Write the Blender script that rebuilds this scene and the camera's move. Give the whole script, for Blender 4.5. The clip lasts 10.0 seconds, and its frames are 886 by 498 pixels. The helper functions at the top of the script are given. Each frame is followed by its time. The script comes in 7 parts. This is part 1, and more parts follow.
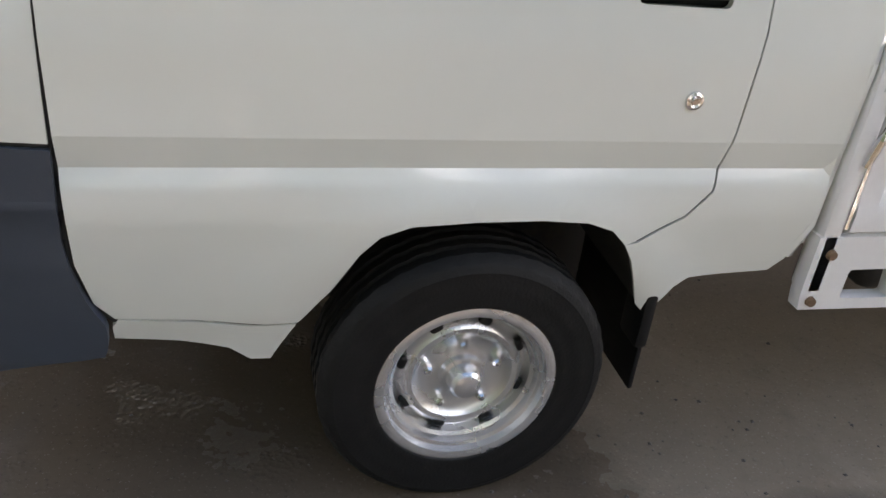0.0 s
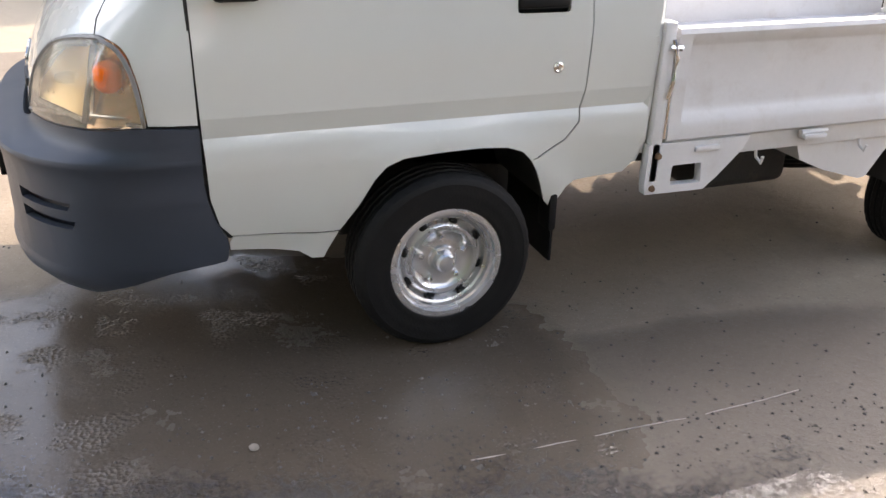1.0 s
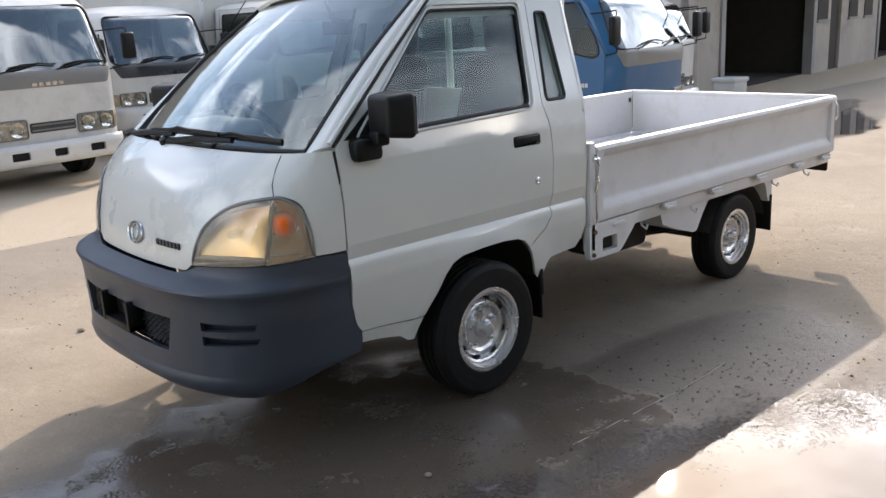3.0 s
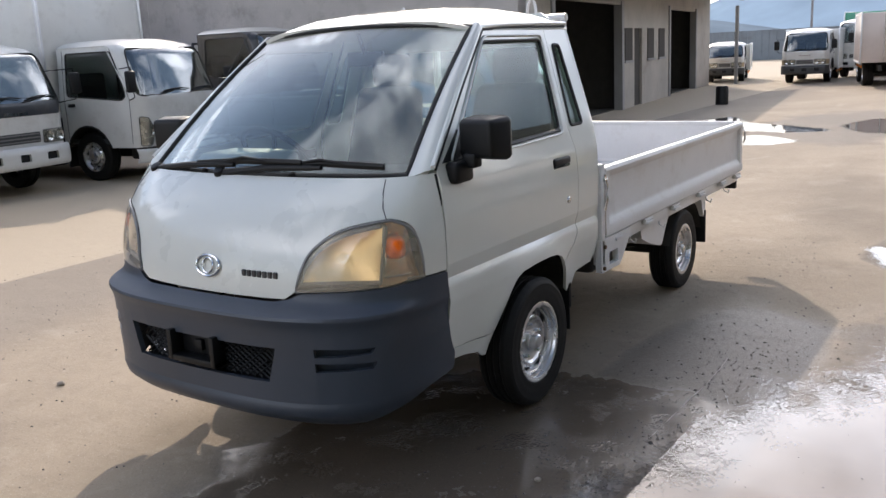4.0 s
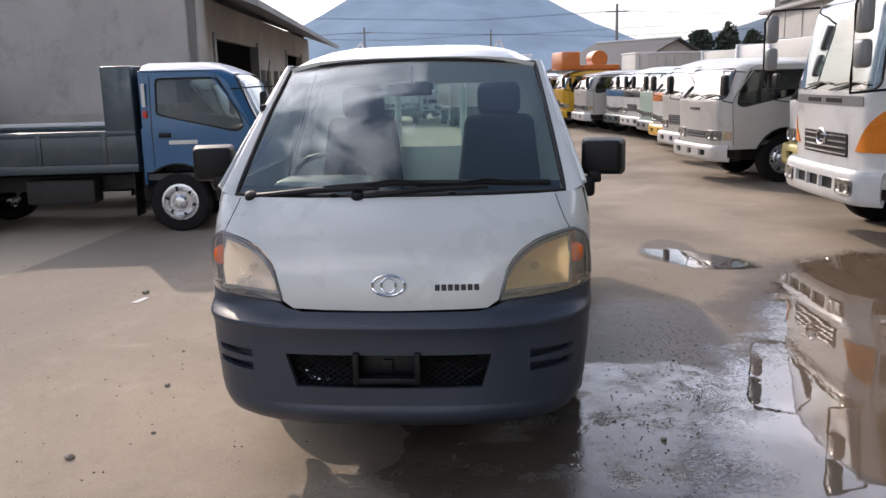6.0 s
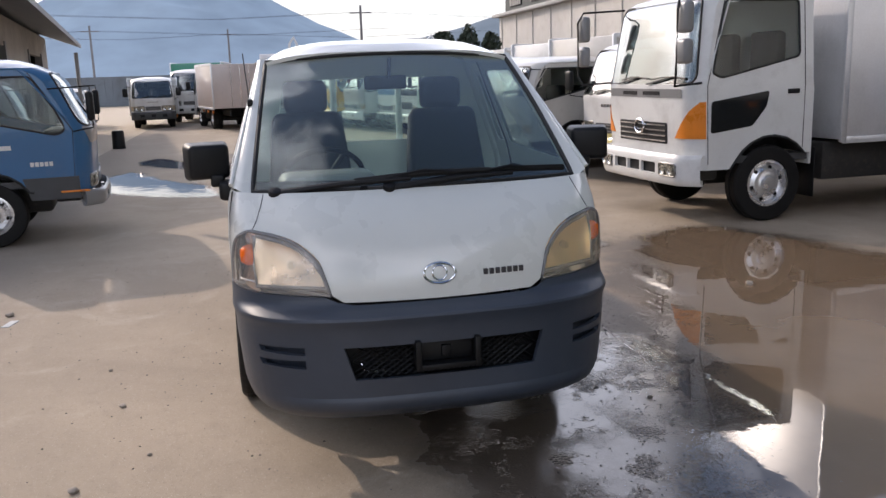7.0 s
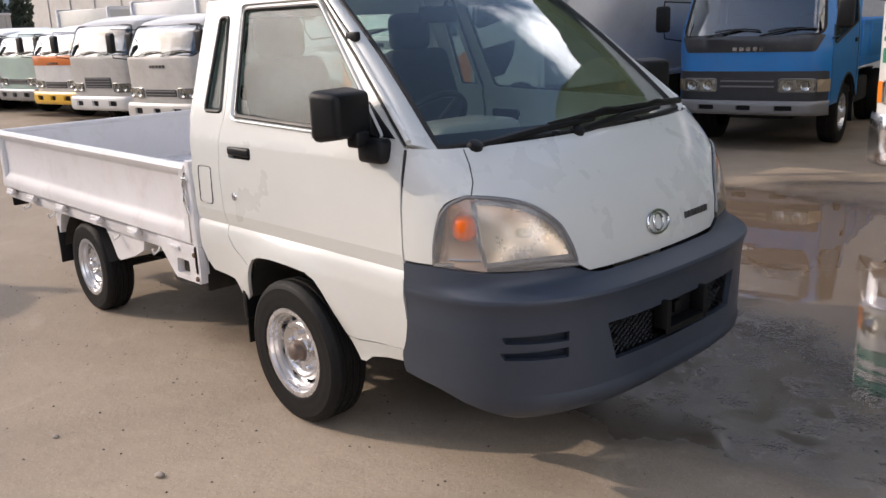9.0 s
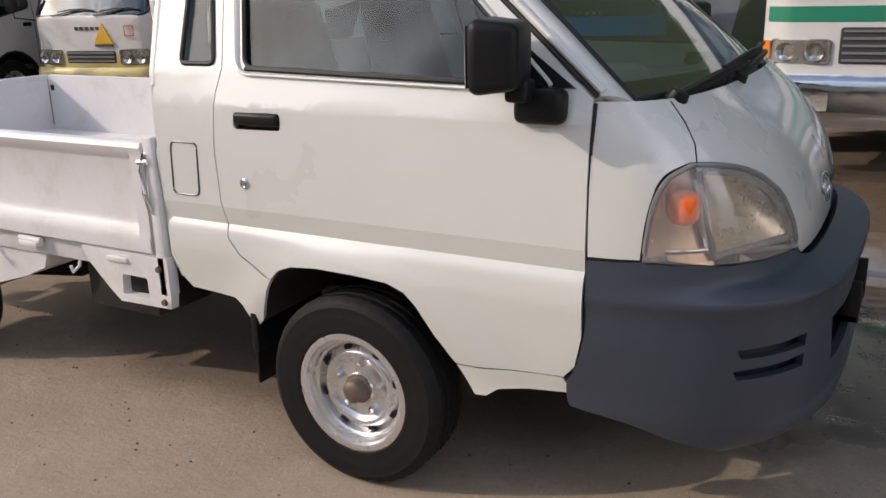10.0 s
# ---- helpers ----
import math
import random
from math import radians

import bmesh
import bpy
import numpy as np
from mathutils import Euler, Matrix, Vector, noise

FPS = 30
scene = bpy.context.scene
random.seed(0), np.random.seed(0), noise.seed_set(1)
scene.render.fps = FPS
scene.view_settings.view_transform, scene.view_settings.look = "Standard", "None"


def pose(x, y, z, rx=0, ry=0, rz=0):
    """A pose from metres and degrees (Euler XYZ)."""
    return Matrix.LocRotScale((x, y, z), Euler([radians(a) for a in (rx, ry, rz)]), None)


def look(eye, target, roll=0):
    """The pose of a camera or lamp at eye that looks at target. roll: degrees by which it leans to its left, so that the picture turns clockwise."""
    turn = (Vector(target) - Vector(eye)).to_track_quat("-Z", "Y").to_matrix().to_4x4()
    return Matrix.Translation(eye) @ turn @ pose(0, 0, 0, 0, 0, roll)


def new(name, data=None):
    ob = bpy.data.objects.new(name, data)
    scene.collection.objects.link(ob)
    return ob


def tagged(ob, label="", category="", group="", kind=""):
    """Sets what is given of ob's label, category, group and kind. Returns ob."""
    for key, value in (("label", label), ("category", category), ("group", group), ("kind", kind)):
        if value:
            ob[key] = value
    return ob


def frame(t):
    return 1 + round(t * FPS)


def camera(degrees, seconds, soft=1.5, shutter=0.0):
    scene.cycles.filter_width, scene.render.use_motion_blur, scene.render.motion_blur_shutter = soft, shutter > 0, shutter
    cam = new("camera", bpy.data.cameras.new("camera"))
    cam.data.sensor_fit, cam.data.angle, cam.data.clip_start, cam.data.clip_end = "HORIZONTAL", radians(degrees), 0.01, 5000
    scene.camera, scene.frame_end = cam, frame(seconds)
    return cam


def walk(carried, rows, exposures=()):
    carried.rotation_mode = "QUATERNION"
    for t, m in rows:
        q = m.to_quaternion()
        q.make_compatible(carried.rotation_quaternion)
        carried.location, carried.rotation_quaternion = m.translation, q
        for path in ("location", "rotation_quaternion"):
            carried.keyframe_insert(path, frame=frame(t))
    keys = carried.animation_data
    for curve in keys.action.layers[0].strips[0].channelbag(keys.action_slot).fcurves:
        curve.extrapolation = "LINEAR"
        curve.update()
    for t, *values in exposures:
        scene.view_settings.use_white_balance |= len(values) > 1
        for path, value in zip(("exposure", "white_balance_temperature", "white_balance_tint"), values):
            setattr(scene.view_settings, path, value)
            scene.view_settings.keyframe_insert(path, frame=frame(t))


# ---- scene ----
cam = camera(54.3, 10.0)
PATH = [
    (0, (0.466, 2.12, 1.361), (-0.032, 0.443, 0.391), 6.9),
    (0.5, (0.661, 2.687, 1.429), (0.094, 0.983, 0.548), 2.6),
    (1, (0.898, 3.101, 1.498), (0.242, 1.415, 0.647), 1.6),
    (1.5, (1.09, 3.487, 1.512), (0.357, 1.72, 0.931), 1.4),
    (2, (1.544, 3.612, 1.587), (0.519, 1.962, 1.108), 0.9),
    (2.5, (1.943, 3.591, 1.587), (0.81, 2.026, 1.072), -1.8),
    (3, (2.494, 3.356, 1.602), (1.208, 1.911, 1.093), -3.0),
    (3.2, (2.718, 3.236, 1.587), (1.353, 1.852, 1.118), -3.2),
    (4.3, (3.555, 2.336, 1.625), (1.864, 1.362, 1.189), -2.4),
    (4.5, (3.71, 2.136, 1.636), (1.962, 1.262, 1.213), -2.0),
    (5, (4.004, 1.57, 1.63), (2.151, 0.941, 1.216), -1.4),
    (5.2, (4.132, 1.363, 1.646), (2.249, 0.827, 1.237), -1.3),
    (6.3, (4.487, 0.164, 1.634), (2.523, 0.155, 1.254), -1.5),
    (6.5, (4.491, -0.073, 1.63), (2.531, 0.038, 1.25), -1.5),
    (7, (4.478, -0.719, 1.636), (2.565, -0.295, 1.237), -1.8),
    (7.5, (4.222, -1.271, 1.616), (2.382, -0.605, 1.202), -1.4),
    (8, (3.852, -1.849, 1.606), (2.129, -0.932, 1.173), -1.6),
    (8.5, (3.406, -2.24, 1.59), (1.811, -1.126, 1.126), -2.0),
    (9, (2.814, -2.624, 1.563), (1.406, -1.297, 1.057), -2.3),
    (9.5, (2.146, -2.781, 1.499), (0.937, -1.286, 0.948), -2.4),
    (10, (1.375, -2.722, 1.43), (0.443, -1.048, 0.856), -1.5),
]
EXPOSURES = [(0, 1.62, 7550, 14), (0.5, 1.77, 7550, 15), (1.0, 1.53, 7400, 16), (1.5, 1.36, 7350, 16), (2.0, 1.10, 7150, 14), (2.5, 0.86, 7050, 13), (3.2, 0.80, 6950, 13), (4.5, 0.42, 6950, 15), (6.5, 0.21, 6900, 18), (8.0, 0.32, 7000, 17), (9.0, 0.27, 7100, 18), (9.5, 0.06, 7150, 18), (10, -0.02, 7100, 17)]
walk(cam, [(t, look(eye, target, roll)) for t, eye, target, roll in PATH], EXPOSURES)

# ---------------------------------------------------------------- light
SUN_FROM = Vector((-1.50, -0.98, 1.0)).normalized()

world = bpy.data.worlds.new("sky")
scene.world = world
world.use_nodes = True
wn, wl = world.node_tree.nodes, world.node_tree.links
wn.clear()
w_out = wn.new("ShaderNodeOutputWorld")
w_bg = wn.new("ShaderNodeBackground")
w_sky = wn.new("ShaderNodeTexSky")
w_sky.sky_type = "NISHITA"
w_sky.sun_disc = False
w_sky.sun_elevation = radians(29.2)
w_sky.sun_rotation = math.atan2(SUN_FROM.x, SUN_FROM.y)
w_sky.air_density, w_sky.dust_density, w_sky.ozone_density = 1.0, 1.1, 1.0
w_tc = wn.new("ShaderNodeTexCoord")
w_map = wn.new("ShaderNodeMapping")
w_map.inputs["Scale"].default_value = (1.0, 1.0, 1.5)
w_noise = wn.new("ShaderNodeTexNoise")
w_noise.inputs["Scale"].default_value = 2.3
w_noise.inputs["Detail"].default_value = 7.0
w_noise.inputs["Roughness"].default_value = 0.58
w_noise.inputs["Distortion"].default_value = 0.7
w_ramp = wn.new("ShaderNodeValToRGB")
w_ramp.color_ramp.elements[0].position, w_ramp.color_ramp.elements[1].position = 0.40, 0.62
w_mix = wn.new("ShaderNodeMix")
w_mix.data_type = "RGBA"
# clouds: brighter where the sky behind them is, above all round the sun
w_cloud = wn.new("ShaderNodeMix")
w_cloud.data_type, w_cloud.blend_type = "RGBA", "ADD"
w_cloud.inputs["Factor"].default_value = 1.0
w_cloud.inputs["B"].default_value = (13.8, 14.0, 14.4, 1)
w_boost = wn.new("ShaderNodeMix")
w_boost.data_type, w_boost.blend_type = "RGBA", "MULTIPLY"
w_boost.inputs["Factor"].default_value = 1.0
w_boost.inputs["B"].default_value = (1.25, 1.35, 1.5, 1)
wl.new(w_sky.outputs["Color"], w_boost.inputs["A"])
wl.new(w_boost.outputs["Result"], w_cloud.inputs["A"])
wl.new(w_cloud.outputs["Result"], w_mix.inputs["B"])
wl.new(w_tc.outputs["Generated"], w_map.inputs["Vector"])
wl.new(w_map.outputs["Vector"], w_noise.inputs["Vector"])
# fewer clouds stand low over the horizon
w_sep, w_low, w_thin = wn.new("ShaderNodeSeparateXYZ"), wn.new("ShaderNodeMapRange"), wn.new("ShaderNodeMath")
w_low.interpolation_type = "SMOOTHSTEP"
for key, value in (("From Min", 0.08), ("From Max", 0.32), ("To Min", 0.12), ("To Max", 0.0)):
    w_low.inputs[key].default_value = value
w_thin.operation = "SUBTRACT"
wl.new(w_tc.outputs["Generated"], w_sep.inputs[0])
wl.new(w_sep.outputs["Z"], w_low.inputs["Value"])
# and the sky is clearer to both sides of the yard
w_side, w_clear = wn.new("ShaderNodeMapRange"), wn.new("ShaderNodeMath")
w_side.interpolation_type = "SMOOTHSTEP"
for key, value in (("From Min", -0.25), ("From Max", -0.75), ("To Min", 0.0), ("To Max", 0.12)):
    w_side.inputs[key].default_value = value
w_clear.operation = "SUBTRACT"
wl.new(w_sep.outputs["Y"], w_side.inputs["Value"])
wl.new(w_noise.outputs["Fac"], w_clear.inputs[0])
wl.new(w_side.outputs["Result"], w_clear.inputs[1])
w_side_b, w_clear_b = wn.new("ShaderNodeMapRange"), wn.new("ShaderNodeMath")
w_side_b.interpolation_type = "SMOOTHSTEP"
for key, value in (("From Min", -0.42), ("From Max", 0.05), ("To Min", 0.0), ("To Max", 0.24)):
    w_side_b.inputs[key].default_value = value
w_clear_b.operation = "SUBTRACT"
wl.new(w_sep.outputs["Y"], w_side_b.inputs["Value"])
wl.new(w_clear.outputs[0], w_clear_b.inputs[0])
# but only high up: low over that side the clouds stand
w_high, w_up = wn.new("ShaderNodeMapRange"), wn.new("ShaderNodeMath")
w_high.interpolation_type = "SMOOTHSTEP"
for key, value in (("From Min", 0.58), ("From Max", 0.76), ("To Min", 0.0), ("To Max", 1.0)):
    w_high.inputs[key].default_value = value
w_up.operation = "MULTIPLY"
wl.new(w_sep.outputs["Z"], w_high.inputs["Value"])
wl.new(w_side_b.outputs["Result"], w_up.inputs[0])
wl.new(w_high.outputs["Result"], w_up.inputs[1])
wl.new(w_up.outputs[0], w_clear_b.inputs[1])
wl.new(w_clear_b.outputs[0], w_thin.inputs[0])
wl.new(w_low.outputs["Result"], w_thin.inputs[1])
wl.new(w_thin.outputs[0], w_ramp.inputs["Fac"])
wl.new(w_ramp.outputs["Color"], w_mix.inputs["Factor"])
wl.new(w_sky.outputs["Color"], w_mix.inputs["A"])
# pale haze along the horizon
w_haze, w_veil = wn.new("ShaderNodeMix"), wn.new("ShaderNodeMapRange")
w_haze.data_type = "RGBA"
w_haze.inputs["B"].default_value = (5.5, 6.0, 6.5, 1)
w_veil.interpolation_type = "SMOOTHSTEP"
for key, value in (("From Min", 0.02), ("From Max", 0.30), ("To Min", 0.85), ("To Max", 0.0)):
    w_veil.inputs[key].default_value = value
wl.new(w_sep.outputs["Z"], w_veil.inputs["Value"])
wl.new(w_veil.outputs["Result"], w_haze.inputs["Factor"])
wl.new(w_mix.outputs["Result"], w_haze.inputs["A"])
wl.new(w_haze.outputs["Result"], w_bg.inputs["Color"])
wl.new(w_bg.outputs["Background"], w_out.inputs["Surface"])
w_bg.inputs["Strength"].default_value = 0.150

sun_data = bpy.data.lights.new("sun", "SUN")
sun_data.energy = 2.1
sun_data.angle = radians(0.6)
sun_data.color = (1.0, 0.91, 0.79)
sun = new("sun", sun_data)
sun.matrix_world = look(SUN_FROM * 60, (0, 0, 0))
scene.view_settings.exposure = 0.0


# ---------------------------------------------------------------- materials
def shader(name):
    m = bpy.data.materials.new(name)
    m.use_nodes = True
    nodes, links = m.node_tree.nodes, m.node_tree.links
    return m, nodes, links, nodes["Principled BSDF"]


def surface(name, color, rough=0.5, metal=0.0, vary=0.12, scale=6.0, bump=0.0, grain=90.0, coat=0.0, dirt=None, dirt_amount=0.0, random=0.0):
    """A paint, plastic, metal or fabric: two scales of tone, fine relief, dirt in blotches."""
    m, nodes, links, p = shader(name)
    tc = nodes.new("ShaderNodeTexCoord")
    big, fine = nodes.new("ShaderNodeTexNoise"), nodes.new("ShaderNodeTexNoise")
    big.inputs["Scale"].default_value, big.inputs["Detail"].default_value = scale, 6.0
    fine.inputs["Scale"].default_value, fine.inputs["Detail"].default_value = grain, 3.0
    links.new(tc.outputs["Object"], big.inputs["Vector"])
    links.new(tc.outputs["Object"], fine.inputs["Vector"])
    both = nodes.new("ShaderNodeMath")
    both.operation = "MULTIPLY_ADD"
    links.new(fine.outputs["Fac"], both.inputs[0])
    both.inputs[1].default_value = 0.35
    links.new(big.outputs["Fac"], both.inputs[2])
    ramp = nodes.new("ShaderNodeMapRange")
    ramp.inputs["From Min"].default_value, ramp.inputs["From Max"].default_value = 0.45, 0.95
    ramp.inputs["To Min"].default_value, ramp.inputs["To Max"].default_value = 1.0 - vary, 1.0 + vary
    links.new(both.outputs[0], ramp.inputs["Value"])
    tone = nodes.new("ShaderNodeMix")
    tone.data_type, tone.blend_type = "RGBA", "MULTIPLY"
    tone.inputs["Factor"].default_value = 1.0
    tone.inputs["A"].default_value = (*color, 1)
    links.new(ramp.outputs["Result"], tone.inputs["B"])
    last = tone.outputs["Result"]
    if random:
        info, spread = nodes.new("ShaderNodeObjectInfo"), nodes.new("ShaderNodeMapRange")
        spread.inputs["To Min"].default_value, spread.inputs["To Max"].default_value = 1 - random, 1 + random
        links.new(info.outputs["Random"], spread.inputs["Value"])
        tint = nodes.new("ShaderNodeMix")
        tint.data_type, tint.blend_type = "RGBA", "MULTIPLY"
        tint.inputs["Factor"].default_value = 1.0
        links.new(last, tint.inputs["A"])
        links.new(spread.outputs["Result"], tint.inputs["B"])
        last = tint.outputs["Result"]
    if dirt:
        blot, cut = nodes.new("ShaderNodeTexNoise"), nodes.new("ShaderNodeValToRGB")
        blot.inputs["Scale"].default_value, blot.inputs["Detail"].default_value, blot.inputs["Roughness"].default_value = scale * 1.7, 9.0, 0.7
        links.new(tc.outputs["Object"], blot.inputs["Vector"])
        cut.color_ramp.elements[0].position, cut.color_ramp.elements[1].position = 0.52, 0.75
        links.new(blot.outputs["Fac"], cut.inputs["Fac"])
        weak = nodes.new("ShaderNodeMath")
        weak.operation = "MULTIPLY"
        links.new(cut.outputs["Color"], weak.inputs[0])
        weak.inputs[1].default_value = dirt_amount
        soil = nodes.new("ShaderNodeMix")
        soil.data_type = "RGBA"
        soil.inputs["B"].default_value = (*dirt, 1)
        links.new(weak.outputs[0], soil.inputs["Factor"])
        links.new(last, soil.inputs["A"])
        last = soil.outputs["Result"]
    links.new(last, p.inputs["Base Color"])
    gloss = nodes.new("ShaderNodeMapRange")
    gloss.inputs["From Min"].default_value, gloss.inputs["From Max"].default_value = 0.4, 1.0
    gloss.inputs["To Min"].default_value, gloss.inputs["To Max"].default_value = max(rough - 0.06, 0.02), min(rough + 0.1, 1)
    links.new(both.outputs[0], gloss.inputs["Value"])
    links.new(gloss.outputs["Result"], p.inputs["Roughness"])
    p.inputs["Metallic"].default_value = metal
    p.inputs["Coat Weight"].default_value = coat
    p.inputs["Coat Roughness"].default_value = 0.06
    if bump:
        b = nodes.new("ShaderNodeBump")
        b.inputs["Strength"].default_value, b.inputs["Distance"].default_value = bump, 0.004
        links.new(fine.outputs["Fac"], b.inputs["Height"])
        links.new(b.outputs["Normal"], p.inputs["Normal"])
    return m


def pane(name, tint, gloss_rough=0.0, base=0.05, haze=0.0, haze_color=(0.8, 0.7, 0.5), steep=5.0):
    """Thin glass: what lies behind is seen through the tint, and the gloss grows at a slant. haze: a share of dull, clouded surface."""
    m, nodes, links, p = shader(name)
    nodes.remove(p)
    clear, shine, mix, facing = (nodes.new("ShaderNode" + k) for k in ("BsdfTransparent", "BsdfGlossy", "MixShader", "LayerWeight"))
    clear.inputs["Color"].default_value = (*tint, 1)
    shine.inputs["Roughness"].default_value = gloss_rough
    facing.inputs["Blend"].default_value = 0.5
    power, grow = nodes.new("ShaderNodeMath"), nodes.new("ShaderNodeMath")
    power.operation, grow.operation = "POWER", "MULTIPLY_ADD"
    links.new(facing.outputs["Facing"], power.inputs[0])
    power.inputs[1].default_value = steep
    links.new(power.outputs[0], grow.inputs[0])
    grow.inputs[1].default_value, grow.inputs[2].default_value = 0.9, base
    links.new(grow.outputs[0], mix.inputs[0])
    last = clear.outputs[0]
    if haze:
        dull, cloud = nodes.new("ShaderNodeBsdfDiffuse"), nodes.new("ShaderNodeMixShader")
        dull.inputs["Color"].default_value = (*haze_color, 1)
        cloud.inputs[0].default_value = haze
        links.new(last, cloud.inputs[1])
        links.new(dull.outputs[0], cloud.inputs[2])
        last = cloud.outputs[0]
    links.new(last, mix.inputs[1])
    links.new(shine.outputs[0], mix.inputs[2])
    links.new(mix.outputs[0], nodes["Material Output"].inputs["Surface"])
    return m


WHITE = surface("white_paint", (0.685, 0.70, 0.665), 0.30, 0, 0.03, 1.2, 0.0, 9, 1.0, (0.46, 0.43, 0.37), 0.03)
BED_WHITE = surface("bed_paint", (0.72, 0.71, 0.71), 0.42, 0, 0.05, 3.0, 0.06, 60, 0.15, (0.40, 0.33, 0.26), 0.34)
PLASTIC = surface("bumper_plastic", (0.039, 0.050, 0.070), 0.40, 0, 0.16, 3.0, 0.10, 420, 0, (0.09, 0.10, 0.11), 0.16)
BLACK = surface("black_plastic", (0.0065, 0.007, 0.008), 0.45, 0, 0.2, 8, 0.1, 300)
BLACK.node_tree.nodes["Principled BSDF"].inputs["Specular IOR Level"].default_value = 0.28
RUBBER = surface("tyre_rubber", (0.010, 0.0098, 0.0098), 0.62, 0, 0.25, 14, 0.25, 160, 0, (0.05, 0.044, 0.038), 0.12)
RUBBER.node_tree.nodes["Principled BSDF"].inputs["Specular IOR Level"].default_value = 0.22
SEAL = surface("rubber_seal", (0.012, 0.012, 0.012), 0.6, 0, 0.1)
STEEL = surface("silver_wheel_paint", (0.72, 0.72, 0.73), 0.26, 0.85, 0.04, 5, 0.0, 14, 0, (0.30, 0.27, 0.23), 0.08)
CHROME = surface("chrome", (0.72, 0.72, 0.73), 0.12, 1.0, 0.05)
CHASSIS = surface("chassis_black", (0.020, 0.019, 0.018), 0.65, 0, 0.3, 9, 0.2, 80, 0, (0.10, 0.075, 0.05), 0.4)
FABRIC = surface("seat_fabric", (0.022, 0.024, 0.027), 0.9, 0, 0.2, 20)
DASH = surface("dash_plastic", (0.20, 0.20, 0.20), 0.5, 0, 0.1, 5, 0.15, 300)
RUST = surface("rusty_steel", (0.16, 0.10, 0.06), 0.8, 0.2, 0.35, 12, 0.4, 90)
# warm tint also stands in for sunlit ground mirrored in the bowls
REFLECT = surface("lamp_reflector", (1.0, 0.76, 0.44), 0.30, 0.80, 0.06, 8)
REFLECT_CLEAR = surface("clear_lamp_reflector", (1.0, 0.82, 0.62), 0.28, 0.80, 0.06, 8)
# the amber bulb's reflection is put into the chamber's colour
AMBER_CHAMBER = surface("amber_tinted_chamber", (0.66, 0.44, 0.30), 0.22, 0.75, 0.08, 8)
LAMP_EDGE = surface("lamp_edge", (0.20, 0.20, 0.205), 0.25, 0, 0.1)
AMBER_BOWL = surface("amber_reflector", (1.0, 0.17, 0.006), 0.2, 0.0, 0.1, 40, 0.4, 160)
GREY_LABEL = surface("badge_grey", (0.06, 0.06, 0.065), 0.35, 0.4, 0.05)
GLASS = pane("window_glass", (0.68, 0.76, 0.75), 0.0, 0.05)
REAR_GLASS = pane("rear_window_glass", (0.84, 0.92, 0.90), 0.0, 0.05)
WINDSHIELD = pane("windscreen_glass", (0.90, 0.98, 0.95), 0.0, 0.045, steep=2.4)
TRUCK_SCREEN = pane("truck_windscreen_glass", (0.50, 0.58, 0.57), 0.0, 0.20, steep=3.0)
DARK_GLASS = pane("dark_window_glass", (0.70, 0.75, 0.75), 0.0, 0.04)
LENS = pane("lamp_lens", (0.98, 0.94, 0.87), 0.04, 0.05, 0.12, (0.84, 0.77, 0.65))
LENS_CLOUDED = pane("clouded_lamp_lens", (0.99, 0.97, 0.94), 0.04, 0.05, 0.10, (0.80, 0.77, 0.74))
CLEAR_LENS = pane("clear_lens", (0.90, 0.90, 0.88), 0.08)


# ---------------------------------------------------------------- building blocks
def link_mesh(name, me, mats, parent=None, label=""):
    ob = new(name, me)
    if parent:
        ob.parent = parent
    if label:
        ob["label"] = label
    return ob


def part(name, bm, material, parent=None, label="", sharp=32):
    """Links a bmesh as one mesh object under a thing or a part."""
    bmesh.ops.recalc_face_normals(bm, faces=bm.faces[:])
    me = bpy.data.meshes.new(name)
    bm.to_mesh(me)
    bm.free()
    me.materials.append(material)
    me.polygons.foreach_set("use_smooth", [True] * len(me.polygons))
    me.set_sharp_from_angle(angle=radians(sharp))
    return link_mesh(name, me, None, parent, label)


def thing(name, label, category, group="", kind="", at=None):
    ob = new(name)
    ob.empty_display_size = 0.2
    if at is not None:
        ob.matrix_world = at
    return tagged(ob, label, category, group, kind)


def box(bm, lo, hi, r=0.0, seg=2, m=None):
    """A box between two corners, its edges rounded by r."""
    lo, hi = Vector([min(a, b) for a, b in zip(lo, hi)]), Vector([max(a, b) for a, b in zip(lo, hi)])
    t = bmesh.new()
    bmesh.ops.create_cube(t, size=1.0)
    for v in t.verts:
        v.co = Vector([(lo[k] + hi[k]) / 2 + v.co[k] * (hi[k] - lo[k]) for k in range(3)])
    if r:
        bmesh.ops.bevel(t, geom=t.edges[:], offset=min(r, 0.45 * min(abs(hi[k] - lo[k]) for k in range(3))), segments=seg, profile=0.5, affect="EDGES")
    return absorb(bm, t, m)


def absorb(bm, t, m=None):
    made = {}
    for v in t.verts:
        made[v] = bm.verts.new(m @ v.co if m else v.co)
    for f in t.faces:
        try:
            bm.faces.new([made[v] for v in f.verts])
        except ValueError:
            pass
    t.free()
    return bm


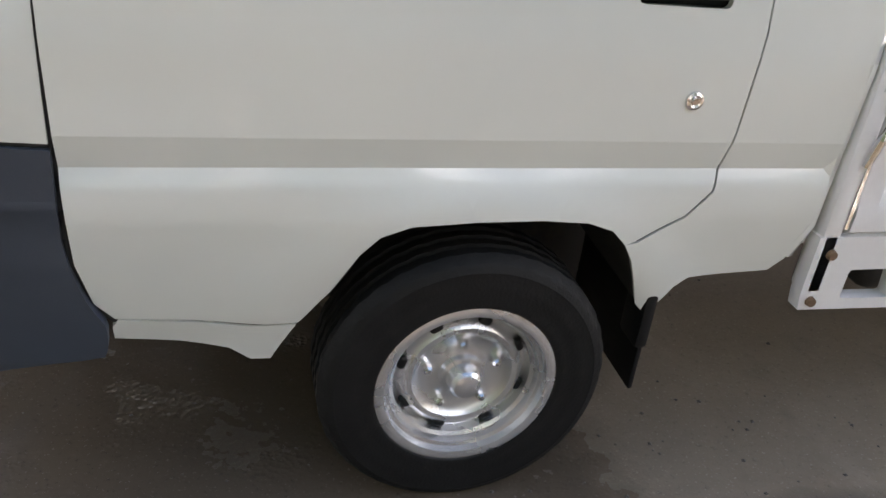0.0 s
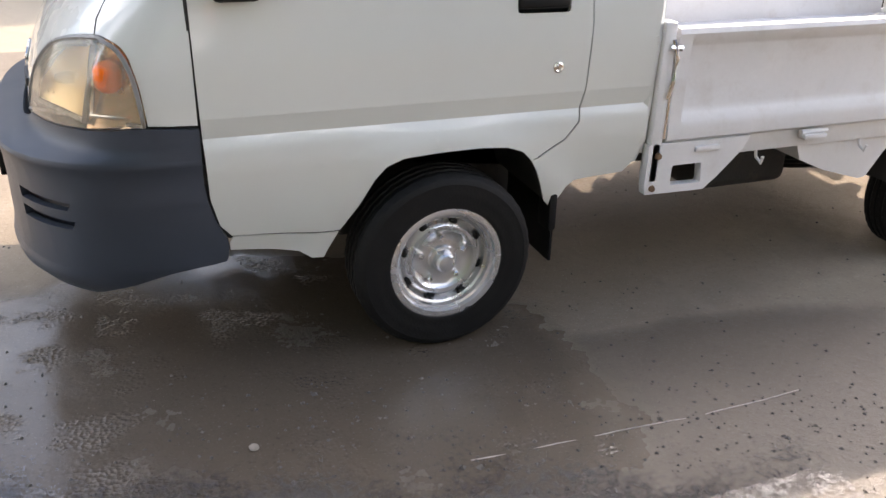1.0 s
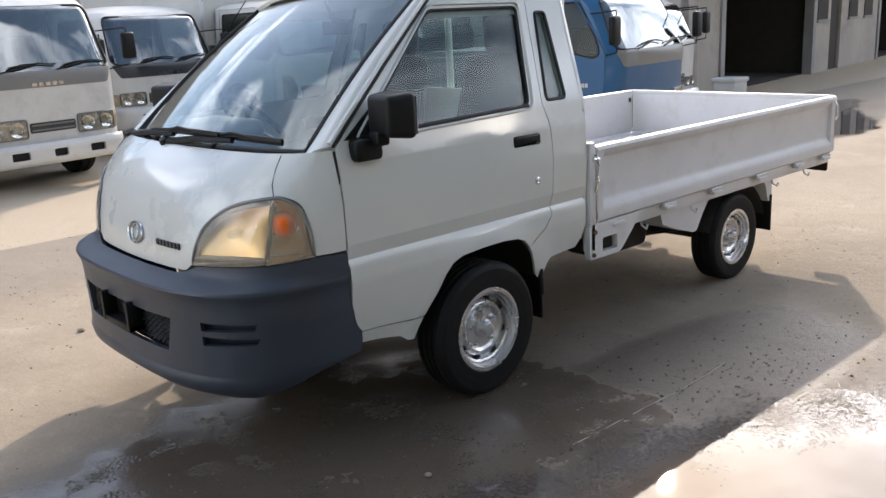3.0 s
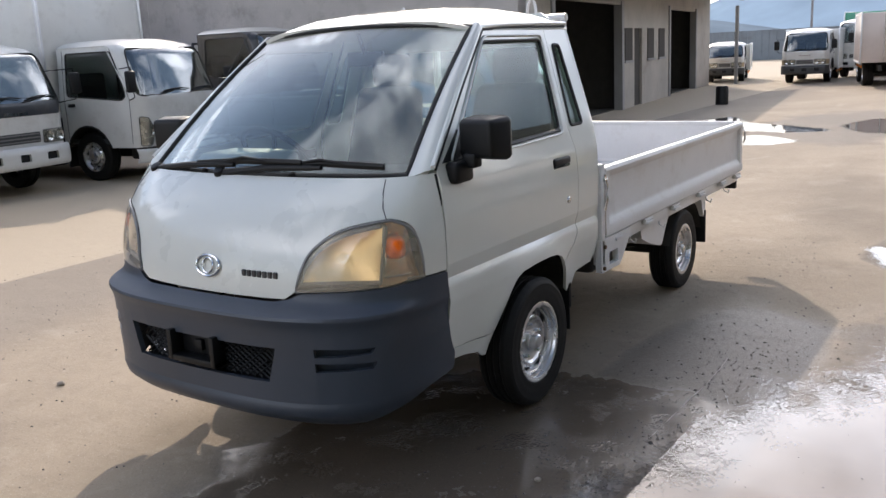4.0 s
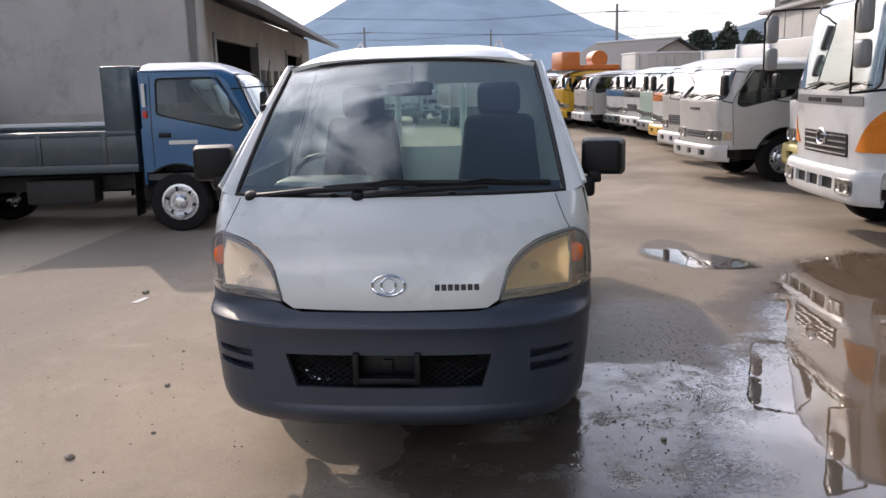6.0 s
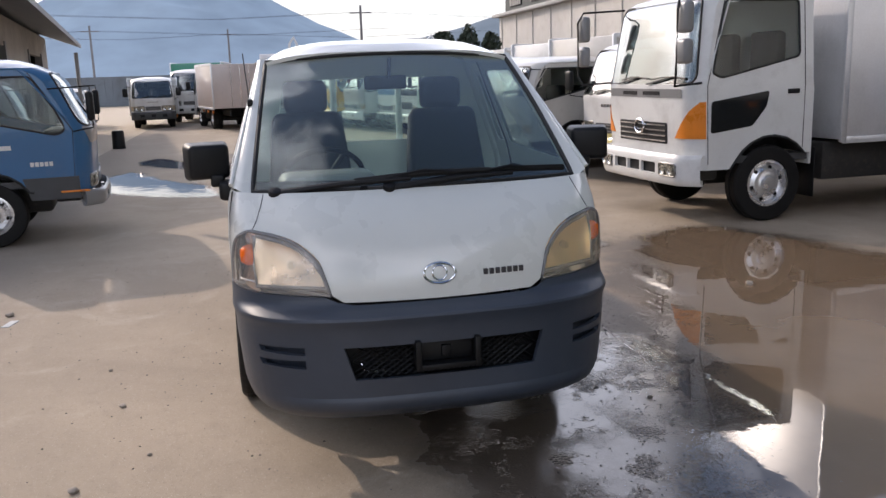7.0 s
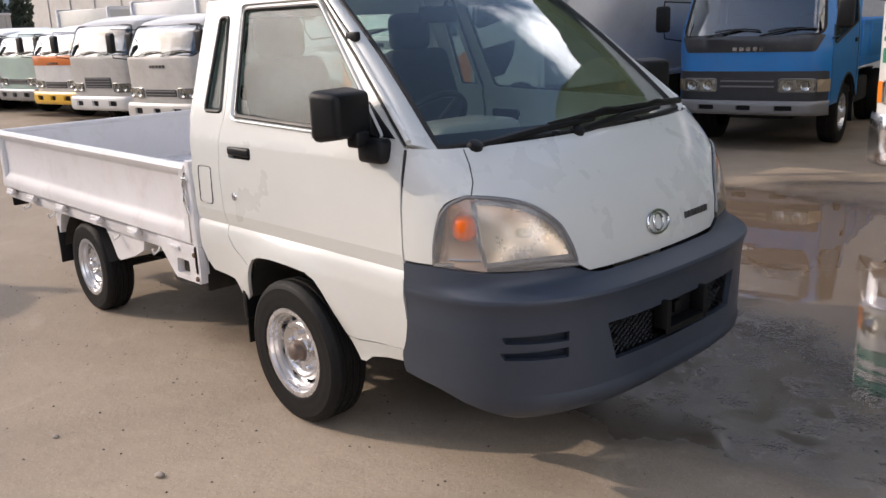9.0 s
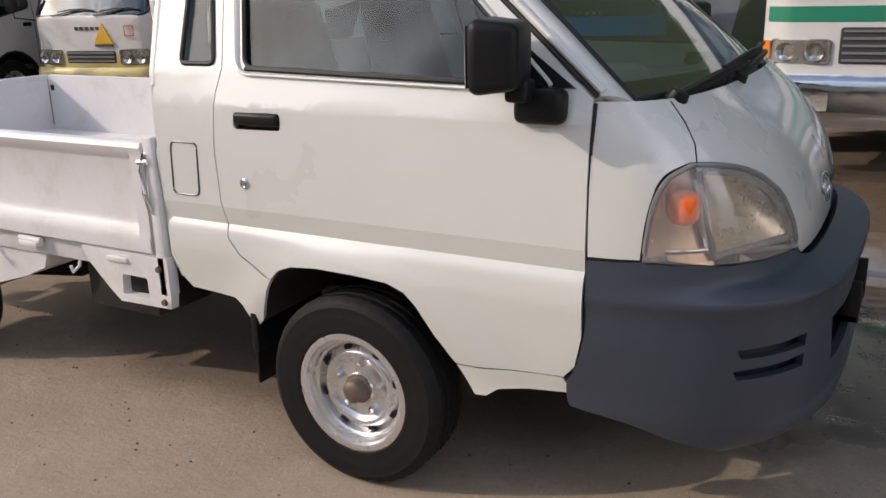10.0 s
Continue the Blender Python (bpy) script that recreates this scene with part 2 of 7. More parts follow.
def tube(bm, pts, r, seg=8, closed=False, flat=1.0):
    """A round bar along a line of points."""
    pts = [Vector(p) for p in pts]
    n, rings = len(pts), []
    for i, p in enumerate(pts):
        a = pts[(i - 1) % n] if closed or i else pts[0]
        b = pts[(i + 1) % n] if closed or i < n - 1 else pts[-1]
        d = (b - a).normalized()
        side = d.cross(Vector((0, 0, 1)))
        if side.length < 0.05:
            side = d.cross(Vector((1, 0, 0)))
        side.normalize()
        up = side.cross(d).normalized()
        rr = r[i] if isinstance(r, (list, tuple)) else r
        rings.append([bm.verts.new(p + side * rr * math.cos(t) + up * rr * flat * math.sin(t)) for t in (2 * math.pi * k / seg for k in range(seg))])
    for i in range(n if closed else n - 1):
        a, b = rings[i], rings[(i + 1) % n]
        for k in range(seg):
            bm.faces.new((a[k], a[(k + 1) % seg], b[(k + 1) % seg], b[k]))
    if not closed:
        bm.faces.new(rings[0][::-1])
        bm.faces.new(rings[-1])
    return bm


def lathe(bm, profile, seg=32, m=None, closed=False):
    """Turns a profile of (radius, y) about the y axis."""
    rings = []
    for r, y in profile:
        if r < 1e-5:
            v = bm.verts.new((m @ Vector((0, y, 0))) if m else (0, y, 0))
            rings.append([v] * seg)
        else:
            rings.append([bm.verts.new((m @ Vector((r * math.cos(t), y, r * math.sin(t)))) if m else (r * math.cos(t), y, r * math.sin(t))) for t in (2 * math.pi * k / seg for k in range(seg))])
    pairs = list(zip(rings, rings[1:])) + ([(rings[-1], rings[0])] if closed else [])
    for a, b in pairs:
        for k in range(seg):
            vs = []
            for v in (a[k], a[(k + 1) % seg], b[(k + 1) % seg], b[k]):
                if v not in vs:
                    vs.append(v)
            if len(vs) > 2:
                bm.faces.new(vs)
    return bm


def inside(poly, x, y):
    hit = False
    for (x0, y0), (x1, y1) in zip(poly, poly[1:] + poly[:1]):
        if (y0 > y) != (y1 > y) and x < (x1 - x0) * (y - y0) / (y1 - y0) + x0:
            hit = not hit
    return hit


def rounded(poly, r=0.03, seg=4):
    """Rounds the corners of a polygon."""
    out = []
    n = len(poly)
    for i in range(n):
        p, a, b = Vector(poly[i]), Vector(poly[i - 1]), Vector(poly[(i + 1) % n])
        rr = min(r, (a - p).length * 0.45, (b - p).length * 0.45)
        s, e = p + (a - p).normalized() * rr, p + (b - p).normalized() * rr
        for k in range(seg + 1):
            t = k / seg
            q = s * (1 - t) ** 2 + p * 2 * t * (1 - t) + e * t * t
            out.append((q.x, q.y))
    return out


def panel(bm, outline, fn, la=(), lb=(), thick=0.015, holes=()):
    """A bent sheet: the outline (and holes) in two parameters, laid on the surface fn(a, b), cut along the lines la and lb so that it bends, and given a thickness."""
    t = bmesh.new()
    f = t.faces.new([t.verts.new((a, b, 0)) for a, b in outline])
    f.normal_update()
    bmesh.ops.triangulate(t, faces=[f], ngon_method="BEAUTY")

    def cut(co, no):
        bmesh.ops.bisect_plane(t, geom=t.verts[:] + t.edges[:] + t.faces[:], dist=1e-6, plane_co=co, plane_no=no)

    for a in la:
        cut((a, 0, 0), (1, 0, 0))
    for b in lb:
        cut((0, b, 0), (0, 1, 0))
    for hole in holes:
        for (x0, y0), (x1, y1) in zip(hole, hole[1:] + hole[:1]):
            cut((x0, y0, 0), (y1 - y0, x0 - x1, 0))
        gone = [f for f in t.faces if inside(hole, f.calc_center_median().x, f.calc_center_median().y)]
        bmesh.ops.delete(t, geom=gone, context="FACES")
    bmesh.ops.remove_doubles(t, verts=t.verts[:], dist=1e-5)
    e = 1e-3
    top, low = {}, {}
    for v in t.verts:
        a, b = v.co.x, v.co.y
        p = Vector(fn(a, b))
        top[v] = bm.verts.new(p)
        if thick:
            n = (Vector(fn(a + e, b)) - Vector(fn(a - e, b))).cross(Vector(fn(a, b + e)) - Vector(fn(a, b - e))).normalized()
            low[v] = bm.verts.new(p - n * thick)
    for f in t.faces:
        bm.faces.new([top[v] for v in f.verts])
        if thick:
            bm.faces.new([low[v] for v in f.verts][::-1])
    if thick:
        for ed in t.edges:
            if len(ed.link_faces) == 1:
                a, b = ed.verts
                bm.faces.new((top[a], top[b], low[b], low[a]))
    t.free()
    return bm


def steps(a, b, n):
    return [a + (b - a) * i / n for i in range(1, n)]


def prism(bm, poly, fn, depth):
    """A plate: the polygon laid out by fn(a, b, d) at d = 0 and d = depth."""
    lo, hi = [bm.verts.new(fn(a, b, 0)) for a, b in poly], [bm.verts.new(fn(a, b, depth)) for a, b in poly]
    bm.faces.new(lo)
    bm.faces.new(hi[::-1])
    for i in range(len(poly)):
        j = (i + 1) % len(poly)
        bm.faces.new((lo[i], lo[j], hi[j], hi[i]))
    return bm


def curve_of(table):
    xs, ys = [p[0] for p in table], [p[1] for p in table]
    return lambda z: float(np.interp(z, xs, ys))


def arc(cx, cz, r, a0, a1, n):
    return [(cx + r * math.cos(radians(a0 + (a1 - a0) * i / n)), cz + r * math.sin(radians(a0 + (a1 - a0) * i / n))) for i in range(n + 1)]

# ---------------------------------------------------------------- the small white pickup
# x ahead from the front axle, y to the truck's left, z up.
truck = thing("pickup_truck", "small white cab-over pickup with dark grey bumper and dropside bed", "pickup truck")

nose_x = curve_of([(0.72, 1.205), (0.80, 1.200), (0.87, 1.190), (0.95, 1.165), (1.02, 1.130), (1.08, 1.085), (1.13, 1.035), (1.17, 0.985), (1.20, 0.945), (1.24, 0.90)])
nose_y = curve_of([(0.72, 0.832), (0.82, 0.835), (0.90, 0.838), (1.00, 0.836), (1.10, 0.826), (1.20, 0.806)])
side_y = curve_of([(0.34, 0.770), (0.42, 0.785), (0.47, 0.800), (0.55, 0.816), (0.69, 0.8385), (0.740, 0.8378), (0.752, 0.8365), (0.760, 0.8345), (0.768, 0.8315), (0.784, 0.8240), (0.842, 0.8365), (1.00, 0.839), (1.15, 0.830), (1.22, 0.810), (1.25, 0.802), (1.75, 0.640)])
bump_x = curve_of([(0.25, 1.17), (0.275, 1.205), (0.31, 1.272), (0.345, 1.308), (0.372, 1.314), (0.395, 1.305), (0.45, 1.303), (0.60, 1.304), (0.655, 1.306), (0.685, 1.310), (0.70, 1.315), (0.712, 1.321), (0.722, 1.324), (0.732, 1.319), (0.740, 1.298), (0.748, 1.262), (0.762, 1.222), (0.78, 1.205), (0.84, 1.200)])
bump_y = curve_of([(0.25, 0.74), (0.31, 0.785), (0.40, 0.812), (0.60, 0.830), (0.655, 0.831), (0.685, 0.834), (0.70, 0.837), (0.712, 0.841), (0.722, 0.843), (0.732, 0.841), (0.84, 0.838)])
XS, POW = 0.70, 3.0


def crease(ob, heights):
    """Marks the pressed lines of a panel, at these heights, as crisp edges."""
    me = ob.data
    sharp = me.attributes.get("sharp_edge") or me.attributes.new("sharp_edge", "BOOLEAN", "EDGE")
    for e in me.edges:
        za, zb = (me.vertices[i].co.z for i in e.vertices)
        if any(abs(za - h) < 1e-4 and abs(zb - h) < 1e-4 for h in heights):
            sharp.data[e.index].value = True
    return ob


def rim_point(x0, ys, th):
    if abs(th) > math.pi / 2:
        return XS - (abs(th) - math.pi / 2) * 0.3, math.copysign(ys, th)
    c, s = max(math.cos(th), 0.0), math.sin(th)
    return XS + (x0 - XS) * c ** (2 / POW), math.copysign(abs(s) ** (2 / POW), s) * ys


def nose(th, z):
    x, y = rim_point(nose_x(z), nose_y(z), th)
    return Vector((x, y, z))


def bumper_at(th, z):
    x, y = rim_point(bump_x(z), bump_y(z), th)
    return Vector((x, y, z))


def th_y(y, z, ys=nose_y):
    return math.copysign(math.asin(min(1.0, (abs(y) / ys(z)) ** (POW / 2))), y)


def th_x(x, z, x0=nose_x):
    if x < XS:
        return math.pi / 2 + (XS - x) / 0.3
    return math.acos(min(1.0, max(0.0, (x - XS) / (x0(z) - XS)) ** (POW / 2)))


def flare(x, z):
    if z > 0.80:
        return 0.0
    d = math.hypot(x * 0.9, z - 0.30)
    return 0.016 * math.exp(-(((d - 0.40) / 0.07) ** 2)) * min(1.0, (0.80 - z) / 0.08)


def side(s):
    return lambda x, z: Vector((x, s * (side_y(z) + flare(x, z)), z))


ARCH = [(0.392, 0.366), (0.373, 0.400), (0.330, 0.465), (0.285, 0.535), (0.240, 0.620), (0.205, 0.660), (0.150, 0.682), (0.03, 0.690), (-0.10, 0.692), (-0.19, 0.684), (-0.245, 0.664), (-0.280, 0.630)]
ARCH_BACK = [(-0.280, 0.630), (-0.305, 0.590), (-0.330, 0.530), (-0.352, 0.472), (-0.372, 0.452)]
LAMP = [(0.445, 0.803), (0.462, 0.870), (0.490, 0.940), (0.545, 0.995), (0.610, 1.030), (0.690, 1.050), (0.750, 1.058)]  # (y, z) along the inner and upper edge
LAMP_BACK = [(0.945, 1.050), (0.915, 1.030), (0.893, 0.985), (0.880, 0.920), (0.872, 0.832)]  # (x, z)



def smooth(pts, n=3):
    """More points along a soft line through the given ones."""
    out = []
    for i in range(len(pts) - 1):
        p0, p1, p2, p3 = (Vector(pts[min(max(k, 0), len(pts) - 1)]) for k in (i - 1, i, i + 1, i + 2))
        for k in range(n):
            t = k / n
            q = 0.5 * ((2 * p1) + (p2 - p0) * t + (2 * p0 - 5 * p1 + 4 * p2 - p3) * t * t + (3 * p1 - p0 - 3 * p2 + p3) * t ** 3)
            out.append((q.x, q.y))
    return out + [tuple(pts[-1])]


LAMP, LAMP_BACK = smooth(LAMP), smooth(LAMP_BACK)


def lamp_outline(grow=0.0):
    edge = [(th_y(y - grow * 0.7, z), z + grow * (1 if z > 0.9 else 0)) for y, z in LAMP] + [(th_x(x - grow, z), z + (grow if z > 1.0 else 0)) for x, z in LAMP_BACK]
    return edge


# nose panel with the two lamp cut-outs at its lower corners
half = [(th_y(0.395, 0.772), 0.772)] + lamp_outline(0.006) + [(th_x(0.738, z), z) for z in (0.828, 0.85, 0.88, 0.91, 0.94, 0.97, 1.0, 1.03, 1.06, 1.09, 1.12, 1.15, 1.18)] + [(th_x(0.740, 1.205), 1.205), (th_x(0.80, 1.205), 1.205), (th_y(0.60, 1.200), 1.200), (th_y(0.30, 1.198), 1.198)]
outline = [(0.0, 0.765)] + half + [(0.0, 1.197)] + [(-a, b) for a, b in reversed(half)]
bm = bmesh.new()
ths = [th_y(y, 0.95) for y in (0.1, 0.2, 0.3, 0.4, 0.47, 0.54, 0.6, 0.66, 0.71, 0.75, 0.78)] + [th_x(x, 0.95) for x in (0.98, 0.92, 0.86, 0.80)]
panel(bm, outline, nose, [0.0] + ths + [-t for t in ths], [0.80, 0.84, 0.88, 0.92, 0.96, 1.0, 1.04, 1.07, 1.1, 1.125, 1.15, 1.17, 1.185], 0.012)
part("nose_panel", bm, WHITE, truck, "white painted nose panel", 40)

# hood side seams
for s in (1, -1):
    bm = bmesh.new()
    tube(bm, [nose(s * th_y(y, z), z) for y, z in ((0.735, 1.062), (0.715, 1.10), (0.695, 1.15), (0.68, 1.196))], 0.0022, 6)
    part("hood_seam", bm, SEAL, truck)

# bumper
def bumper_half():
    low = [(th_y(0.50, 0.272, bump_y), 0.272), (th_y(0.66, 0.285, bump_y), 0.285), (th_x(1.06, 0.305, bump_x), 0.305), (th_x(0.95, 0.345, bump_x), 0.345), (th_x(0.85, 0.378, bump_x), 0.378), (th_x(0.76, 0.392, bump_x), 0.392), (th_x(0.69, 0.402, bump_x), 0.402)]
    rear = curve_of([(0.40, 0.688), (0.43, 0.682), (0.46, 0.681), (0.477, 0.684), (0.50, 0.697), (0.53, 0.710), (0.56, 0.719), (0.604, 0.730), (0.65, 0.736), (0.83, 0.736)])
    back = [(th_x(rear(z), z, bump_x), z) for z in (0.415, 0.43, 0.445, 0.46, 0.477, 0.49, 0.50, 0.515, 0.53, 0.545, 0.56, 0.58, 0.60, 0.63, 0.655, 0.67, 0.685, 0.70, 0.712, 0.722, 0.732, 0.74, 0.75, 0.76, 0.77, 0.785, 0.80, 0.818)]
    top = [(th_x(0.87, 0.826, bump_x), 0.826), (th_x(1.00, 0.815, bump_x), 0.815), (th_y(0.60, 0.806, bump_y), 0.806), (th_y(0.47, 0.798, bump_y), 0.798), (th_y(0.42, 0.775, bump_y), 0.775), (th_y(0.36, 0.764, bump_y), 0.764)]
    return low, back, top


low, back, top = bumper_half()
right = low + back + top
outline = [(0.0, 0.272)] + right + [(0.0, 0.762)] + [(-a, b) for a, b in reversed(right)]


def hole_y(pts):
    return [(th_y(y, z, bump_y), z) for y, z in pts]


GRILLE = [(-0.375, 0.470), (0.375, 0.470), (0.415, 0.608), (-0.415, 0.608)]
SLOTS = []
for s in (1, -1):
    for z0, z1 in ((0.578, 0.612), (0.520, 0.556)):
        q = [(s * 0.565, z0), (s * 0.735, z0 + 0.004), (s * 0.745, z1 - 0.006), (s * 0.565, z1)]
        SLOTS.append(q if s > 0 else q[::-1])
bm = bmesh.new()
ths = [th_y(y, 0.6, bump_y) for y in (0.15, 0.3, 0.42, 0.5, 0.57, 0.63, 0.68, 0.72, 0.75, 0.775, 0.795)] + [th_x(x, 0.6, bump_x) for x in (1.02, 0.95, 0.87, 0.80)]
panel(bm, outline, bumper_at, [0.0] + ths + [-t for t in ths], [0.29, 0.31, 0.328, 0.345, 0.36, 0.372, 0.384, 0.395, 0.41, 0.45, 0.52, 0.60, 0.64, 0.655, 0.67, 0.685, 0.70, 0.712, 0.722, 0.732, 0.740, 0.748, 0.756, 0.764, 0.772, 0.79], 0.022, [hole_y(GRILLE)] + [hole_y(q) for q in SLOTS])
bumper = crease(part("front_bumper", bm, PLASTIC, truck, "dark blue-grey moulded plastic bumper", 40), (0.732, 0.395))

bm = bmesh.new()
box(bm, (1.19, -0.42, 0.43), (1.205, 0.42, 0.65), 0.004)
box(bm, (1.195, -0.38, 0.455), (1.262, 0.38, 0.463), 0.003)
part("grille_back", bm, BLACK, bumper)
for q in SLOTS:
    bm = bmesh.new()
    ys, zs = [a for a, b in q], [b for a, b in q]
    panel(bm, hole_y([(a * 1.04 if abs(a) > 0.6 else a * 0.94, b + (0.026 if b > sum(zs) / 4 else -0.026)) for a, b in q]), lambda th, z: bumper_at(th, z) * 1.0 - Vector((0.024, math.copysign(0.018, th), 0)), [], [], 0.006)
    part("vent_slot", bm, PLASTIC, bumper)
# wire mesh of the grille, as crossed bars
bm = bmesh.new()
for i in range(-24, 25):
    for k in (1, -1):
        y0, y1 = i * 0.034, i * 0.034 + k * 0.14 * 1.5
        za, zb = 0.468, 0.612
        pts = []
        for t in (0.0, 0.5, 1.0):
            y, z = y0 + (y1 - y0) * t, za + (zb - za) * t
            if abs(y) < 0.41:
                pts.append((1.262 - 0.12 * y * y, y, z))
        if len(pts) > 1:
            tube(bm, pts, 0.0045, 4)
part("grille_mesh", bm, BLACK, bumper, "black diamond mesh")
bm = bmesh.new()
for a, b in (((-0.135, 0.495), (-0.110, 0.622)), ((0.110, 0.495), (0.135, 0.622))):
    box(bm, (1.27, a[0], a[1]), (1.332, b[0], b[1]), 0.005)
box(bm, (1.27, -0.135, 0.495), (1.330, 0.135, 0.520), 0.005)
box(bm, (1.262, -0.11, 0.52), (1.272, 0.11, 0.60), 0.003)
box(bm, (1.268, -0.02, 0.54), (1.29, 0.02, 0.585), 0.004)
part("plate_bracket", bm, BLACK, bumper, "empty black number plate bracket")
bm = bmesh.new()
tube(bm, [(1.225, -0.25, 0.478), (1.235, -0.29, 0.484), (1.235, -0.33, 0.496), (1.225, -0.345, 0.52)], 0.007, 6)
part("tow_hook", bm, STEEL, bumper, "bare steel tow hook")

# badge ring and the plain bars where the model name stands
bm = bmesh.new()
ring = lambda ry, rz, n: [nose(th_y(ry * math.cos(t), 0.868 + rz * math.sin(t)), 0.868 + rz * math.sin(t)) + Vector((0.006, 0, 0.001)) for t in (2 * math.pi * k / n for k in range(n))]
tube(bm, ring(0.066, 0.041, 28), 0.0055, 6, True)
tube(bm, ring(0.030, 0.030, 20), 0.004, 6, True)
part("badge", bm, CHROME, truck, "chrome oval badge")
for i in range(7):
    bm = bmesh.new()
    y = 0.197 + i * 0.0262
    z = 0.858
    p = nose(th_y(y, z), z)
    box(bm, (p.x - 0.004, y - 0.0095, z - 0.0125), (p.x + 0.006, y + 0.0095, z + 0.0125), 0.002, 1)
    part("letter_bar", bm, GREY_LABEL, truck)

# headlamps
for s in (1, -1):
    rim = [(s * a, b) for a, b in lamp_outline()]
    rim = rim if s > 0 else rim[::-1]
    mid = th_y(0.745, 0.93)
    bm = bmesh.new()
    ths = [s * th_y(y, 0.93) for y in (0.5, 0.55, 0.6, 0.65, 0.7, 0.74, 0.77, 0.795)] + [s * th_x(x, 0.93) for x in (0.95, 0.91)]
    zs = [0.84, 0.88, 0.92, 0.96, 1.0, 1.03]
    panel(bm, rim, lambda th, z: nose(th, z) + (nose(th, z) - Vector((0.7, 0, z))).normalized() * 0.008, ths, zs, 0.004)
    lamp = part("headlamp", bm, LENS if s > 0 else LENS_CLOUDED, truck, "yellowed headlamp with an amber indicator bulb" if s > 0 else "clouded headlamp with an amber indicator bulb")
    lamp.visible_shadow = False
    bm = bmesh.new()
    tube(bm, [nose(a, b) + Vector((0.004, s * 0.003, 0)) for a, b in rim], 0.0065, 6, True)
    part("lamp_rim", bm, LAMP_EDGE, lamp)

    def bowl(th, z, s=s):
        p = nose(th, z)
        u = (abs(th) - th_y(0.47, 0.93)) / (mid - th_y(0.47, 0.93))
        w = (z - 0.81) / 0.23
        deep = 0.012 + 0.075 * max(0.0, math.sin(math.pi * min(max(u, 0.0), 1.0))) ** 0.6 * max(0.0, math.sin(math.pi * min(max(w, 0.0), 1.0))) ** 0.6
        return p - (p - Vector((0.55, 0, z))).normalized() * deep

    inner = [(a, b) for a, b in [(s * q, r) for q, r in lamp_outline(-0.016)] if abs(a) <= mid + 0.02]
    inner = [(a, max(b, 0.828)) for a, b in inner] + [(s * mid, 1.036), (s * mid, 0.834)]
    inner = inner if s > 0 else inner[::-1]
    bm = bmesh.new()
    panel(bm, inner, bowl, [s * (th_y(0.47, 0.93) + (mid - th_y(0.47, 0.93)) * k / 8) for k in range(1, 8)], [0.83, 0.86, 0.89, 0.92, 0.95, 0.98, 1.01], 0.003)
    ring = [nose(a, b) for a, b in inner]
    reflector_bm = bm
    bm = bmesh.new()
    tube(bm, [p - (p - Vector((0.55, 0, p.z))).normalized() * 0.012 for p in ring], 0.010, 6, True)
    part("lamp_bezel", bm, LAMP_EDGE, lamp, "grey frame round the reflector")
    bm = reflector_bm
    part("reflector", bm, REFLECT if s > 0 else REFLECT_CLEAR, lamp, "cream-tinted reflector bowl" if s > 0 else "silvery reflector bowl tinted warm like the mirrored ground")
    outer = [(s * mid, 0.81), (s * th_x(0.876, 0.832), 0.832)] + [(s * th_x(x + 0.004, z), z) for x, z in reversed(LAMP_BACK[:-1])] + [(s * mid, 1.048)]
    outer = outer if s > 0 else outer[::-1]
    bm = bmesh.new()
    panel(bm, outer, lambda th, z: nose(th, z) - (nose(th, z) - Vector((0.6, 0, z))).normalized() * (0.02 + 0.035 * math.sin(math.pi * min(max((z - 0.81) / 0.24, 0), 1))), [s * (mid + (math.pi / 2 - mid) * k / 5) for k in range(1, 4)], [0.86, 0.91, 0.96, 1.0], 0.003)
    part("indicator_reflector", bm, AMBER_CHAMBER, lamp, "indicator chamber with the amber bulb's reflection in its colour")
    bm = bmesh.new()
    tube(bm, [nose(s * (mid + 0.01 * math.sin(k)), z) - Vector((0.022, s * 0.010, 0)) for k, z in enumerate((0.845, 0.875, 0.905, 0.935, 0.965, 0.995, 1.018))], 0.006, 6)
    part("partition", bm, CHROME, lamp, "bright ridge between lamp and indicator")
    bm = bmesh.new()
    tube(bm, [nose(s * th_x(x, 0.852), 0.852) - Vector((0.012, s * 0.012, 0)) for x in (1.02, 0.99, 0.96, 0.93)], 0.005, 6)
    part("lower_ridge", bm, CHROME, lamp)
    bm = bmesh.new()
    c = nose(s * th_x(0.972, 0.955), 0.955) - Vector((0.022, s * 0.020, 0))
    t = bmesh.new()
    bmesh.ops.create_uvsphere(t, u_segments=20, v_segments=12, radius=0.030)
    for v in t.verts:
        v.co.z += math.copysign(0.014, v.co.z) if abs(v.co.z) > 0.004 else 0.0
    absorb(bm, t, Matrix.Translation(c) @ Matrix.Diagonal((1.25, 1.25, 1.0, 1)))
    part("indicator_bulb", bm, AMBER_BOWL, lamp, "amber indicator bulb")
    bm = bmesh.new()
    c = nose(s * th_y(0.60, 0.92), 0.92) - Vector((0.05, s * 0.01, 0))
    lathe(bm, [(0.0, -0.02), (0.016, -0.018), (0.018, 0.01), (0.012, 0.03), (0.0, 0.034)], 12, Matrix.Translation(c) @ pose(0, 0, 0, 0, 0, -90))
    part("bulb", bm, CLEAR_LENS, lamp)

# windscreen with its seal, cowl strip and pillars
def screen_base(v):
    return Vector((0.935 - 0.129 * v * v, 0.723 * v, 1.200))


def screen_top(v):
    return Vector((0.180 - 0.064 * v * v, 0.612 * v, 1.786 - 0.030 * v * v))


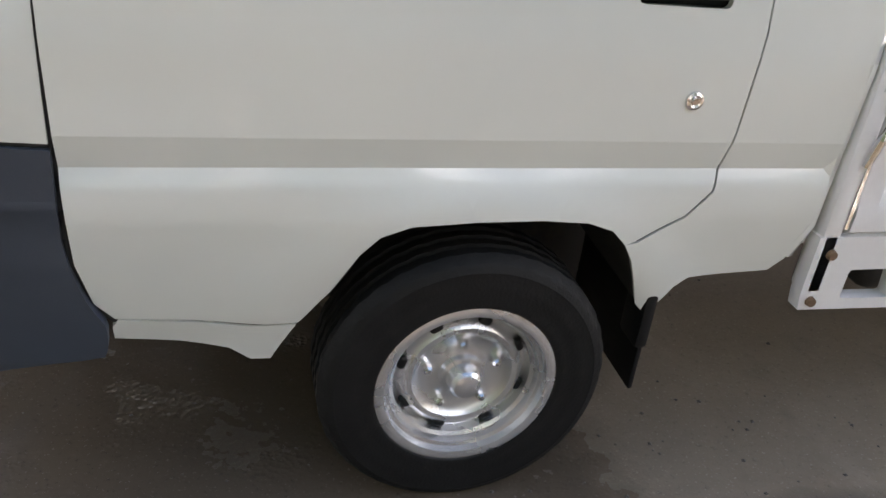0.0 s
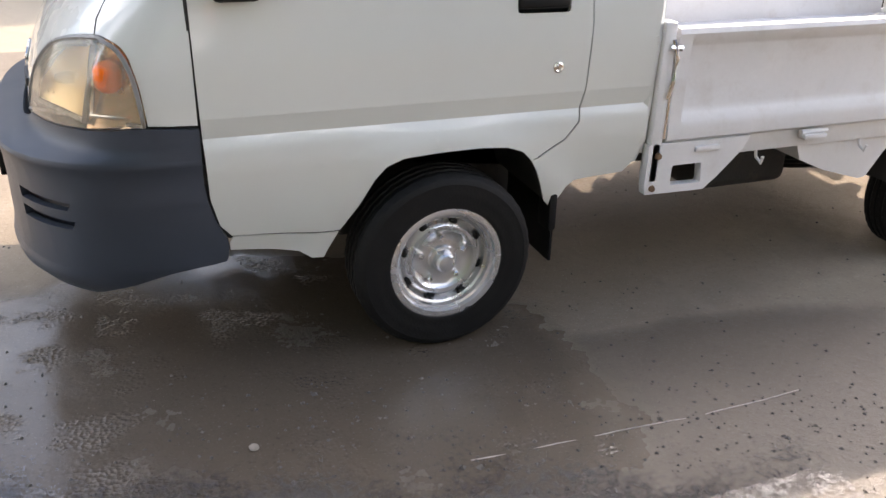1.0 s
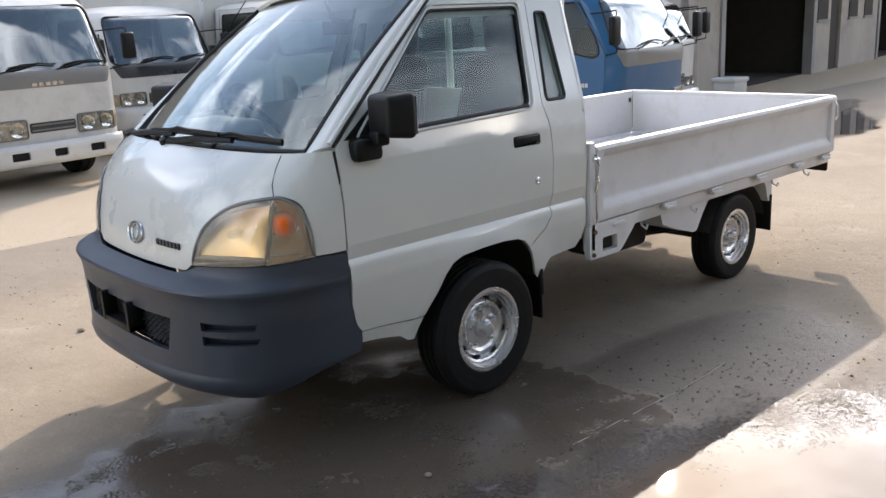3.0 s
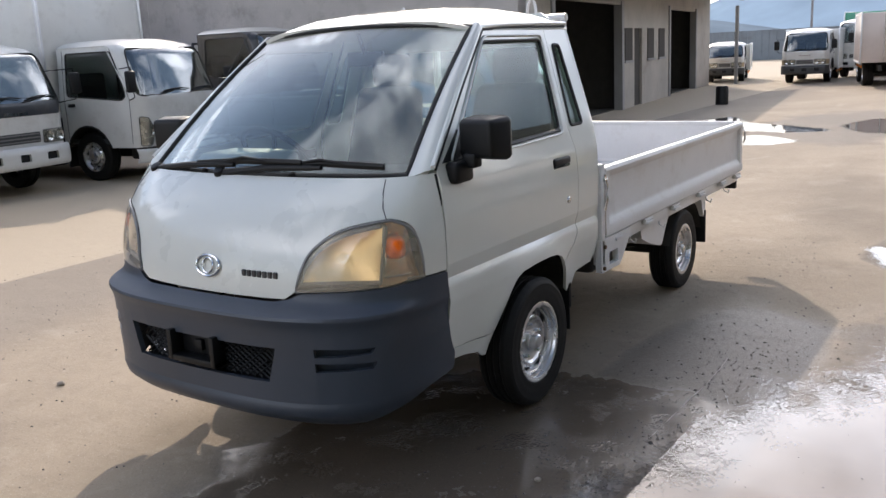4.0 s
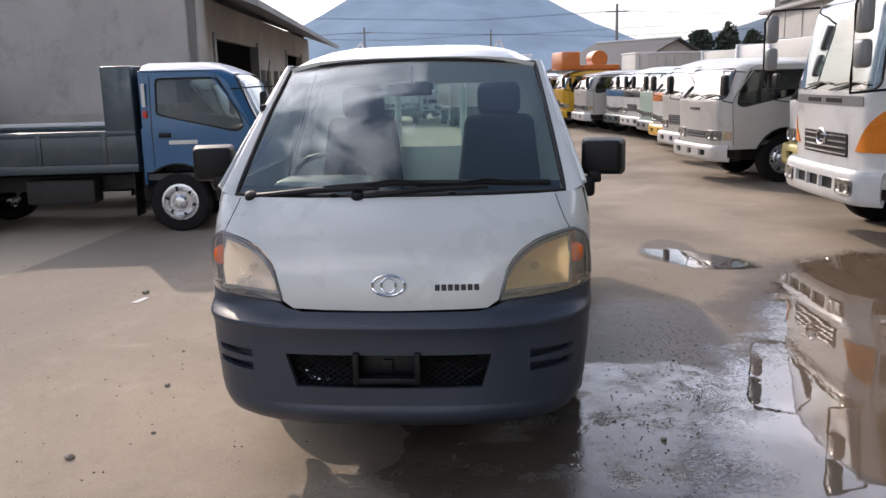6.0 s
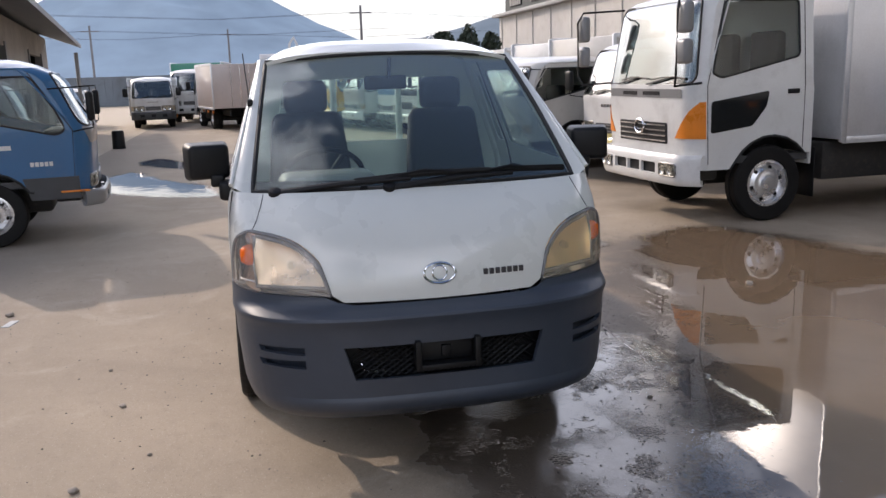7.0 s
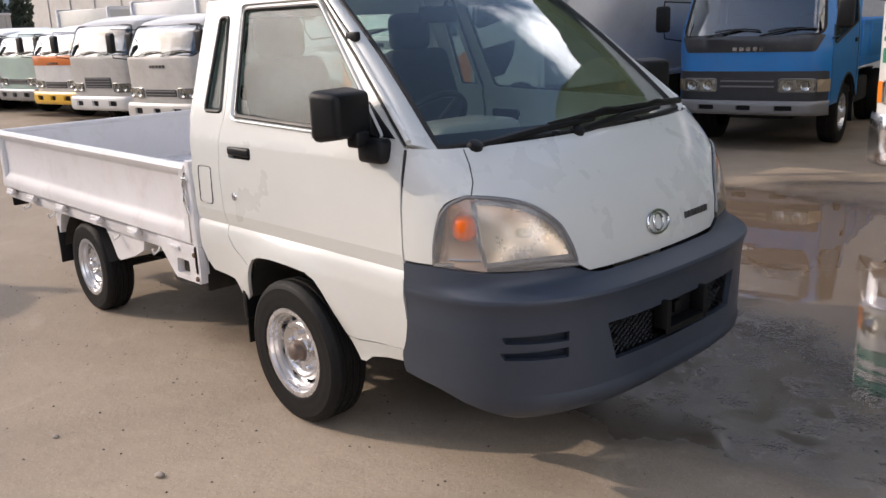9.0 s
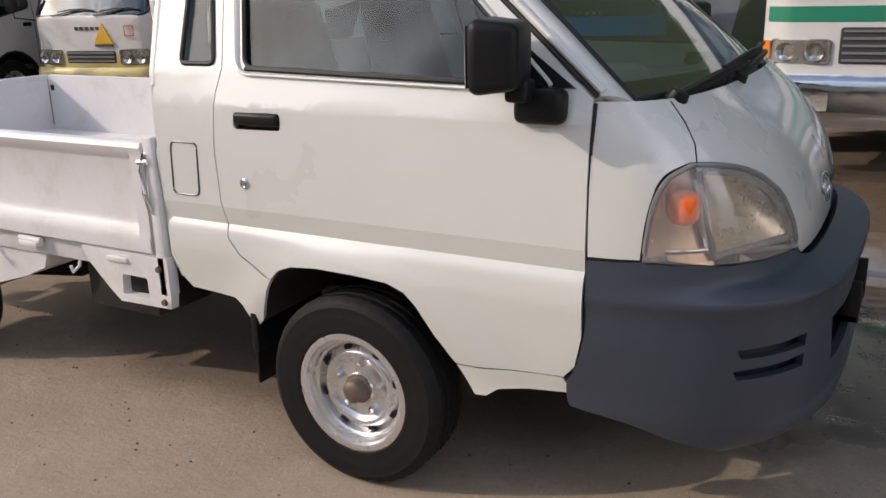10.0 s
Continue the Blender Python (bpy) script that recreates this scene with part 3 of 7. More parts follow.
def screen(v, u):
    p = screen_base(v).lerp(screen_top(v), u)
    return p + Vector((0.6, 0, 0.8)).normalized() * (0.035 * math.sin(math.pi * min(max(u, 0), 1)) * (1 - 0.4 * v * v))


edge = [(-0.985, 0.01), (0.985, 0.01), (0.99, 0.5), (0.985, 0.985), (-0.985, 0.985), (-0.99, 0.5)]
bm = bmesh.new()
panel(bm, rounded(edge, 0.03, 3), screen, steps(-1, 1, 14), steps(0, 1, 10), 0.005)
glass = part("windscreen", bm, WINDSHIELD, truck, "clear windscreen reflecting the sky")
glass.visible_shadow = False
bm = bmesh.new()
ringpts = [screen(v, 0.0) for v in np.linspace(-1, 1, 16)] + [screen(1.0, u) for u in np.linspace(0.06, 0.94, 10)] + [screen(v, 1.0) for v in np.linspace(1, -1, 16)] + [screen(-1.0, u) for u in np.linspace(0.94, 0.06, 10)]
tube(bm, ringpts, 0.011, 8, True)
part("windscreen_seal", bm, SEAL, truck)
bm = bmesh.new()
band = [(-0.985, 0.012), (0.985, 0.012), (0.985, 0.075), (0.0, 0.055), (-0.985, 0.075)]
panel(bm, band, lambda v, u: screen(v, u) - Vector((0.006, 0, 0.008)), steps(-1, 1, 14), [], 0.003)
part("screen_frit", bm, BLACK, truck)
bm = bmesh.new()
panel(bm, [(-1.04, 0), (1.04, 0), (1.04, 1), (-1.04, 1)], lambda v, u: Vector((0.965 - 0.030 * u - 0.115 * v * v - 0.02 * v ** 4, 0.735 * v, 1.180 + 0.022 * u)), steps(-1, 1, 14), [], 0.02)
part("cowl_strip", bm, BLACK, truck)

# roof
def roof_at(x, v):
    zc = float(np.interp(x, [-0.76, -0.70, -0.4, -0.1, 0.05, 0.14, 0.20], [1.838, 1.852, 1.868, 1.862, 1.842, 1.815, 1.792]))
    return Vector((x - 0.055 * v * v * max(0.0, (x + 0.2) / 0.4 if x > -0.2 else 0.0), 0.648 * v, 1.742 + (zc - 1.742) * (1 - abs(v) ** 4.5)))


bm = bmesh.new()
panel(bm, [(-0.765, -1), (-0.4, -1), (0.0, -1), (0.185, -1), (0.19, 0), (0.185, 1), (0.0, 1), (-0.4, 1), (-0.765, 1)], roof_at, [-0.74, -0.70, -0.6, -0.5, -0.4, -0.3, -0.2, -0.1, 0.0, 0.05, 0.1, 0.15], [-0.97, -0.93, -0.88, -0.8, -0.7, -0.5, -0.25, 0, 0.25, 0.5, 0.7, 0.8, 0.88, 0.93, 0.97], 0.02)
part("roof", bm, WHITE, truck, "white painted roof", 40)

# pillars beside the windscreen, doors, corner panels
FRAME = [(0.742, 1.215), (0.60, 1.330), (0.40, 1.490), (0.20, 1.642), (0.075, 1.738)]  # front edge of the door frame
WINDOW = [(0.615, 1.238), (-0.352, 1.263), (-0.432, 1.690), (0.105, 1.690)]
QUARTER = [(-0.472, 1.272), (-0.606, 1.272), (-0.612, 1.660), (-0.545, 1.664)]
for s in (1, -1):
    on = side(s)
    bm = bmesh.new()

    def pillar(w, u, s=s, on=on):
        x = float(np.interp(u, [0, 0.2, 0.5, 0.8, 1], [p[0] for p in FRAME]))
        z = float(np.interp(u, [0, 0.2, 0.5, 0.8, 1], [p[1] for p in FRAME]))
        a = on(x + 0.006, z + 0.004)
        b = screen(s * 1.0, u * 1.0)
        q = a.lerp(b, w)
        return q + Vector((0.012, s * 0.016, 0.012)) * math.sin(math.pi * min(max(w, 0), 1))

    o = [(0, -0.03), (1, -0.03), (1, 1.03), (0, 1.03)]
    panel(bm, o if s > 0 else o[::-1], pillar, [0.15, 0.35, 0.5, 0.65, 0.85], steps(0, 1, 10), -s * 0.03)
    part("windscreen_pillar", bm, WHITE, truck, "", 45)

    # door skin
    skin = [(0.735, 1.212), (0.733, 0.97), (0.730, 0.82), (0.722, 0.604), (0.700, 0.515), (0.668, 0.477), (0.342, 0.455)] + ARCH[3:] + [(-0.303, 0.640), (-0.395, 0.690), (-0.440, 0.742), (-0.456, 0.86), (-0.462, 1.05), (-0.452, 1.19), (-0.436, 1.262), (-0.502, 1.742), (0.070, 1.738), (0.20, 1.638), (0.40, 1.485), (0.60, 1.325)]
    skin = skin if s > 0 else skin[::-1]
    win = rounded(WINDOW, 0.03)
    handle_hole = [(-0.205, 1.088), (-0.205, 1.138), (-0.382, 1.136), (-0.382, 1.086)]
    bm = bmesh.new()
    panel(bm, skin, on, steps(-0.5, 0.73, 30), [0.47, 0.49, 0.51, 0.53, 0.55, 0.57, 0.59, 0.61, 0.63, 0.65, 0.67, 0.69, 0.715, 0.74, 0.752, 0.76, 0.768, 0.784, 0.80, 0.822, 0.842, 0.86, 0.9, 1.0, 1.08, 1.15, 1.19, 1.22, 1.25, 1.35, 1.5, 1.65], -s * 0.014, [win if s > 0 else win[::-1], rounded(handle_hole, 0.014)])
    door = crease(part("door", bm, WHITE, truck, "closed white painted door", 34), (0.784, 0.842))
    bm = bmesh.new()
    panel(bm, win if s < 0 else win[::-1], lambda x, z, on=on, s=s: on(x, z) - Vector((0, s * 0.012, 0)), steps(-0.45, 0.6, 4), [1.4, 1.55], -s * 0.004)
    g = part("window_pane", bm, GLASS, door)
    g.visible_shadow = False
    bm = bmesh.new()
    tube(bm, [on(x, z) - Vector((0, s * 0.004, 0)) for x, z in win], 0.0075, 6, True)
    part("window_seal", bm, SEAL, door)
    bm = bmesh.new()
    box(bm, (-0.385, s * 0.790, 1.083), (-0.203, s * 0.812, 1.141), 0.008)
    part("handle_recess", bm, BLACK, door)
    bm = bmesh.new()
    box(bm, (-0.378, s * 0.815, 1.100), (-0.209, s * 0.842, 1.136), 0.010, 3)
    part("handle", bm, BLACK, door, "black pull handle")
    bm = bmesh.new()
    lathe(bm, [(0.0, 0.845), (0.006, 0.845), (0.007, 0.842), (0.012, 0.844), (0.017, 0.842), (0.019, 0.836), (0.019, 0.82)], 20, Matrix.Translation((-0.352, 0, 0.923)) @ Matrix.Diagonal((1, s, 1, 1)))
    part("lock", bm, CHROME, door, "round chrome lock")
    # pressed frame round the window, felt strip below it, gutter along the pillar
    bm = bmesh.new()
    grown = rounded([(0.650, 1.222), (-0.372, 1.245), (-0.456, 1.712), (0.098, 1.714)], 0.045)
    tube(bm, [on(x, z) + Vector((0, s * 0.001, 0)) for x, z in grown], 0.011, 8, True, 0.55)
    part("window_frame", bm, WHITE, door, "pressed white window frame")
    bm = bmesh.new()
    tube(bm, [on(x, z) + Vector((0, s * 0.002, 0)) for x, z in ((0.605, 1.236), (0.2, 1.246), (-0.345, 1.260))], 0.007, 6)
    part("belt_strip", bm, BLACK, door)
    bm = bmesh.new()
    tube(bm, [on(x + 0.004, z + 0.003) + Vector((0, s * 0.002, 0)) for x, z in FRAME] + [on(-0.10, 1.748), on(-0.45, 1.752), on(-0.74, 1.752)], 0.0065, 6)
    part("roof_seal", bm, SEAL, truck)
    bm = bmesh.new()
    tube(bm, [on(x + 0.018, z + 0.014) + Vector((0, s * 0.004, 0)) for x, z in FRAME] + [on(-0.10, 1.762) + Vector((0, s * 0.004, 0)), on(-0.45, 1.768) + Vector((0, s * 0.004, 0)), on(-0.75, 1.768)], 0.010, 8)
    part("gutter", bm, WHITE, truck, "white painted rain gutter")
    # mirror sail, arm and housing
    bm = bmesh.new()
    sail = [(0.690, 1.235), (0.520, 1.238), (0.520, 1.350)]
    panel(bm, sail if s > 0 else sail[::-1], lambda x, z, on=on, s=s: on(x, z) + Vector((0, s * 0.006, 0)), [], [], -s * 0.012)
    part("mirror_sail", bm, BLACK, door)
    bm = bmesh.new()
    box(bm, (0.545, s * 0.800, 1.150), (0.675, s * 0.865, 1.235), 0.02, 3)
    box(bm, (0.540, s * 0.838, 1.205), (0.600, s * 0.900, 1.262), 0.012, 3)
    part("mirror_arm", bm, BLACK, truck)
    bm = bmesh.new()
    t = bmesh.new()
    box(t, (-0.078, -0.100, -0.086), (0.042, 0.100, 0.086), 0.026, 4)
    for v in t.verts:
        if v.co.x > 0:
            v.co.y *= 0.90
            v.co.z *= 0.90
    absorb(bm, t, Matrix.Translation((0.555, s * 0.905, 1.318)) @ pose(0, 0, 0, 0, 0, -s * 12))
    mirror = part("side_mirror", bm, BLACK, truck, "square black door mirror")
    bm = bmesh.new()
    t = bmesh.new()
    box(t, (-0.082, -0.086, -0.072), (-0.077, 0.086, 0.072), 0.002, 1)
    absorb(bm, t, Matrix.Translation((0.555, s * 0.905, 1.318)) @ pose(0, 0, 0, 0, 0, -s * 12))
    part("mirror_glass", bm, CHROME, mirror)

    # rear corner panel
    corner = [(-0.306, 0.634), (-0.398, 0.685), (-0.445, 0.740), (-0.460, 0.86), (-0.466, 1.05), (-0.456, 1.19), (-0.440, 1.262), (-0.506, 1.745), (-0.752, 1.745), (-0.715, 1.20), (-0.702, 1.00), (-0.703, 0.80), (-0.692, 0.645), (-0.668, 0.575), (-0.640, 0.546), (-0.455, 0.536), (-0.425, 0.515), (-0.392, 0.462), (-0.372, 0.452)] + ARCH_BACK[::-1][1:]
    corner = corner[::-1] if s > 0 else corner
    q = rounded(QUARTER, 0.02)
    bm = bmesh.new()
    panel(bm, corner, on, steps(-0.75, -0.31, 12), [0.48, 0.5, 0.53, 0.56, 0.59, 0.62, 0.65, 0.67, 0.69, 0.715, 0.74, 0.752, 0.76, 0.768, 0.784, 0.80, 0.822, 0.842, 0.86, 0.9, 1.0, 1.08, 1.15, 1.19, 1.22, 1.25, 1.4, 1.6], -s * 0.016, [q[::-1] if s > 0 else q])
    rear_edge = [(-0.748, 1.745), (-0.730, 1.50), (-0.712, 1.20), (-0.699, 1.00), (-0.700, 0.80), (-0.690, 0.66), (-0.668, 0.585)]
    cb = bmesh.new()
    tube(cb, [on(x - 0.004, z) - Vector((0, s * 0.022, 0)) for x, z in rear_edge], 0.024, 10)
    part("rear_corner", cb, WHITE, truck, "rounded rear corner of the cab")
    cp = crease(part("corner_panel", bm, WHITE, truck, "", 34), (0.784, 0.842))
    bm = bmesh.new()
    panel(bm, q, lambda x, z, on=on, s=s: on(x, z) - Vector((0, s * 0.010, 0)), [], [1.4], -s * 0.004)
    g = part("quarter_pane", bm, GLASS, cp)
    g.visible_shadow = False
    bm = bmesh.new()
    tube(bm, [on(x, z) for x, z in q], 0.0085, 6, True)
    part("quarter_seal", bm, SEAL, cp)
    if s < 0:
        bm = bmesh.new()
        flap = rounded([(-0.655, 0.868), (-0.545, 0.868), (-0.535, 1.035), (-0.645, 1.035)], 0.02)
        tube(bm, [on(x, z) for x, z in flap], 0.0035, 6, True)
        part("fuel_flap_seam", bm, GREY_LABEL, cp)
    # sill below the door
    sill = [(0.664, 0.472), (0.675, 0.455), (0.674, 0.425), (0.560, 0.412), (0.470, 0.396), (0.430, 0.366), (0.392, 0.360), (0.378, 0.388), (0.346, 0.448)]
    bm = bmesh.new()
    panel(bm, sill[::-1] if s > 0 else sill, on, steps(0.35, 0.69, 4), [0.40, 0.43], -s * 0.05)
    part("sill", bm, WHITE, truck, "", 40)
    # dark jamb that closes the gaps behind the skins
    for line in ([(0.737, 1.20), (0.737, 0.82), (0.730, 0.604), (0.706, 0.50), (0.672, 0.472), (0.345, 0.450)], [(-0.306, 0.636), (-0.398, 0.686), (-0.444, 0.740), (-0.460, 0.86), (-0.466, 1.05), (-0.456, 1.19), (-0.440, 1.262), (-0.506, 1.742)], [(0.742, 0.822), (0.80, 0.824), (0.872, 0.828)]):
        bm = bmesh.new()
        dense = []
        for (xa, za), (xb, zb) in zip(line, line[1:]):
            dense += [(xa + (xb - xa) * k / 4, za + (zb - za) * k / 4) for k in range(4)]
        dense.append(line[-1])
        tube(bm, [(nose(s * th_x(x, z), z) if x > 0.75 else on(x, z)) - Vector((0, s * 0.013, 0)) for x, z in dense], 0.0085, 6)
        part("door_seal", bm, SEAL, truck)
    # wheel arch lining and mud flap
    bm = bmesh.new()
    prof = ARCH[3:] + ARCH_BACK[1:]
    a = [bm.verts.new((x * 1.01, s * 0.808, z + 0.003)) for x, z in prof]
    b = [bm.verts.new((x * 1.01, s * 0.42, z + 0.010)) for x, z in prof]
    for i in range(len(prof) - 1):
        bm.faces.new((a[i], a[i + 1], b[i + 1], b[i]))
    bm.faces.new(b)
    part("arch_liner", bm, CHASSIS, truck)
    bm = bmesh.new()
    box(bm, (-0.398, s * 0.46, 0.245), (-0.386, s * 0.812, 0.56), 0.004)
    box(bm, (-0.402, s * 0.735, 0.36), (-0.372, s * 0.822, 0.50), 0.010)
    part("mud_flap", bm, BLACK, truck, "black rubber mud flap")

# back wall of the cab, floor and lining
bm = bmesh.new()
wall = [(-0.80, 0.60), (0.80, 0.60), (0.82, 1.0), (0.80, 1.24), (0.635, 1.745), (0.50, 1.83), (-0.50, 1.83), (-0.635, 1.745), (-0.80, 1.24), (-0.82, 1.0)]
panel(bm, wall, lambda y, z: Vector((-0.700 - max(0.0, z - 1.0) * 0.062, y, z)), [], [1.0], 0.03, [rounded([(-0.56, 1.285), (0.56, 1.285), (0.50, 1.66), (-0.50, 1.66)], 0.05)])
part("cab_back_wall", bm, WHITE, truck)
bm = bmesh.new()
panel(bm, rounded([(-0.56, 1.285), (0.56, 1.285), (0.50, 1.66), (-0.50, 1.66)], 0.05), lambda y, z: Vector((-0.712 - max(0.0, z - 1.0) * 0.062, y, z)), [], [], 0.004)
g = part("rear_pane", bm, REAR_GLASS, truck)
g.visible_shadow = False
bm = bmesh.new()
box(bm, (-0.69, -0.78, 0.66), (0.75, 0.78, 0.70), 0.01)
part("cab_floor", bm, CHASSIS, truck)
bm = bmesh.new()
box(bm, (0.44, -0.755, 0.95), (0.86, 0.755, 1.16), 0.05, 3)
box(bm, (0.42, -0.60, 1.14), (0.70, -0.16, 1.245), 0.05, 3)
box(bm, (0.66, -0.70, 1.14), (0.90, 0.70, 1.19), 0.02, 2)
part("dashboard", bm, DASH, truck, "grey dashboard with a raised dial hood")
bm = bmesh.new()
ringm = Matrix.Translation((0.36, -0.38, 1.20)) @ pose(0, 0, 0, 0, -48, 0)
pts = [ringm @ Vector((0.19 * math.cos(t), 0.19 * math.sin(t), 0)) for t in (2 * math.pi * k / 28 for k in range(28))]
tube(bm, pts, 0.014, 8, True)
for a in (30, 150, 270):
    tube(bm, [ringm @ Vector((0, 0, -0.03)), ringm @ Vector((0.185 * math.cos(radians(a)), 0.185 * math.sin(radians(a)), 0))], 0.012, 6)
tube(bm, [ringm @ Vector((0, 0, -0.03)), (0.62, -0.38, 1.0)], 0.028, 8)
part("steering_wheel", bm, BLACK, truck)
for y in (-0.38, 0.42):
    bm = bmesh.new()
    box(bm, (-0.42, y - 0.25, 0.70), (0.12, y + 0.25, 0.98), 0.05, 3)
    t = bmesh.new()
    box(t, (-0.07, y - 0.25, 0.0), (0.07, y + 0.25, 0.56), 0.05, 3)
    for v in t.verts:
        v.co.y = y + (v.co.y - y) * (1.0 - 0.22 * max(0.0, v.co.z - 0.25) / 0.3)
    absorb(bm, t, Matrix.Translation((-0.46, 0, 0.93)) @ pose(0, 0, 0, 0, -14, 0))
    seat = part("seat", bm, FABRIC, truck, "dark grey cloth seat with head restraint")
    bm = bmesh.new()
    box(bm, (-0.665, y - 0.125, 1.47), (-0.565, y + 0.125, 1.66), 0.045, 3)
    part("head_restraint", bm, FABRIC, seat)
bm = bmesh.new()
box(bm, (0.065, -0.125, 1.605), (0.090, 0.095, 1.675), 0.02, 3)
tube(bm, [(0.10, 0.0, 1.66), (0.14, 0.0, 1.76)], 0.010, 6)
part("interior_mirror", bm, BLACK, truck)

# wipers
for pivot, end, blade0, blade1 in (((0.885, -0.631, 1.195), (0.945, -0.06, 1.238), (0.93, -0.30, 1.236), (0.925, 0.30, 1.252)), ((0.938, -0.154, 1.198), (0.925, 0.40, 1.236), (0.93, 0.12, 1.238), (0.862, 0.66, 1.240))):
    bm = bmesh.new()
    lathe(bm, [(0.0, -0.026), (0.024, -0.024), (0.030, 0.0), (0.025, 0.022), (0.0, 0.028)], 12, Matrix.Translation(pivot) @ pose(0, 0, 0, 60, 0, -90))
    tube(bm, [pivot, Vector(pivot).lerp(Vector(end), 0.5) + Vector((0.012, 0, 0.012)), end], [0.018, 0.014, 0.010], 8)
    wiper = part("wiper_arm", bm, BLACK, truck)
    bm = bmesh.new()
    mid = (Vector(blade0) + Vector(blade1)) / 2 + Vector((0.012, 0, 0.012))
    tube(bm, [blade0, mid, blade1], 0.0085, 6, False, 1.8)
    tube(bm, [Vector(blade0).lerp(Vector(blade1), 0.15), mid + Vector((0.012, 0, 0.016)), Vector(blade0).lerp(Vector(blade1), 0.85)], 0.006, 6)
    part("wiper_blade", bm, BLACK, wiper)
for y, x in ((-0.26, 0.925), (0.246, 0.925)):
    bm = bmesh.new()
    lathe(bm, [(0.0, -0.018), (0.018, -0.014), (0.021, 0.0), (0.015, 0.024), (0.0, 0.026)], 10, Matrix.Translation((x, y, 1.190)) @ pose(0, 0, 0, 70, 0, -90))
    part("washer_nozzle", bm, BLACK, truck)
bm = bmesh.new()
tube(bm, [(0.36, -0.705, 1.565), (0.25, -0.712, 1.68), (0.14, -0.72, 1.80)], 0.003, 5)
box(bm, (0.33, -0.715, 1.55), (0.39, -0.690, 1.585), 0.006)
part("aerial", bm, BLACK, truck)


# wheels
HUB_RUST = surface("rusty_hub", (0.16, 0.12, 0.10), 0.55, 0.4, 0.3, 12, 0.2, 90)


def wheel(parent, R, rim, width, centre, s, name="wheel", label="silver painted steel wheel with a black tyre", rusty=False):
    """A steel wheel: rim with a stepped dish, slots, bolts and hub; tyre with shoulder blocks. s: +1 for the truck's left side."""
    m = Matrix.Translation(centre) @ Matrix.Diagonal((1, s, 1, 1))
    h = width / 2
    bm = bmesh.new()
    lathe(bm, [(rim - 0.012, -h * 0.8), (rim, h * 0.86), (rim + 0.010, h * 0.90), (rim + 0.012, h * 0.97), (rim + 0.004, h * 1.0), (rim - 0.008, h * 0.97), (rim - 0.012, h * 0.80), (rim - 0.020, h * 0.76), (rim - 0.024, h * 0.58), (rim - 0.032, h * 0.52), (rim - 0.036, h * 0.30), (rim * 0.77, h * 0.24), (rim * 0.745, h * 0.34), (rim * 0.72, h * 0.44), (rim * 0.66, h * 0.52), (rim * 0.60, h * 0.50), (rim * 0.56, h * 0.42), (rim * 0.50, h * 0.34), (rim * 0.36, h * 0.33), (rim * 0.27, h * 0.37), (rim * 0.255, h * 0.52), (rim * 0.20, h * 0.56), (rim * 0.185, h * 0.88), (rim * 0.15, h * 0.97), (rim * 0.08, h * 1.02), (0.0, h * 1.03)], 48, m)
    w = part(name, bm, STEEL, parent, label, 30)
    # solid black blocks give the dark of the open vents; the disc is uncut
    for k in range(8):
        a = 2 * math.pi * (k + 0.35) / 8
        bm = bmesh.new()
        t = bmesh.new()
        box(t, (-rim * 0.060, h * 0.25, -rim * 0.085), (rim * 0.050, h * 0.475, rim * 0.085), 0.012, 3)
        absorb(bm, t, m @ pose(0, 0, 0, 0, -math.degrees(a), 0) @ Matrix.Translation((rim * 0.745, 0, 0)))
        part("vent_shade", bm, BLACK, w)
    for k in range(5):
        a = 2 * math.pi * (k + 0.2) / 5
        bm = bmesh.new()
        lathe(bm, [(0.0, 0.022), (0.006, 0.021), (0.0105, 0.016), (0.0105, 0.0)], 6, m @ pose(0, 0, 0, 0, -math.degrees(a), 0) @ Matrix.Translation((rim * 0.43, h * 0.33, 0)))
        part("wheel_nut", bm, CHROME, w)
    bm = bmesh.new()
    prof = [(rim + 0.002, -h * 0.92), (R * 0.80, -h * 1.06), (R * 0.93, -h * 1.0), (R * 0.985, -h * 0.80)]
    for y in (-0.62, -0.2, 0.2, 0.62):
        prof += [(R, h * (y - 0.13)), (R, h * (y + 0.09)), (R - 0.007, h * (y + 0.11)), (R - 0.007, h * (y + 0.19))]
    prof = prof[:-2] + [(R * 0.985, h * 0.80), (R * 0.955, h * 0.95), (R * 0.93, h * 1.0), (R * 0.90, h * 1.045), (R * 0.885, h * 1.035), (R * 0.82, h * 1.07), (R * 0.76, h * 1.06), (rim + 0.030, h * 1.02), (rim + 0.024, h * 1.035), (rim + 0.014, h * 1.0), (rim + 0.006, h * 0.9)]
    lathe(bm, prof, 120, m)
    for i, v in enumerate(bm.verts):
        d = v.co - Vector(centre)
        k = math.hypot(d.x, d.z)
        if k > R * 0.97 and i % 3 == 0:
            v.co = Vector(centre) + Vector((d.x * (1 - 0.0022 / k), d.y, d.z * (1 - 0.0022 / k)))
    part("tyre", bm, RUBBER, w, "worn black tyre", 28)
    if rusty:
        bm = bmesh.new()
        lathe(bm, [(rim * 0.262, h * 0.46), (rim * 0.258, h * 0.54), (rim * 0.207, h * 0.575), (rim * 0.192, h * 0.90), (rim * 0.155, h * 0.99), (rim * 0.08, h * 1.04), (0.0, h * 1.05)], 24, m)
        part("hub_cap", bm, HUB_RUST, w, "rust-brown hub cap")
    return w


for s in (1, -1):
    wheel(truck, 0.305, 0.180, 0.165, (0.0, s * 0.764, 0.305), s, rusty=s < 0)
    wheel(truck, 0.270, 0.160, 0.155, (-2.23, s * 0.712, 0.270), s)

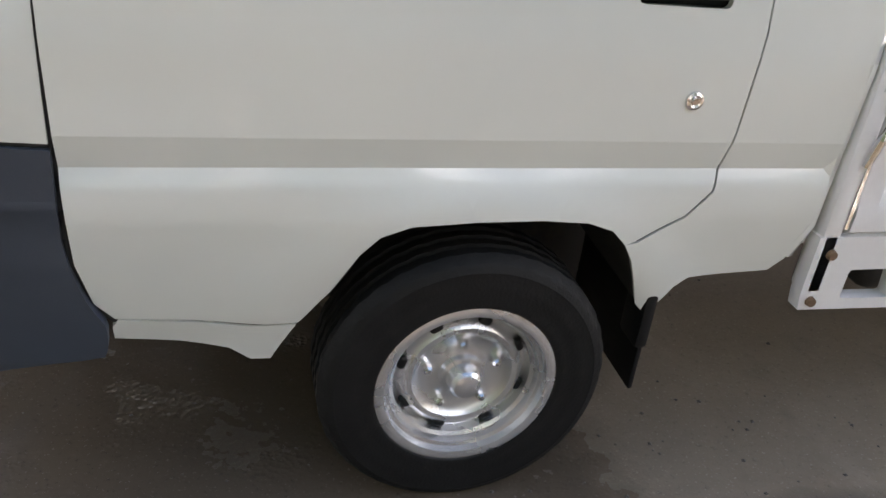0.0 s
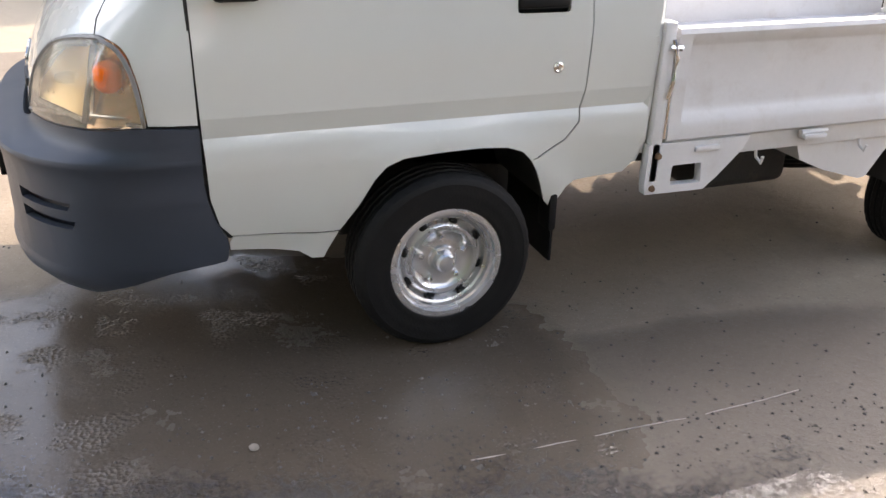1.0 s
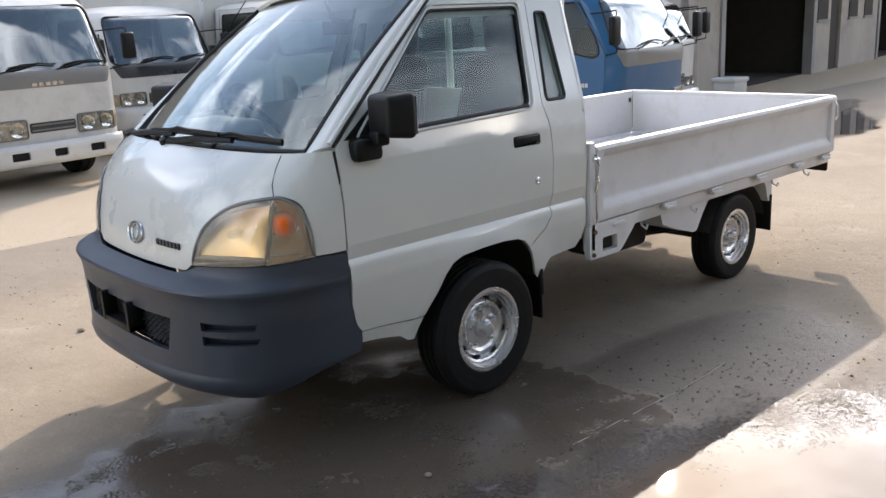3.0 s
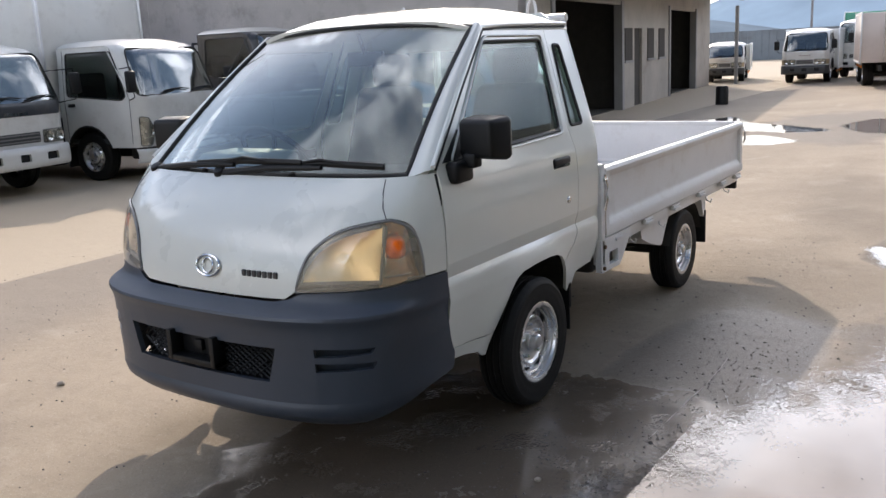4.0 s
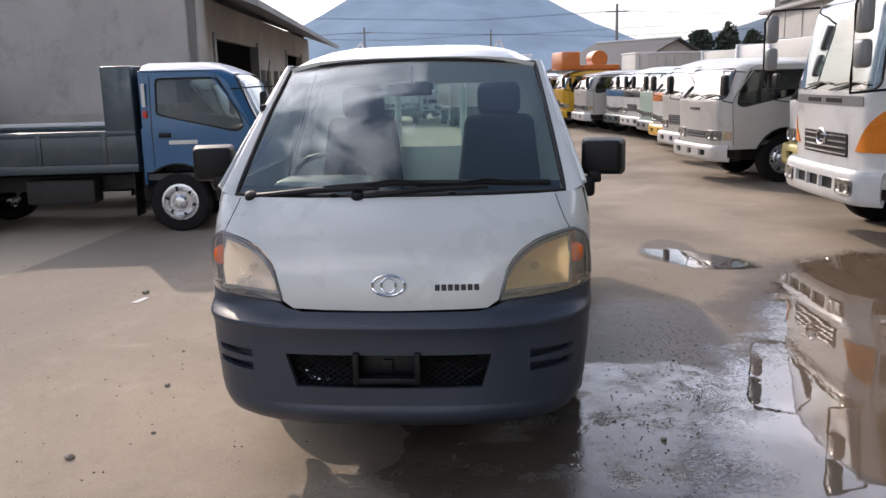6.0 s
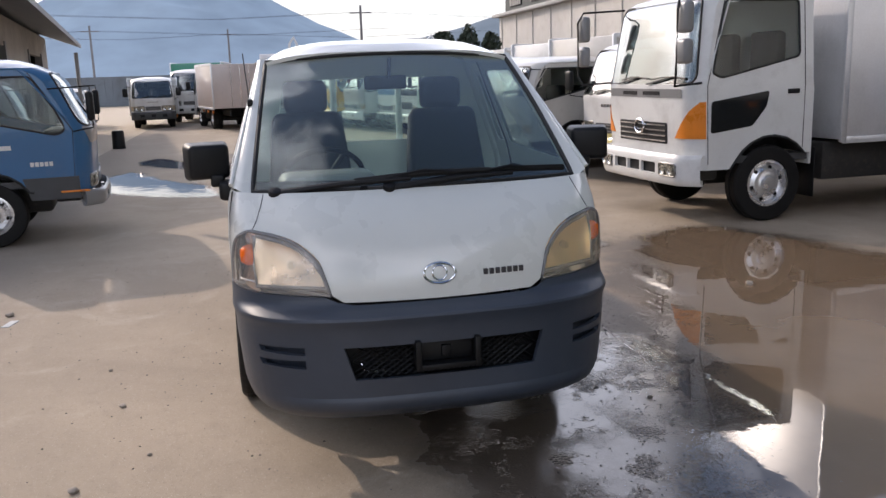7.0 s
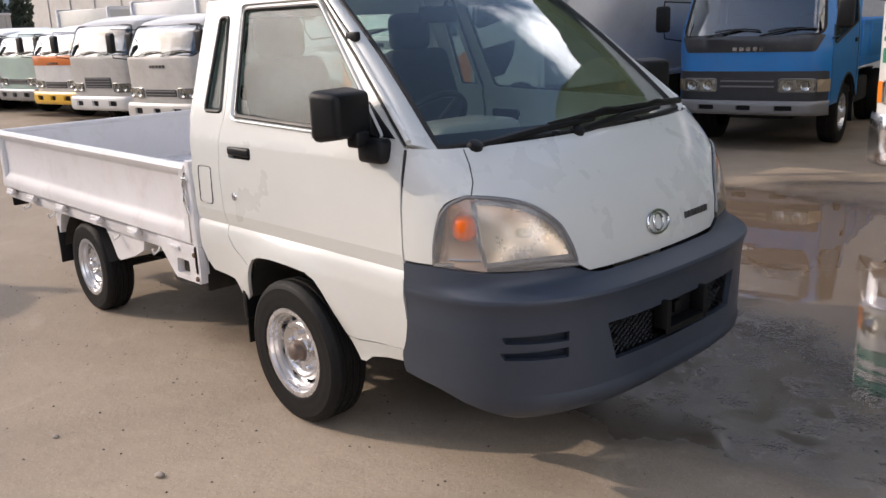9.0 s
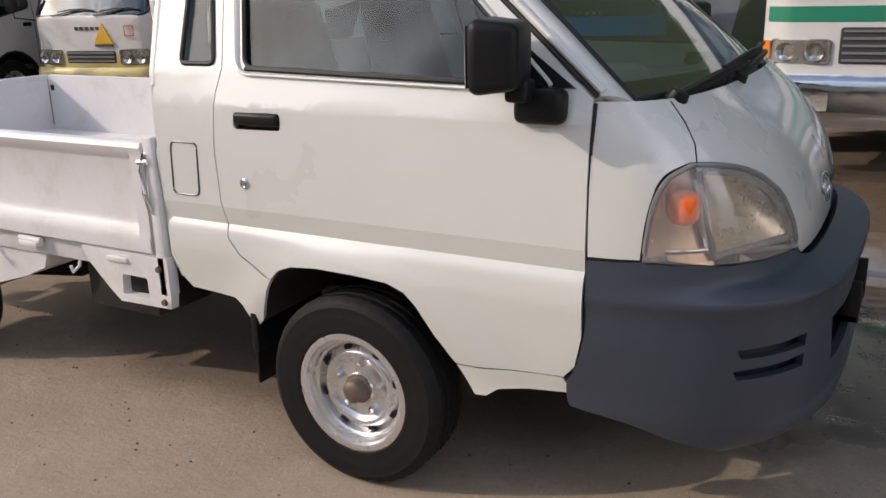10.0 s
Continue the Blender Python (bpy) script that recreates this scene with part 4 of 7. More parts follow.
# underside
bm = bmesh.new()
for s in (1, -1):
    box(bm, (-3.2, s * 0.30, 0.40), (0.9, s * 0.38, 0.52), 0.01)
for x in (-3.0, -2.6, -1.7, -1.1, -0.6, 0.5):
    box(bm, (x - 0.04, -0.38, 0.42), (x + 0.04, 0.38, 0.50), 0.01)
part("chassis_frame", bm, CHASSIS, truck)
bm = bmesh.new()
tube(bm, [(-2.23, -0.66, 0.27), (-2.23, 0.66, 0.27)], 0.05, 12)
lathe(bm, [(0, -0.13), (0.11, -0.10), (0.14, 0), (0.11, 0.10), (0, 0.13)], 16, Matrix.Translation((-2.23, 0, 0.27)))
part("rear_axle", bm, CHASSIS, truck)
bm = bmesh.new()
tube(bm, [(0.0, -0.66, 0.28), (0.0, 0.66, 0.28)], 0.04, 10)
part("front_axle", bm, CHASSIS, truck)
bm = bmesh.new()
box(bm, (-1.55, 0.36, 0.34), (-1.10, 0.62, 0.54), 0.04, 3)
part("fuel_tank", bm, CHASSIS, truck)
bm = bmesh.new()
box(bm, (-1.32, -0.70, 0.34), (-0.95, -0.42, 0.52), 0.02, 2)
part("battery_box", bm, CHASSIS, truck)
bm = bmesh.new()
box(bm, (-0.25, -0.36, 0.26), (0.55, 0.36, 0.66), 0.05)
tube(bm, [(-0.3, 0.1, 0.34), (-1.2, 0.15, 0.33), (-1.9, 0.2, 0.40), (-2.6, 0.25, 0.36), (-3.1, 0.3, 0.32)], 0.028, 8)
part("engine_and_exhaust", bm, CHASSIS, truck)
for s in (1, -1):
    bm = bmesh.new()
    for k in range(4):
        tube(bm, [(-2.75, s * 0.46, 0.40 - 0.018 * k), (-2.2, s * 0.46, 0.32 - 0.012 * k), (-1.65, s * 0.46, 0.40 - 0.018 * k)], 0.03, 6, False, 0.3)
    part("leaf_spring", bm, CHASSIS, truck)

bm = bmesh.new()
box(bm, (-0.66, -0.60, 0.50), (-0.42, 0.60, 0.64), 0.02)
box(bm, (-0.62, -0.42, 0.24), (0.72, 0.42, 0.66), 0.04)
part("underbody", bm, CHASSIS, truck)

# dropside bed
X0, X1, ZF = -0.775, -3.405, 0.690
bm = bmesh.new()
box(bm, (X1, -0.80, ZF - 0.02), (X0, 0.80, ZF), 0.004)
bed = part("bed_floor", bm, BED_WHITE, truck, "ribbed white bed floor")
for i in range(9):
    bm = bmesh.new()
    y = -0.72 + i * 0.18
    box(bm, (X1 + 0.02, y - 0.05, ZF - 0.002), (X0 - 0.05, y + 0.05, ZF + 0.006), 0.003, 1)
    part("floor_rib", bm, BED_WHITE, bed)
for s in (1, -1):
    bm = bmesh.new()
    # cross section of the drop side, outer side first: (y, z)
    sec = [(0.800, 0.640), (0.832, 0.640), (0.848, 0.652), (0.850, 0.690), (0.846, 0.712), (0.826, 0.735), (0.820, 0.76), (0.820, 0.955), (0.824, 0.966), (0.844, 0.985), (0.850, 1.004), (0.843, 1.020), (0.822, 1.026), (0.800, 1.020), (0.800, 0.985)]
    rows = []
    for x in (X0 - 0.005, X0 - 0.055, X0 - 0.060, X1 + 0.060, X1 + 0.055, X1 + 0.005):
        end = x > X0 - 0.058 or x < X1 + 0.058
        rows.append([bm.verts.new((x, s * (max(y, 0.844) if end and 0.65 < z < 1.0 and y > 0.81 else y), z)) for y, z in sec])
    for a, b in zip(rows, rows[1:]):
        for k in range(len(sec)):
            bm.faces.new((a[k], a[(k + 1) % len(sec)], b[(k + 1) % len(sec)], b[k]))
    bm.faces.new(rows[0])
    bm.faces.new(rows[-1][::-1])
    gate = part("side_gate", bm, BED_WHITE, truck, "white steel drop side with a raised rim", 35)
    for x in (-0.95, -1.42, -1.90, -2.42, -2.92, -3.30):
        bm = bmesh.new()
        box(bm, (x - 0.05, s * 0.815, 0.602), (x + 0.05, s * 0.858, 0.622), 0.006)
        tube(bm, [(x - 0.06, s * 0.838, 0.628), (x + 0.06, s * 0.838, 0.628)], 0.011, 8)
        part("gate_hinge", bm, BED_WHITE, gate)
    # rope hooks below the sill
    for x in (-1.20, -1.68, -2.62, -3.05):
        bm = bmesh.new()
        tube(bm, [(x, s * 0.80, 0.60), (x, s * 0.815, 0.545), (x, s * 0.845, 0.530), (x, s * 0.850, 0.555)], 0.006, 6)
        part("rope_hook", bm, BED_WHITE, gate)
    # sill rail of the bed
    bm = bmesh.new()
    box(bm, (X1, s * 0.765, 0.565), (X0, s * 0.815, 0.640), 0.008)
    part("bed_sill", bm, BED_WHITE, truck)
    # front post with latch, and the stay plate with its square hole
    bm = bmesh.new()
    box(bm, (-0.768, s * 0.795, 0.50), (-0.722, s * 0.848, 1.045), 0.010)
    post = part("bed_post", bm, BED_WHITE, truck)
    bm = bmesh.new()
    tube(bm, [(-0.758, s * 0.848, 0.99), (-0.772, s * 0.856, 0.93), (-0.765, s * 0.860, 0.86), (-0.758, s * 0.850, 0.80)], 0.009, 8)
    tube(bm, [(-0.79, s * 0.845, 0.96), (-0.74, s * 0.850, 0.965)], 0.012, 8)
    part("latch", bm, CHROME, post, "worn bare-metal latch")
    bm = bmesh.new()
    tube(bm, [(-0.770, s * 0.846, 0.80), (-0.770, s * 0.846, 0.66)], 0.006, 6)
    part("latch_rod", bm, CHROME, post)
    plate = [(-0.716, 0.640), (-0.716, 0.500), (-0.722, 0.463), (-0.960, 0.459), (-1.010, 0.500), (-1.105, 0.592), (-1.130, 0.640)]
    hole = [(-0.818, 0.488), (-0.945, 0.486), (-0.938, 0.560), (-0.818, 0.560)]
    bm = bmesh.new()
    panel(bm, plate, lambda x, z, s=s: Vector((x, s * 0.848, z)), [], [], -s * 0.035, [rounded(hole, 0.010, 2)])
    stay = part("stay_plate", bm, BED_WHITE, truck, "white stay plate with a square hole")
    for x, z in ((-0.745, 0.485), (-0.755, 0.60)):
        bm = bmesh.new()
        lathe(bm, [(0, 0.012), (0.010, 0.010), (0.012, 0.0)], 10, Matrix.Translation((x, s * 0.848, z)) @ Matrix.Diagonal((1, s, 1, 1)))
        part("bolt", bm, RUST, stay)
    # skirt before the rear wheel, bracket and flap behind it
    skirt = [(-1.38, 0.600), (-1.42, 0.505), (-1.54, 0.455), (-1.73, 0.400), (-1.765, 0.405), (-1.83, 0.500), (-1.89, 0.570), (-1.98, 0.600)]
    bm = bmesh.new()
    prism(bm, skirt, lambda x, z, d, s=s: (x, s * (0.800 - d), z), 0.22)
    part("wheel_skirt", bm, BED_WHITE, truck)
    bm = bmesh.new()
    prism(bm, [(-2.49, 0.600), (-2.56, 0.54), (-2.60, 0.43), (-2.64, 0.43), (-2.64, 0.600)], lambda x, z, d, s=s: (x, s * (0.800 - d), z), 0.20)
    part("flap_bracket", bm, BED_WHITE, truck)
    bm = bmesh.new()
    box(bm, (-2.635, s * 0.56, 0.235), (-2.620, s * 0.81, 0.47), 0.004)
    part("rear_mud_flap", bm, BLACK, truck, "black rubber mud flap")
    bm = bmesh.new()
    pts = arc(-2.23, 0.270, 0.335, 15, 165, 12)
    a = [bm.verts.new((x, s * 0.80, z)) for x, z in pts]
    b = [bm.verts.new((x, s * 0.48, z)) for x, z in pts]
    for i in range(len(pts) - 1):
        bm.faces.new((a[i], a[i + 1], b[i + 1], b[i]))
    part("rear_arch_liner", bm, CHASSIS, truck)
    bm = bmesh.new()
    box(bm, (X1 - 0.04, s * 0.60, 0.50), (X1 - 0.01, s * 0.80, 0.60), 0.01)
    part("tail_lamp_bracket", bm, BLACK, truck)
# head board and tail gate
bm = bmesh.new()
box(bm, (-0.800, -0.80, 0.60), (-0.775, 0.80, 1.022), 0.008)
box(bm, (-0.806, -0.80, 0.995), (-0.770, 0.80, 1.028), 0.010)
part("head_board", bm, BED_WHITE, truck)
bm = bmesh.new()
box(bm, (X1 - 0.022, -0.80, 0.640), (X1, 0.80, 1.020), 0.008)
tail = part("tail_gate", bm, BED_WHITE, truck)
for z0, z1 in ((0.990, 1.026), (0.640, 0.715)):
    bm = bmesh.new()
    box(bm, (X1 - 0.034, -0.815, z0), (X1 + 0.003, 0.815, z1), 0.010)
    part("gate_rail", bm, BED_WHITE, tail)
for s in (1, -1):
    bm = bmesh.new()
    tube(bm, [(X1 + 0.02, s * 0.842, 0.99), (X1 + 0.01, s * 0.862, 0.95), (X1 - 0.012, s * 0.858, 0.89), (X1 - 0.012, s * 0.845, 0.86)], 0.008, 8)
    part("tail_latch", bm, CHROME, tail)
    bm = bmesh.new()
    box(bm, (X1 + 0.022, s * 0.796, 0.93), (X1 + 0.052, s * 0.800, 0.965), 0.002)
    part("gate_stop", bm, BLACK, tail)
# guard frame behind the cab window
bm = bmesh.new()
for y in (-0.60, -0.20, 0.20, 0.60):
    tube(bm, [(-0.815, y, 0.72), (-0.815, y, 1.80)], 0.020, 8)
tube(bm, [(-0.815, -0.62, 1.26), (-0.815, 0.62, 1.26)], 0.018, 8)
tube(bm, [(-0.815, -0.62, 1.80), (-0.815, 0.62, 1.80)], 0.022, 8)
guard = part("guard_frame", bm, BED_WHITE, truck, "white tubular guard frame")
for y in (-0.42, 0.42):
    bm = bmesh.new()
    tube(bm, [(-0.815, y - 0.03, 1.81), (-0.815, y - 0.02, 1.88), (-0.815, y + 0.005, 1.915), (-0.815, y + 0.02, 1.88), (-0.815, y + 0.03, 1.81)], 0.008, 6)
    part("rope_ring", bm, BED_WHITE, guard)

# true proportions of the whole
for o in truck.children_recursive:
    o.data.transform(Matrix.Diagonal((0.968, 0.985, 0.975, 1)))

# ---------------------------------------------------------------- ground, water, building, distance
def ground_material():
    m, nodes, links, p = shader("yard_concrete")
    tc = nodes.new("ShaderNodeTexCoord")

    def noise_tex(scale, detail=6.0, rough=0.55, dist=0.0):
        n = nodes.new("ShaderNodeTexNoise")
        n.inputs["Scale"].default_value, n.inputs["Detail"].default_value = scale, detail
        n.inputs["Roughness"].default_value, n.inputs["Distortion"].default_value = rough, dist
        links.new(tc.outputs["Object"], n.inputs["Vector"])
        return n.outputs["Fac"]

    def ramp(src, a, b, lo=0.0, hi=1.0):
        r = nodes.new("ShaderNodeMapRange")
        r.interpolation_type = "SMOOTHSTEP"
        r.inputs["From Min"].default_value, r.inputs["From Max"].default_value = a, b
        r.inputs["To Min"].default_value, r.inputs["To Max"].default_value = lo, hi
        links.new(src, r.inputs["Value"])
        return r.outputs["Result"]

    def math_node(op, a, b):
        n = nodes.new("ShaderNodeMath")
        n.operation = op
        for k, v in enumerate((a, b)):
            if isinstance(v, (int, float)):
                n.inputs[k].default_value = v
            else:
                links.new(v, n.inputs[k])
        return n.outputs[0]

    def mix(fac, a, b, blend="MIX"):
        n = nodes.new("ShaderNodeMix")
        n.data_type, n.blend_type = "RGBA", blend
        for key, v in (("Factor", fac), ("A", a), ("B", b)):
            if isinstance(v, tuple):
                n.inputs[key].default_value = (*v, 1)
            elif isinstance(v, (int, float)):
                n.inputs[key].default_value = v
            else:
                links.new(v, n.inputs[key])
        return n.outputs["Result"]

    sep = nodes.new("ShaderNodeSeparateXYZ")
    links.new(tc.outputs["Object"], sep.inputs[0])
    wob = noise_tex(1.1, 5, 0.6)
    wob_big = noise_tex(0.35, 4, 0.5)
    # damp ragged ovals round standing water; those by the truck also paint shade
    wet, shine = None, None
    for cx, cy, rx, ry, much, glaze in ((0.3, 3.3, 3.9, 1.7, 0.92, 0.42), (2.1, 2.8, 2.0, 1.6, 0.9, 0.9), (-0.3, 1.42, 1.9, 0.58, 0.80, 0.55), (1.0, 1.05, 1.55, 1.25, 0.95, 0.9), (1.9, 1.5, 1.3, 1.0, 0.95, 0.8), (-0.6, 2.0, 2.0, 0.5, 0.32, 0.2), (-0.5, 0.25, 1.8, 0.80, 0.55, 0.15), (2.2, 4.2, 3.6, 2.6, 0.7, 0.7), (-13.5, -0.2, 3.3, 1.5, 0.7, 0.25), (-3.7, 1.95, 0.6, 0.3, 0.8, 0.3)):
        dx = math_node("DIVIDE", math_node("SUBTRACT", sep.outputs["X"], cx), rx)
        dy = math_node("DIVIDE", math_node("SUBTRACT", sep.outputs["Y"], cy), ry)
        d = math_node("ADD", math_node("MULTIPLY", dx, dx), math_node("MULTIPLY", dy, dy))
        d = math_node("ADD", math_node("SQRT", d, 0.0), math_node("MULTIPLY", math_node("SUBTRACT", wob, 0.5), 0.9))
        here = ramp(d, 1.12, 0.80, 0.0, much)
        wet = here if wet is None else math_node("MAXIMUM", wet, here)
        gleam = ramp(d, 1.10, 0.82, 0.0, glaze)
        shine = gleam if shine is None else math_node("MAXIMUM", shine, gleam)
    base = mix(ramp(noise_tex(0.55, 8, 0.62, 0.6), 0.35, 0.68), (0.315, 0.252, 0.186), (0.385, 0.310, 0.228))
    base = mix(ramp(noise_tex(2.7, 8, 0.7), 0.52, 0.80, 0.0, 0.28), base, (0.19, 0.15, 0.118))
    # stains and scuffs of middle size, and a rubbed, lighter crust
    base = mix(ramp(noise_tex(9.0, 9, 0.72, 0.5), 0.50, 0.72, 0.0, 0.30), base, (0.23, 0.185, 0.145))
    base = mix(ramp(noise_tex(1.3, 9, 0.68, 1.2), 0.54, 0.70, 0.0, 0.32), base, (0.52, 0.44, 0.345))
    base = mix(ramp(noise_tex(24.0, 6, 0.75), 0.55, 0.75, 0.0, 0.35), base, (0.50, 0.43, 0.34))
    # grey worn tarmac lane between the light apron and the middle of the yard
    lane = math_node("MULTIPLY", ramp(math_node("ADD", sep.outputs["Y"], math_node("MULTIPLY", wob, 0.25)), -2.0, -2.9), ramp(sep.outputs["Y"], -4.12, -4.02))
    base = mix(math_node("MULTIPLY", lane, 0.62), base, (0.25, 0.21, 0.172))
    base = mix(ramp(sep.outputs["Y"], -4.05, -4.10), base, (0.48, 0.395, 0.29))
    speck = ramp(noise_tex(60, 4, 0.75), 0.56, 0.70)
    base = mix(math_node("MULTIPLY", speck, 0.45), base, (0.10, 0.085, 0.07))
    base = mix(math_node("MULTIPLY", ramp(noise_tex(110, 2, 0.6), 0.62, 0.7), 0.5), base, (0.62, 0.56, 0.47))
    damp_far = ramp(wob_big, 0.44, 0.62)
    damp = math_node("MULTIPLY", damp_far, math_node("MULTIPLY", ramp(sep.outputs["Y"], 0.2, 1.2), ramp(sep.outputs["Y"], 8.0, 6.0)))
    wet = math_node("MAXIMUM", wet, math_node("MULTIPLY", damp, 0.42))
    # the bluish darkening covers both damp and the truck's sky-lit shade
    base = mix(wet, base, mix(1.0, base, (0.275, 0.268, 0.28), "MULTIPLY"))
    links.new(base, p.inputs["Base Color"])
    # a film of water lies in the hollows of the wettest ground
    film = math_node("MULTIPLY", ramp(noise_tex(2.6, 3, 0.5), 0.22, 0.58), ramp(shine, 0.45, 0.88))
    rough = math_node("ADD", math_node("MULTIPLY", shine, -0.56), 0.88)
    rough = math_node("ADD", rough, math_node("MULTIPLY", math_node("SUBTRACT", noise_tex(38, 3), 0.5), 0.25))
    rough = math_node("MAXIMUM", math_node("SUBTRACT", rough, math_node("MULTIPLY", film, 0.28)), 0.06)
    links.new(rough, p.inputs["Roughness"])
    p.inputs["Specular IOR Level"].default_value = 0.5
    b1, b2 = nodes.new("ShaderNodeBump"), nodes.new("ShaderNodeBump")
    b1.inputs["Strength"].default_value, b1.inputs["Distance"].default_value = 0.6, 0.006
    b2.inputs["Distance"].default_value = 0.03
    links.new(math_node("SUBTRACT", 0.5, math_node("MULTIPLY", film, 0.44)), b2.inputs["Strength"])
    links.new(math_node("SUBTRACT", 0.6, math_node("MULTIPLY", film, 0.54)), b1.inputs["Strength"])
    links.new(noise_tex(60, 5, 0.7), b1.inputs["Height"])
    links.new(noise_tex(3.0, 6, 0.6), b2.inputs["Height"])
    links.new(b2.outputs["Normal"], b1.inputs["Normal"])
    grit, b3 = nodes.new("ShaderNodeTexVoronoi"), nodes.new("ShaderNodeBump")
    grit.inputs["Scale"].default_value = 75.0
    links.new(tc.outputs["Object"], grit.inputs["Vector"])
    b3.inputs["Distance"].default_value = 0.010
    zone = math_node("MULTIPLY", ramp(shine, 0.75, 0.90), ramp(noise_tex(3.4, 5, 0.6), 0.48, 0.62))
    links.new(math_node("MULTIPLY", zone, 0.45), b3.inputs["Strength"])
    links.new(grit.outputs["Distance"], b3.inputs["Height"])
    links.new(b1.outputs["Normal"], b3.inputs["Normal"])
    links.new(b3.outputs["Normal"], p.inputs["Normal"])
    return m


GROUND = ground_material()
bm = bmesh.new()
n, far = 24, 4500.0
grid = [-far, -1200, -400, -150, -80, -50] + [-40 + 4 * i for i in range(15)] + [30, 50, 80, 150, 400, 1200, far]
vs = [[bm.verts.new((x, y, 0)) for y in grid] for x in grid]
for i in range(len(grid) - 1):
    for j in range(len(grid) - 1):
        bm.faces.new((vs[i][j], vs[i + 1][j], vs[i + 1][j + 1], vs[i][j + 1]))
ground = part("ground", bm, GROUND)
tagged(ground, "sandy worn concrete yard with damp and shade-darkened patches", "ground", kind="structure")


def water_material():
    m, nodes, links, p = shader("puddle_water")
    tc, n = nodes.new("ShaderNodeTexCoord"), nodes.new("ShaderNodeTexNoise")
    n.inputs["Scale"].default_value, n.inputs["Detail"].default_value = 1.3, 6
    links.new(tc.outputs["Object"], n.inputs["Vector"])
    r = nodes.new("ShaderNodeMix")
    r.data_type = "RGBA"
    r.inputs["A"].default_value, r.inputs["B"].default_value = (0.11, 0.077, 0.050, 1), (0.21, 0.15, 0.10, 1)
    links.new(n.outputs["Fac"], r.inputs["Factor"])
    sep, slant, wave, shore, depth = nodes.new("ShaderNodeSeparateXYZ"), nodes.new("ShaderNodeMath"), nodes.new("ShaderNodeMath"), nodes.new("ShaderNodeMapRange"), nodes.new("ShaderNodeMix")
    links.new(tc.outputs["Object"], sep.inputs[0])
    slant.operation, wave.operation = "MULTIPLY_ADD", "MULTIPLY_ADD"
    links.new(sep.outputs["X"], slant.inputs[0])
    slant.inputs[1].default_value = 0.30
    links.new(sep.outputs["Y"], slant.inputs[2])
    links.new(n.outputs["Fac"], wave.inputs[0])
    wave.inputs[1].default_value = 0.6
    links.new(slant.outputs[0], wave.inputs[2])
    shore.interpolation_type = "SMOOTHSTEP"
    shore.inputs["From Min"].default_value, shore.inputs["From Max"].default_value = 1.75, 2.45
    links.new(wave.outputs[0], shore.inputs["Value"])
    depth.data_type = "RGBA"
    depth.inputs["A"].default_value = (0.085, 0.074, 0.070, 1)
    links.new(shore.outputs["Result"], depth.inputs["Factor"])
    links.new(r.outputs["Result"], depth.inputs["B"])
    links.new(depth.outputs["Result"], p.inputs["Base Color"])
    p.inputs["Roughness"].default_value = 0.015
    p.inputs["IOR"].default_value = 1.62
    # towards the shore the film breaks up between the grit
    thick, ragged, fringe, cover, edge = nodes.new("ShaderNodeAttribute"), nodes.new("ShaderNodeTexNoise"), nodes.new("ShaderNodeTexNoise"), nodes.new("ShaderNodeMath"), nodes.new("ShaderNodeMapRange")
    thick.attribute_name = "water_depth"
    ragged.inputs["Scale"].default_value, ragged.inputs["Detail"].default_value, ragged.inputs["Roughness"].default_value = 2.2, 9, 0.68
    links.new(tc.outputs["Object"], ragged.inputs["Vector"])
    cover.operation = "MULTIPLY_ADD"
    links.new(ragged.outputs["Fac"], cover.inputs[0])
    cover.inputs[1].default_value = 1.5
    links.new(thick.outputs["Fac"], cover.inputs[2])
    fringe.inputs["Scale"].default_value, fringe.inputs["Detail"].default_value = 55.0, 3
    links.new(tc.outputs["Object"], fringe.inputs["Vector"])
    cover_b = nodes.new("ShaderNodeMath")
    cover_b.operation = "MULTIPLY_ADD"
    links.new(fringe.outputs["Fac"], cover_b.inputs[0])
    cover_b.inputs[1].default_value = 0.8
    links.new(cover.outputs[0], cover_b.inputs[2])
    edge.interpolation_type = "SMOOTHSTEP"
    edge.inputs["From Min"].default_value, edge.inputs["From Max"].default_value = 1.36, 1.82
    links.new(cover_b.outputs[0], edge.inputs["Value"])
    links.new(edge.outputs["Result"], p.inputs["Alpha"])
    rip, b = nodes.new("ShaderNodeTexNoise"), nodes.new("ShaderNodeBump")
    rip.inputs["Scale"].default_value, rip.inputs["Detail"].default_value = 3.0, 3
    links.new(tc.outputs["Object"], rip.inputs["Vector"])
    b.inputs["Strength"].default_value, b.inputs["Distance"].default_value = 0.05, 0.02
    links.new(rip.outputs["Fac"], b.inputs["Height"])
    links.new(b.outputs["Normal"], p.inputs["Normal"])
    return m


WATER = water_material()


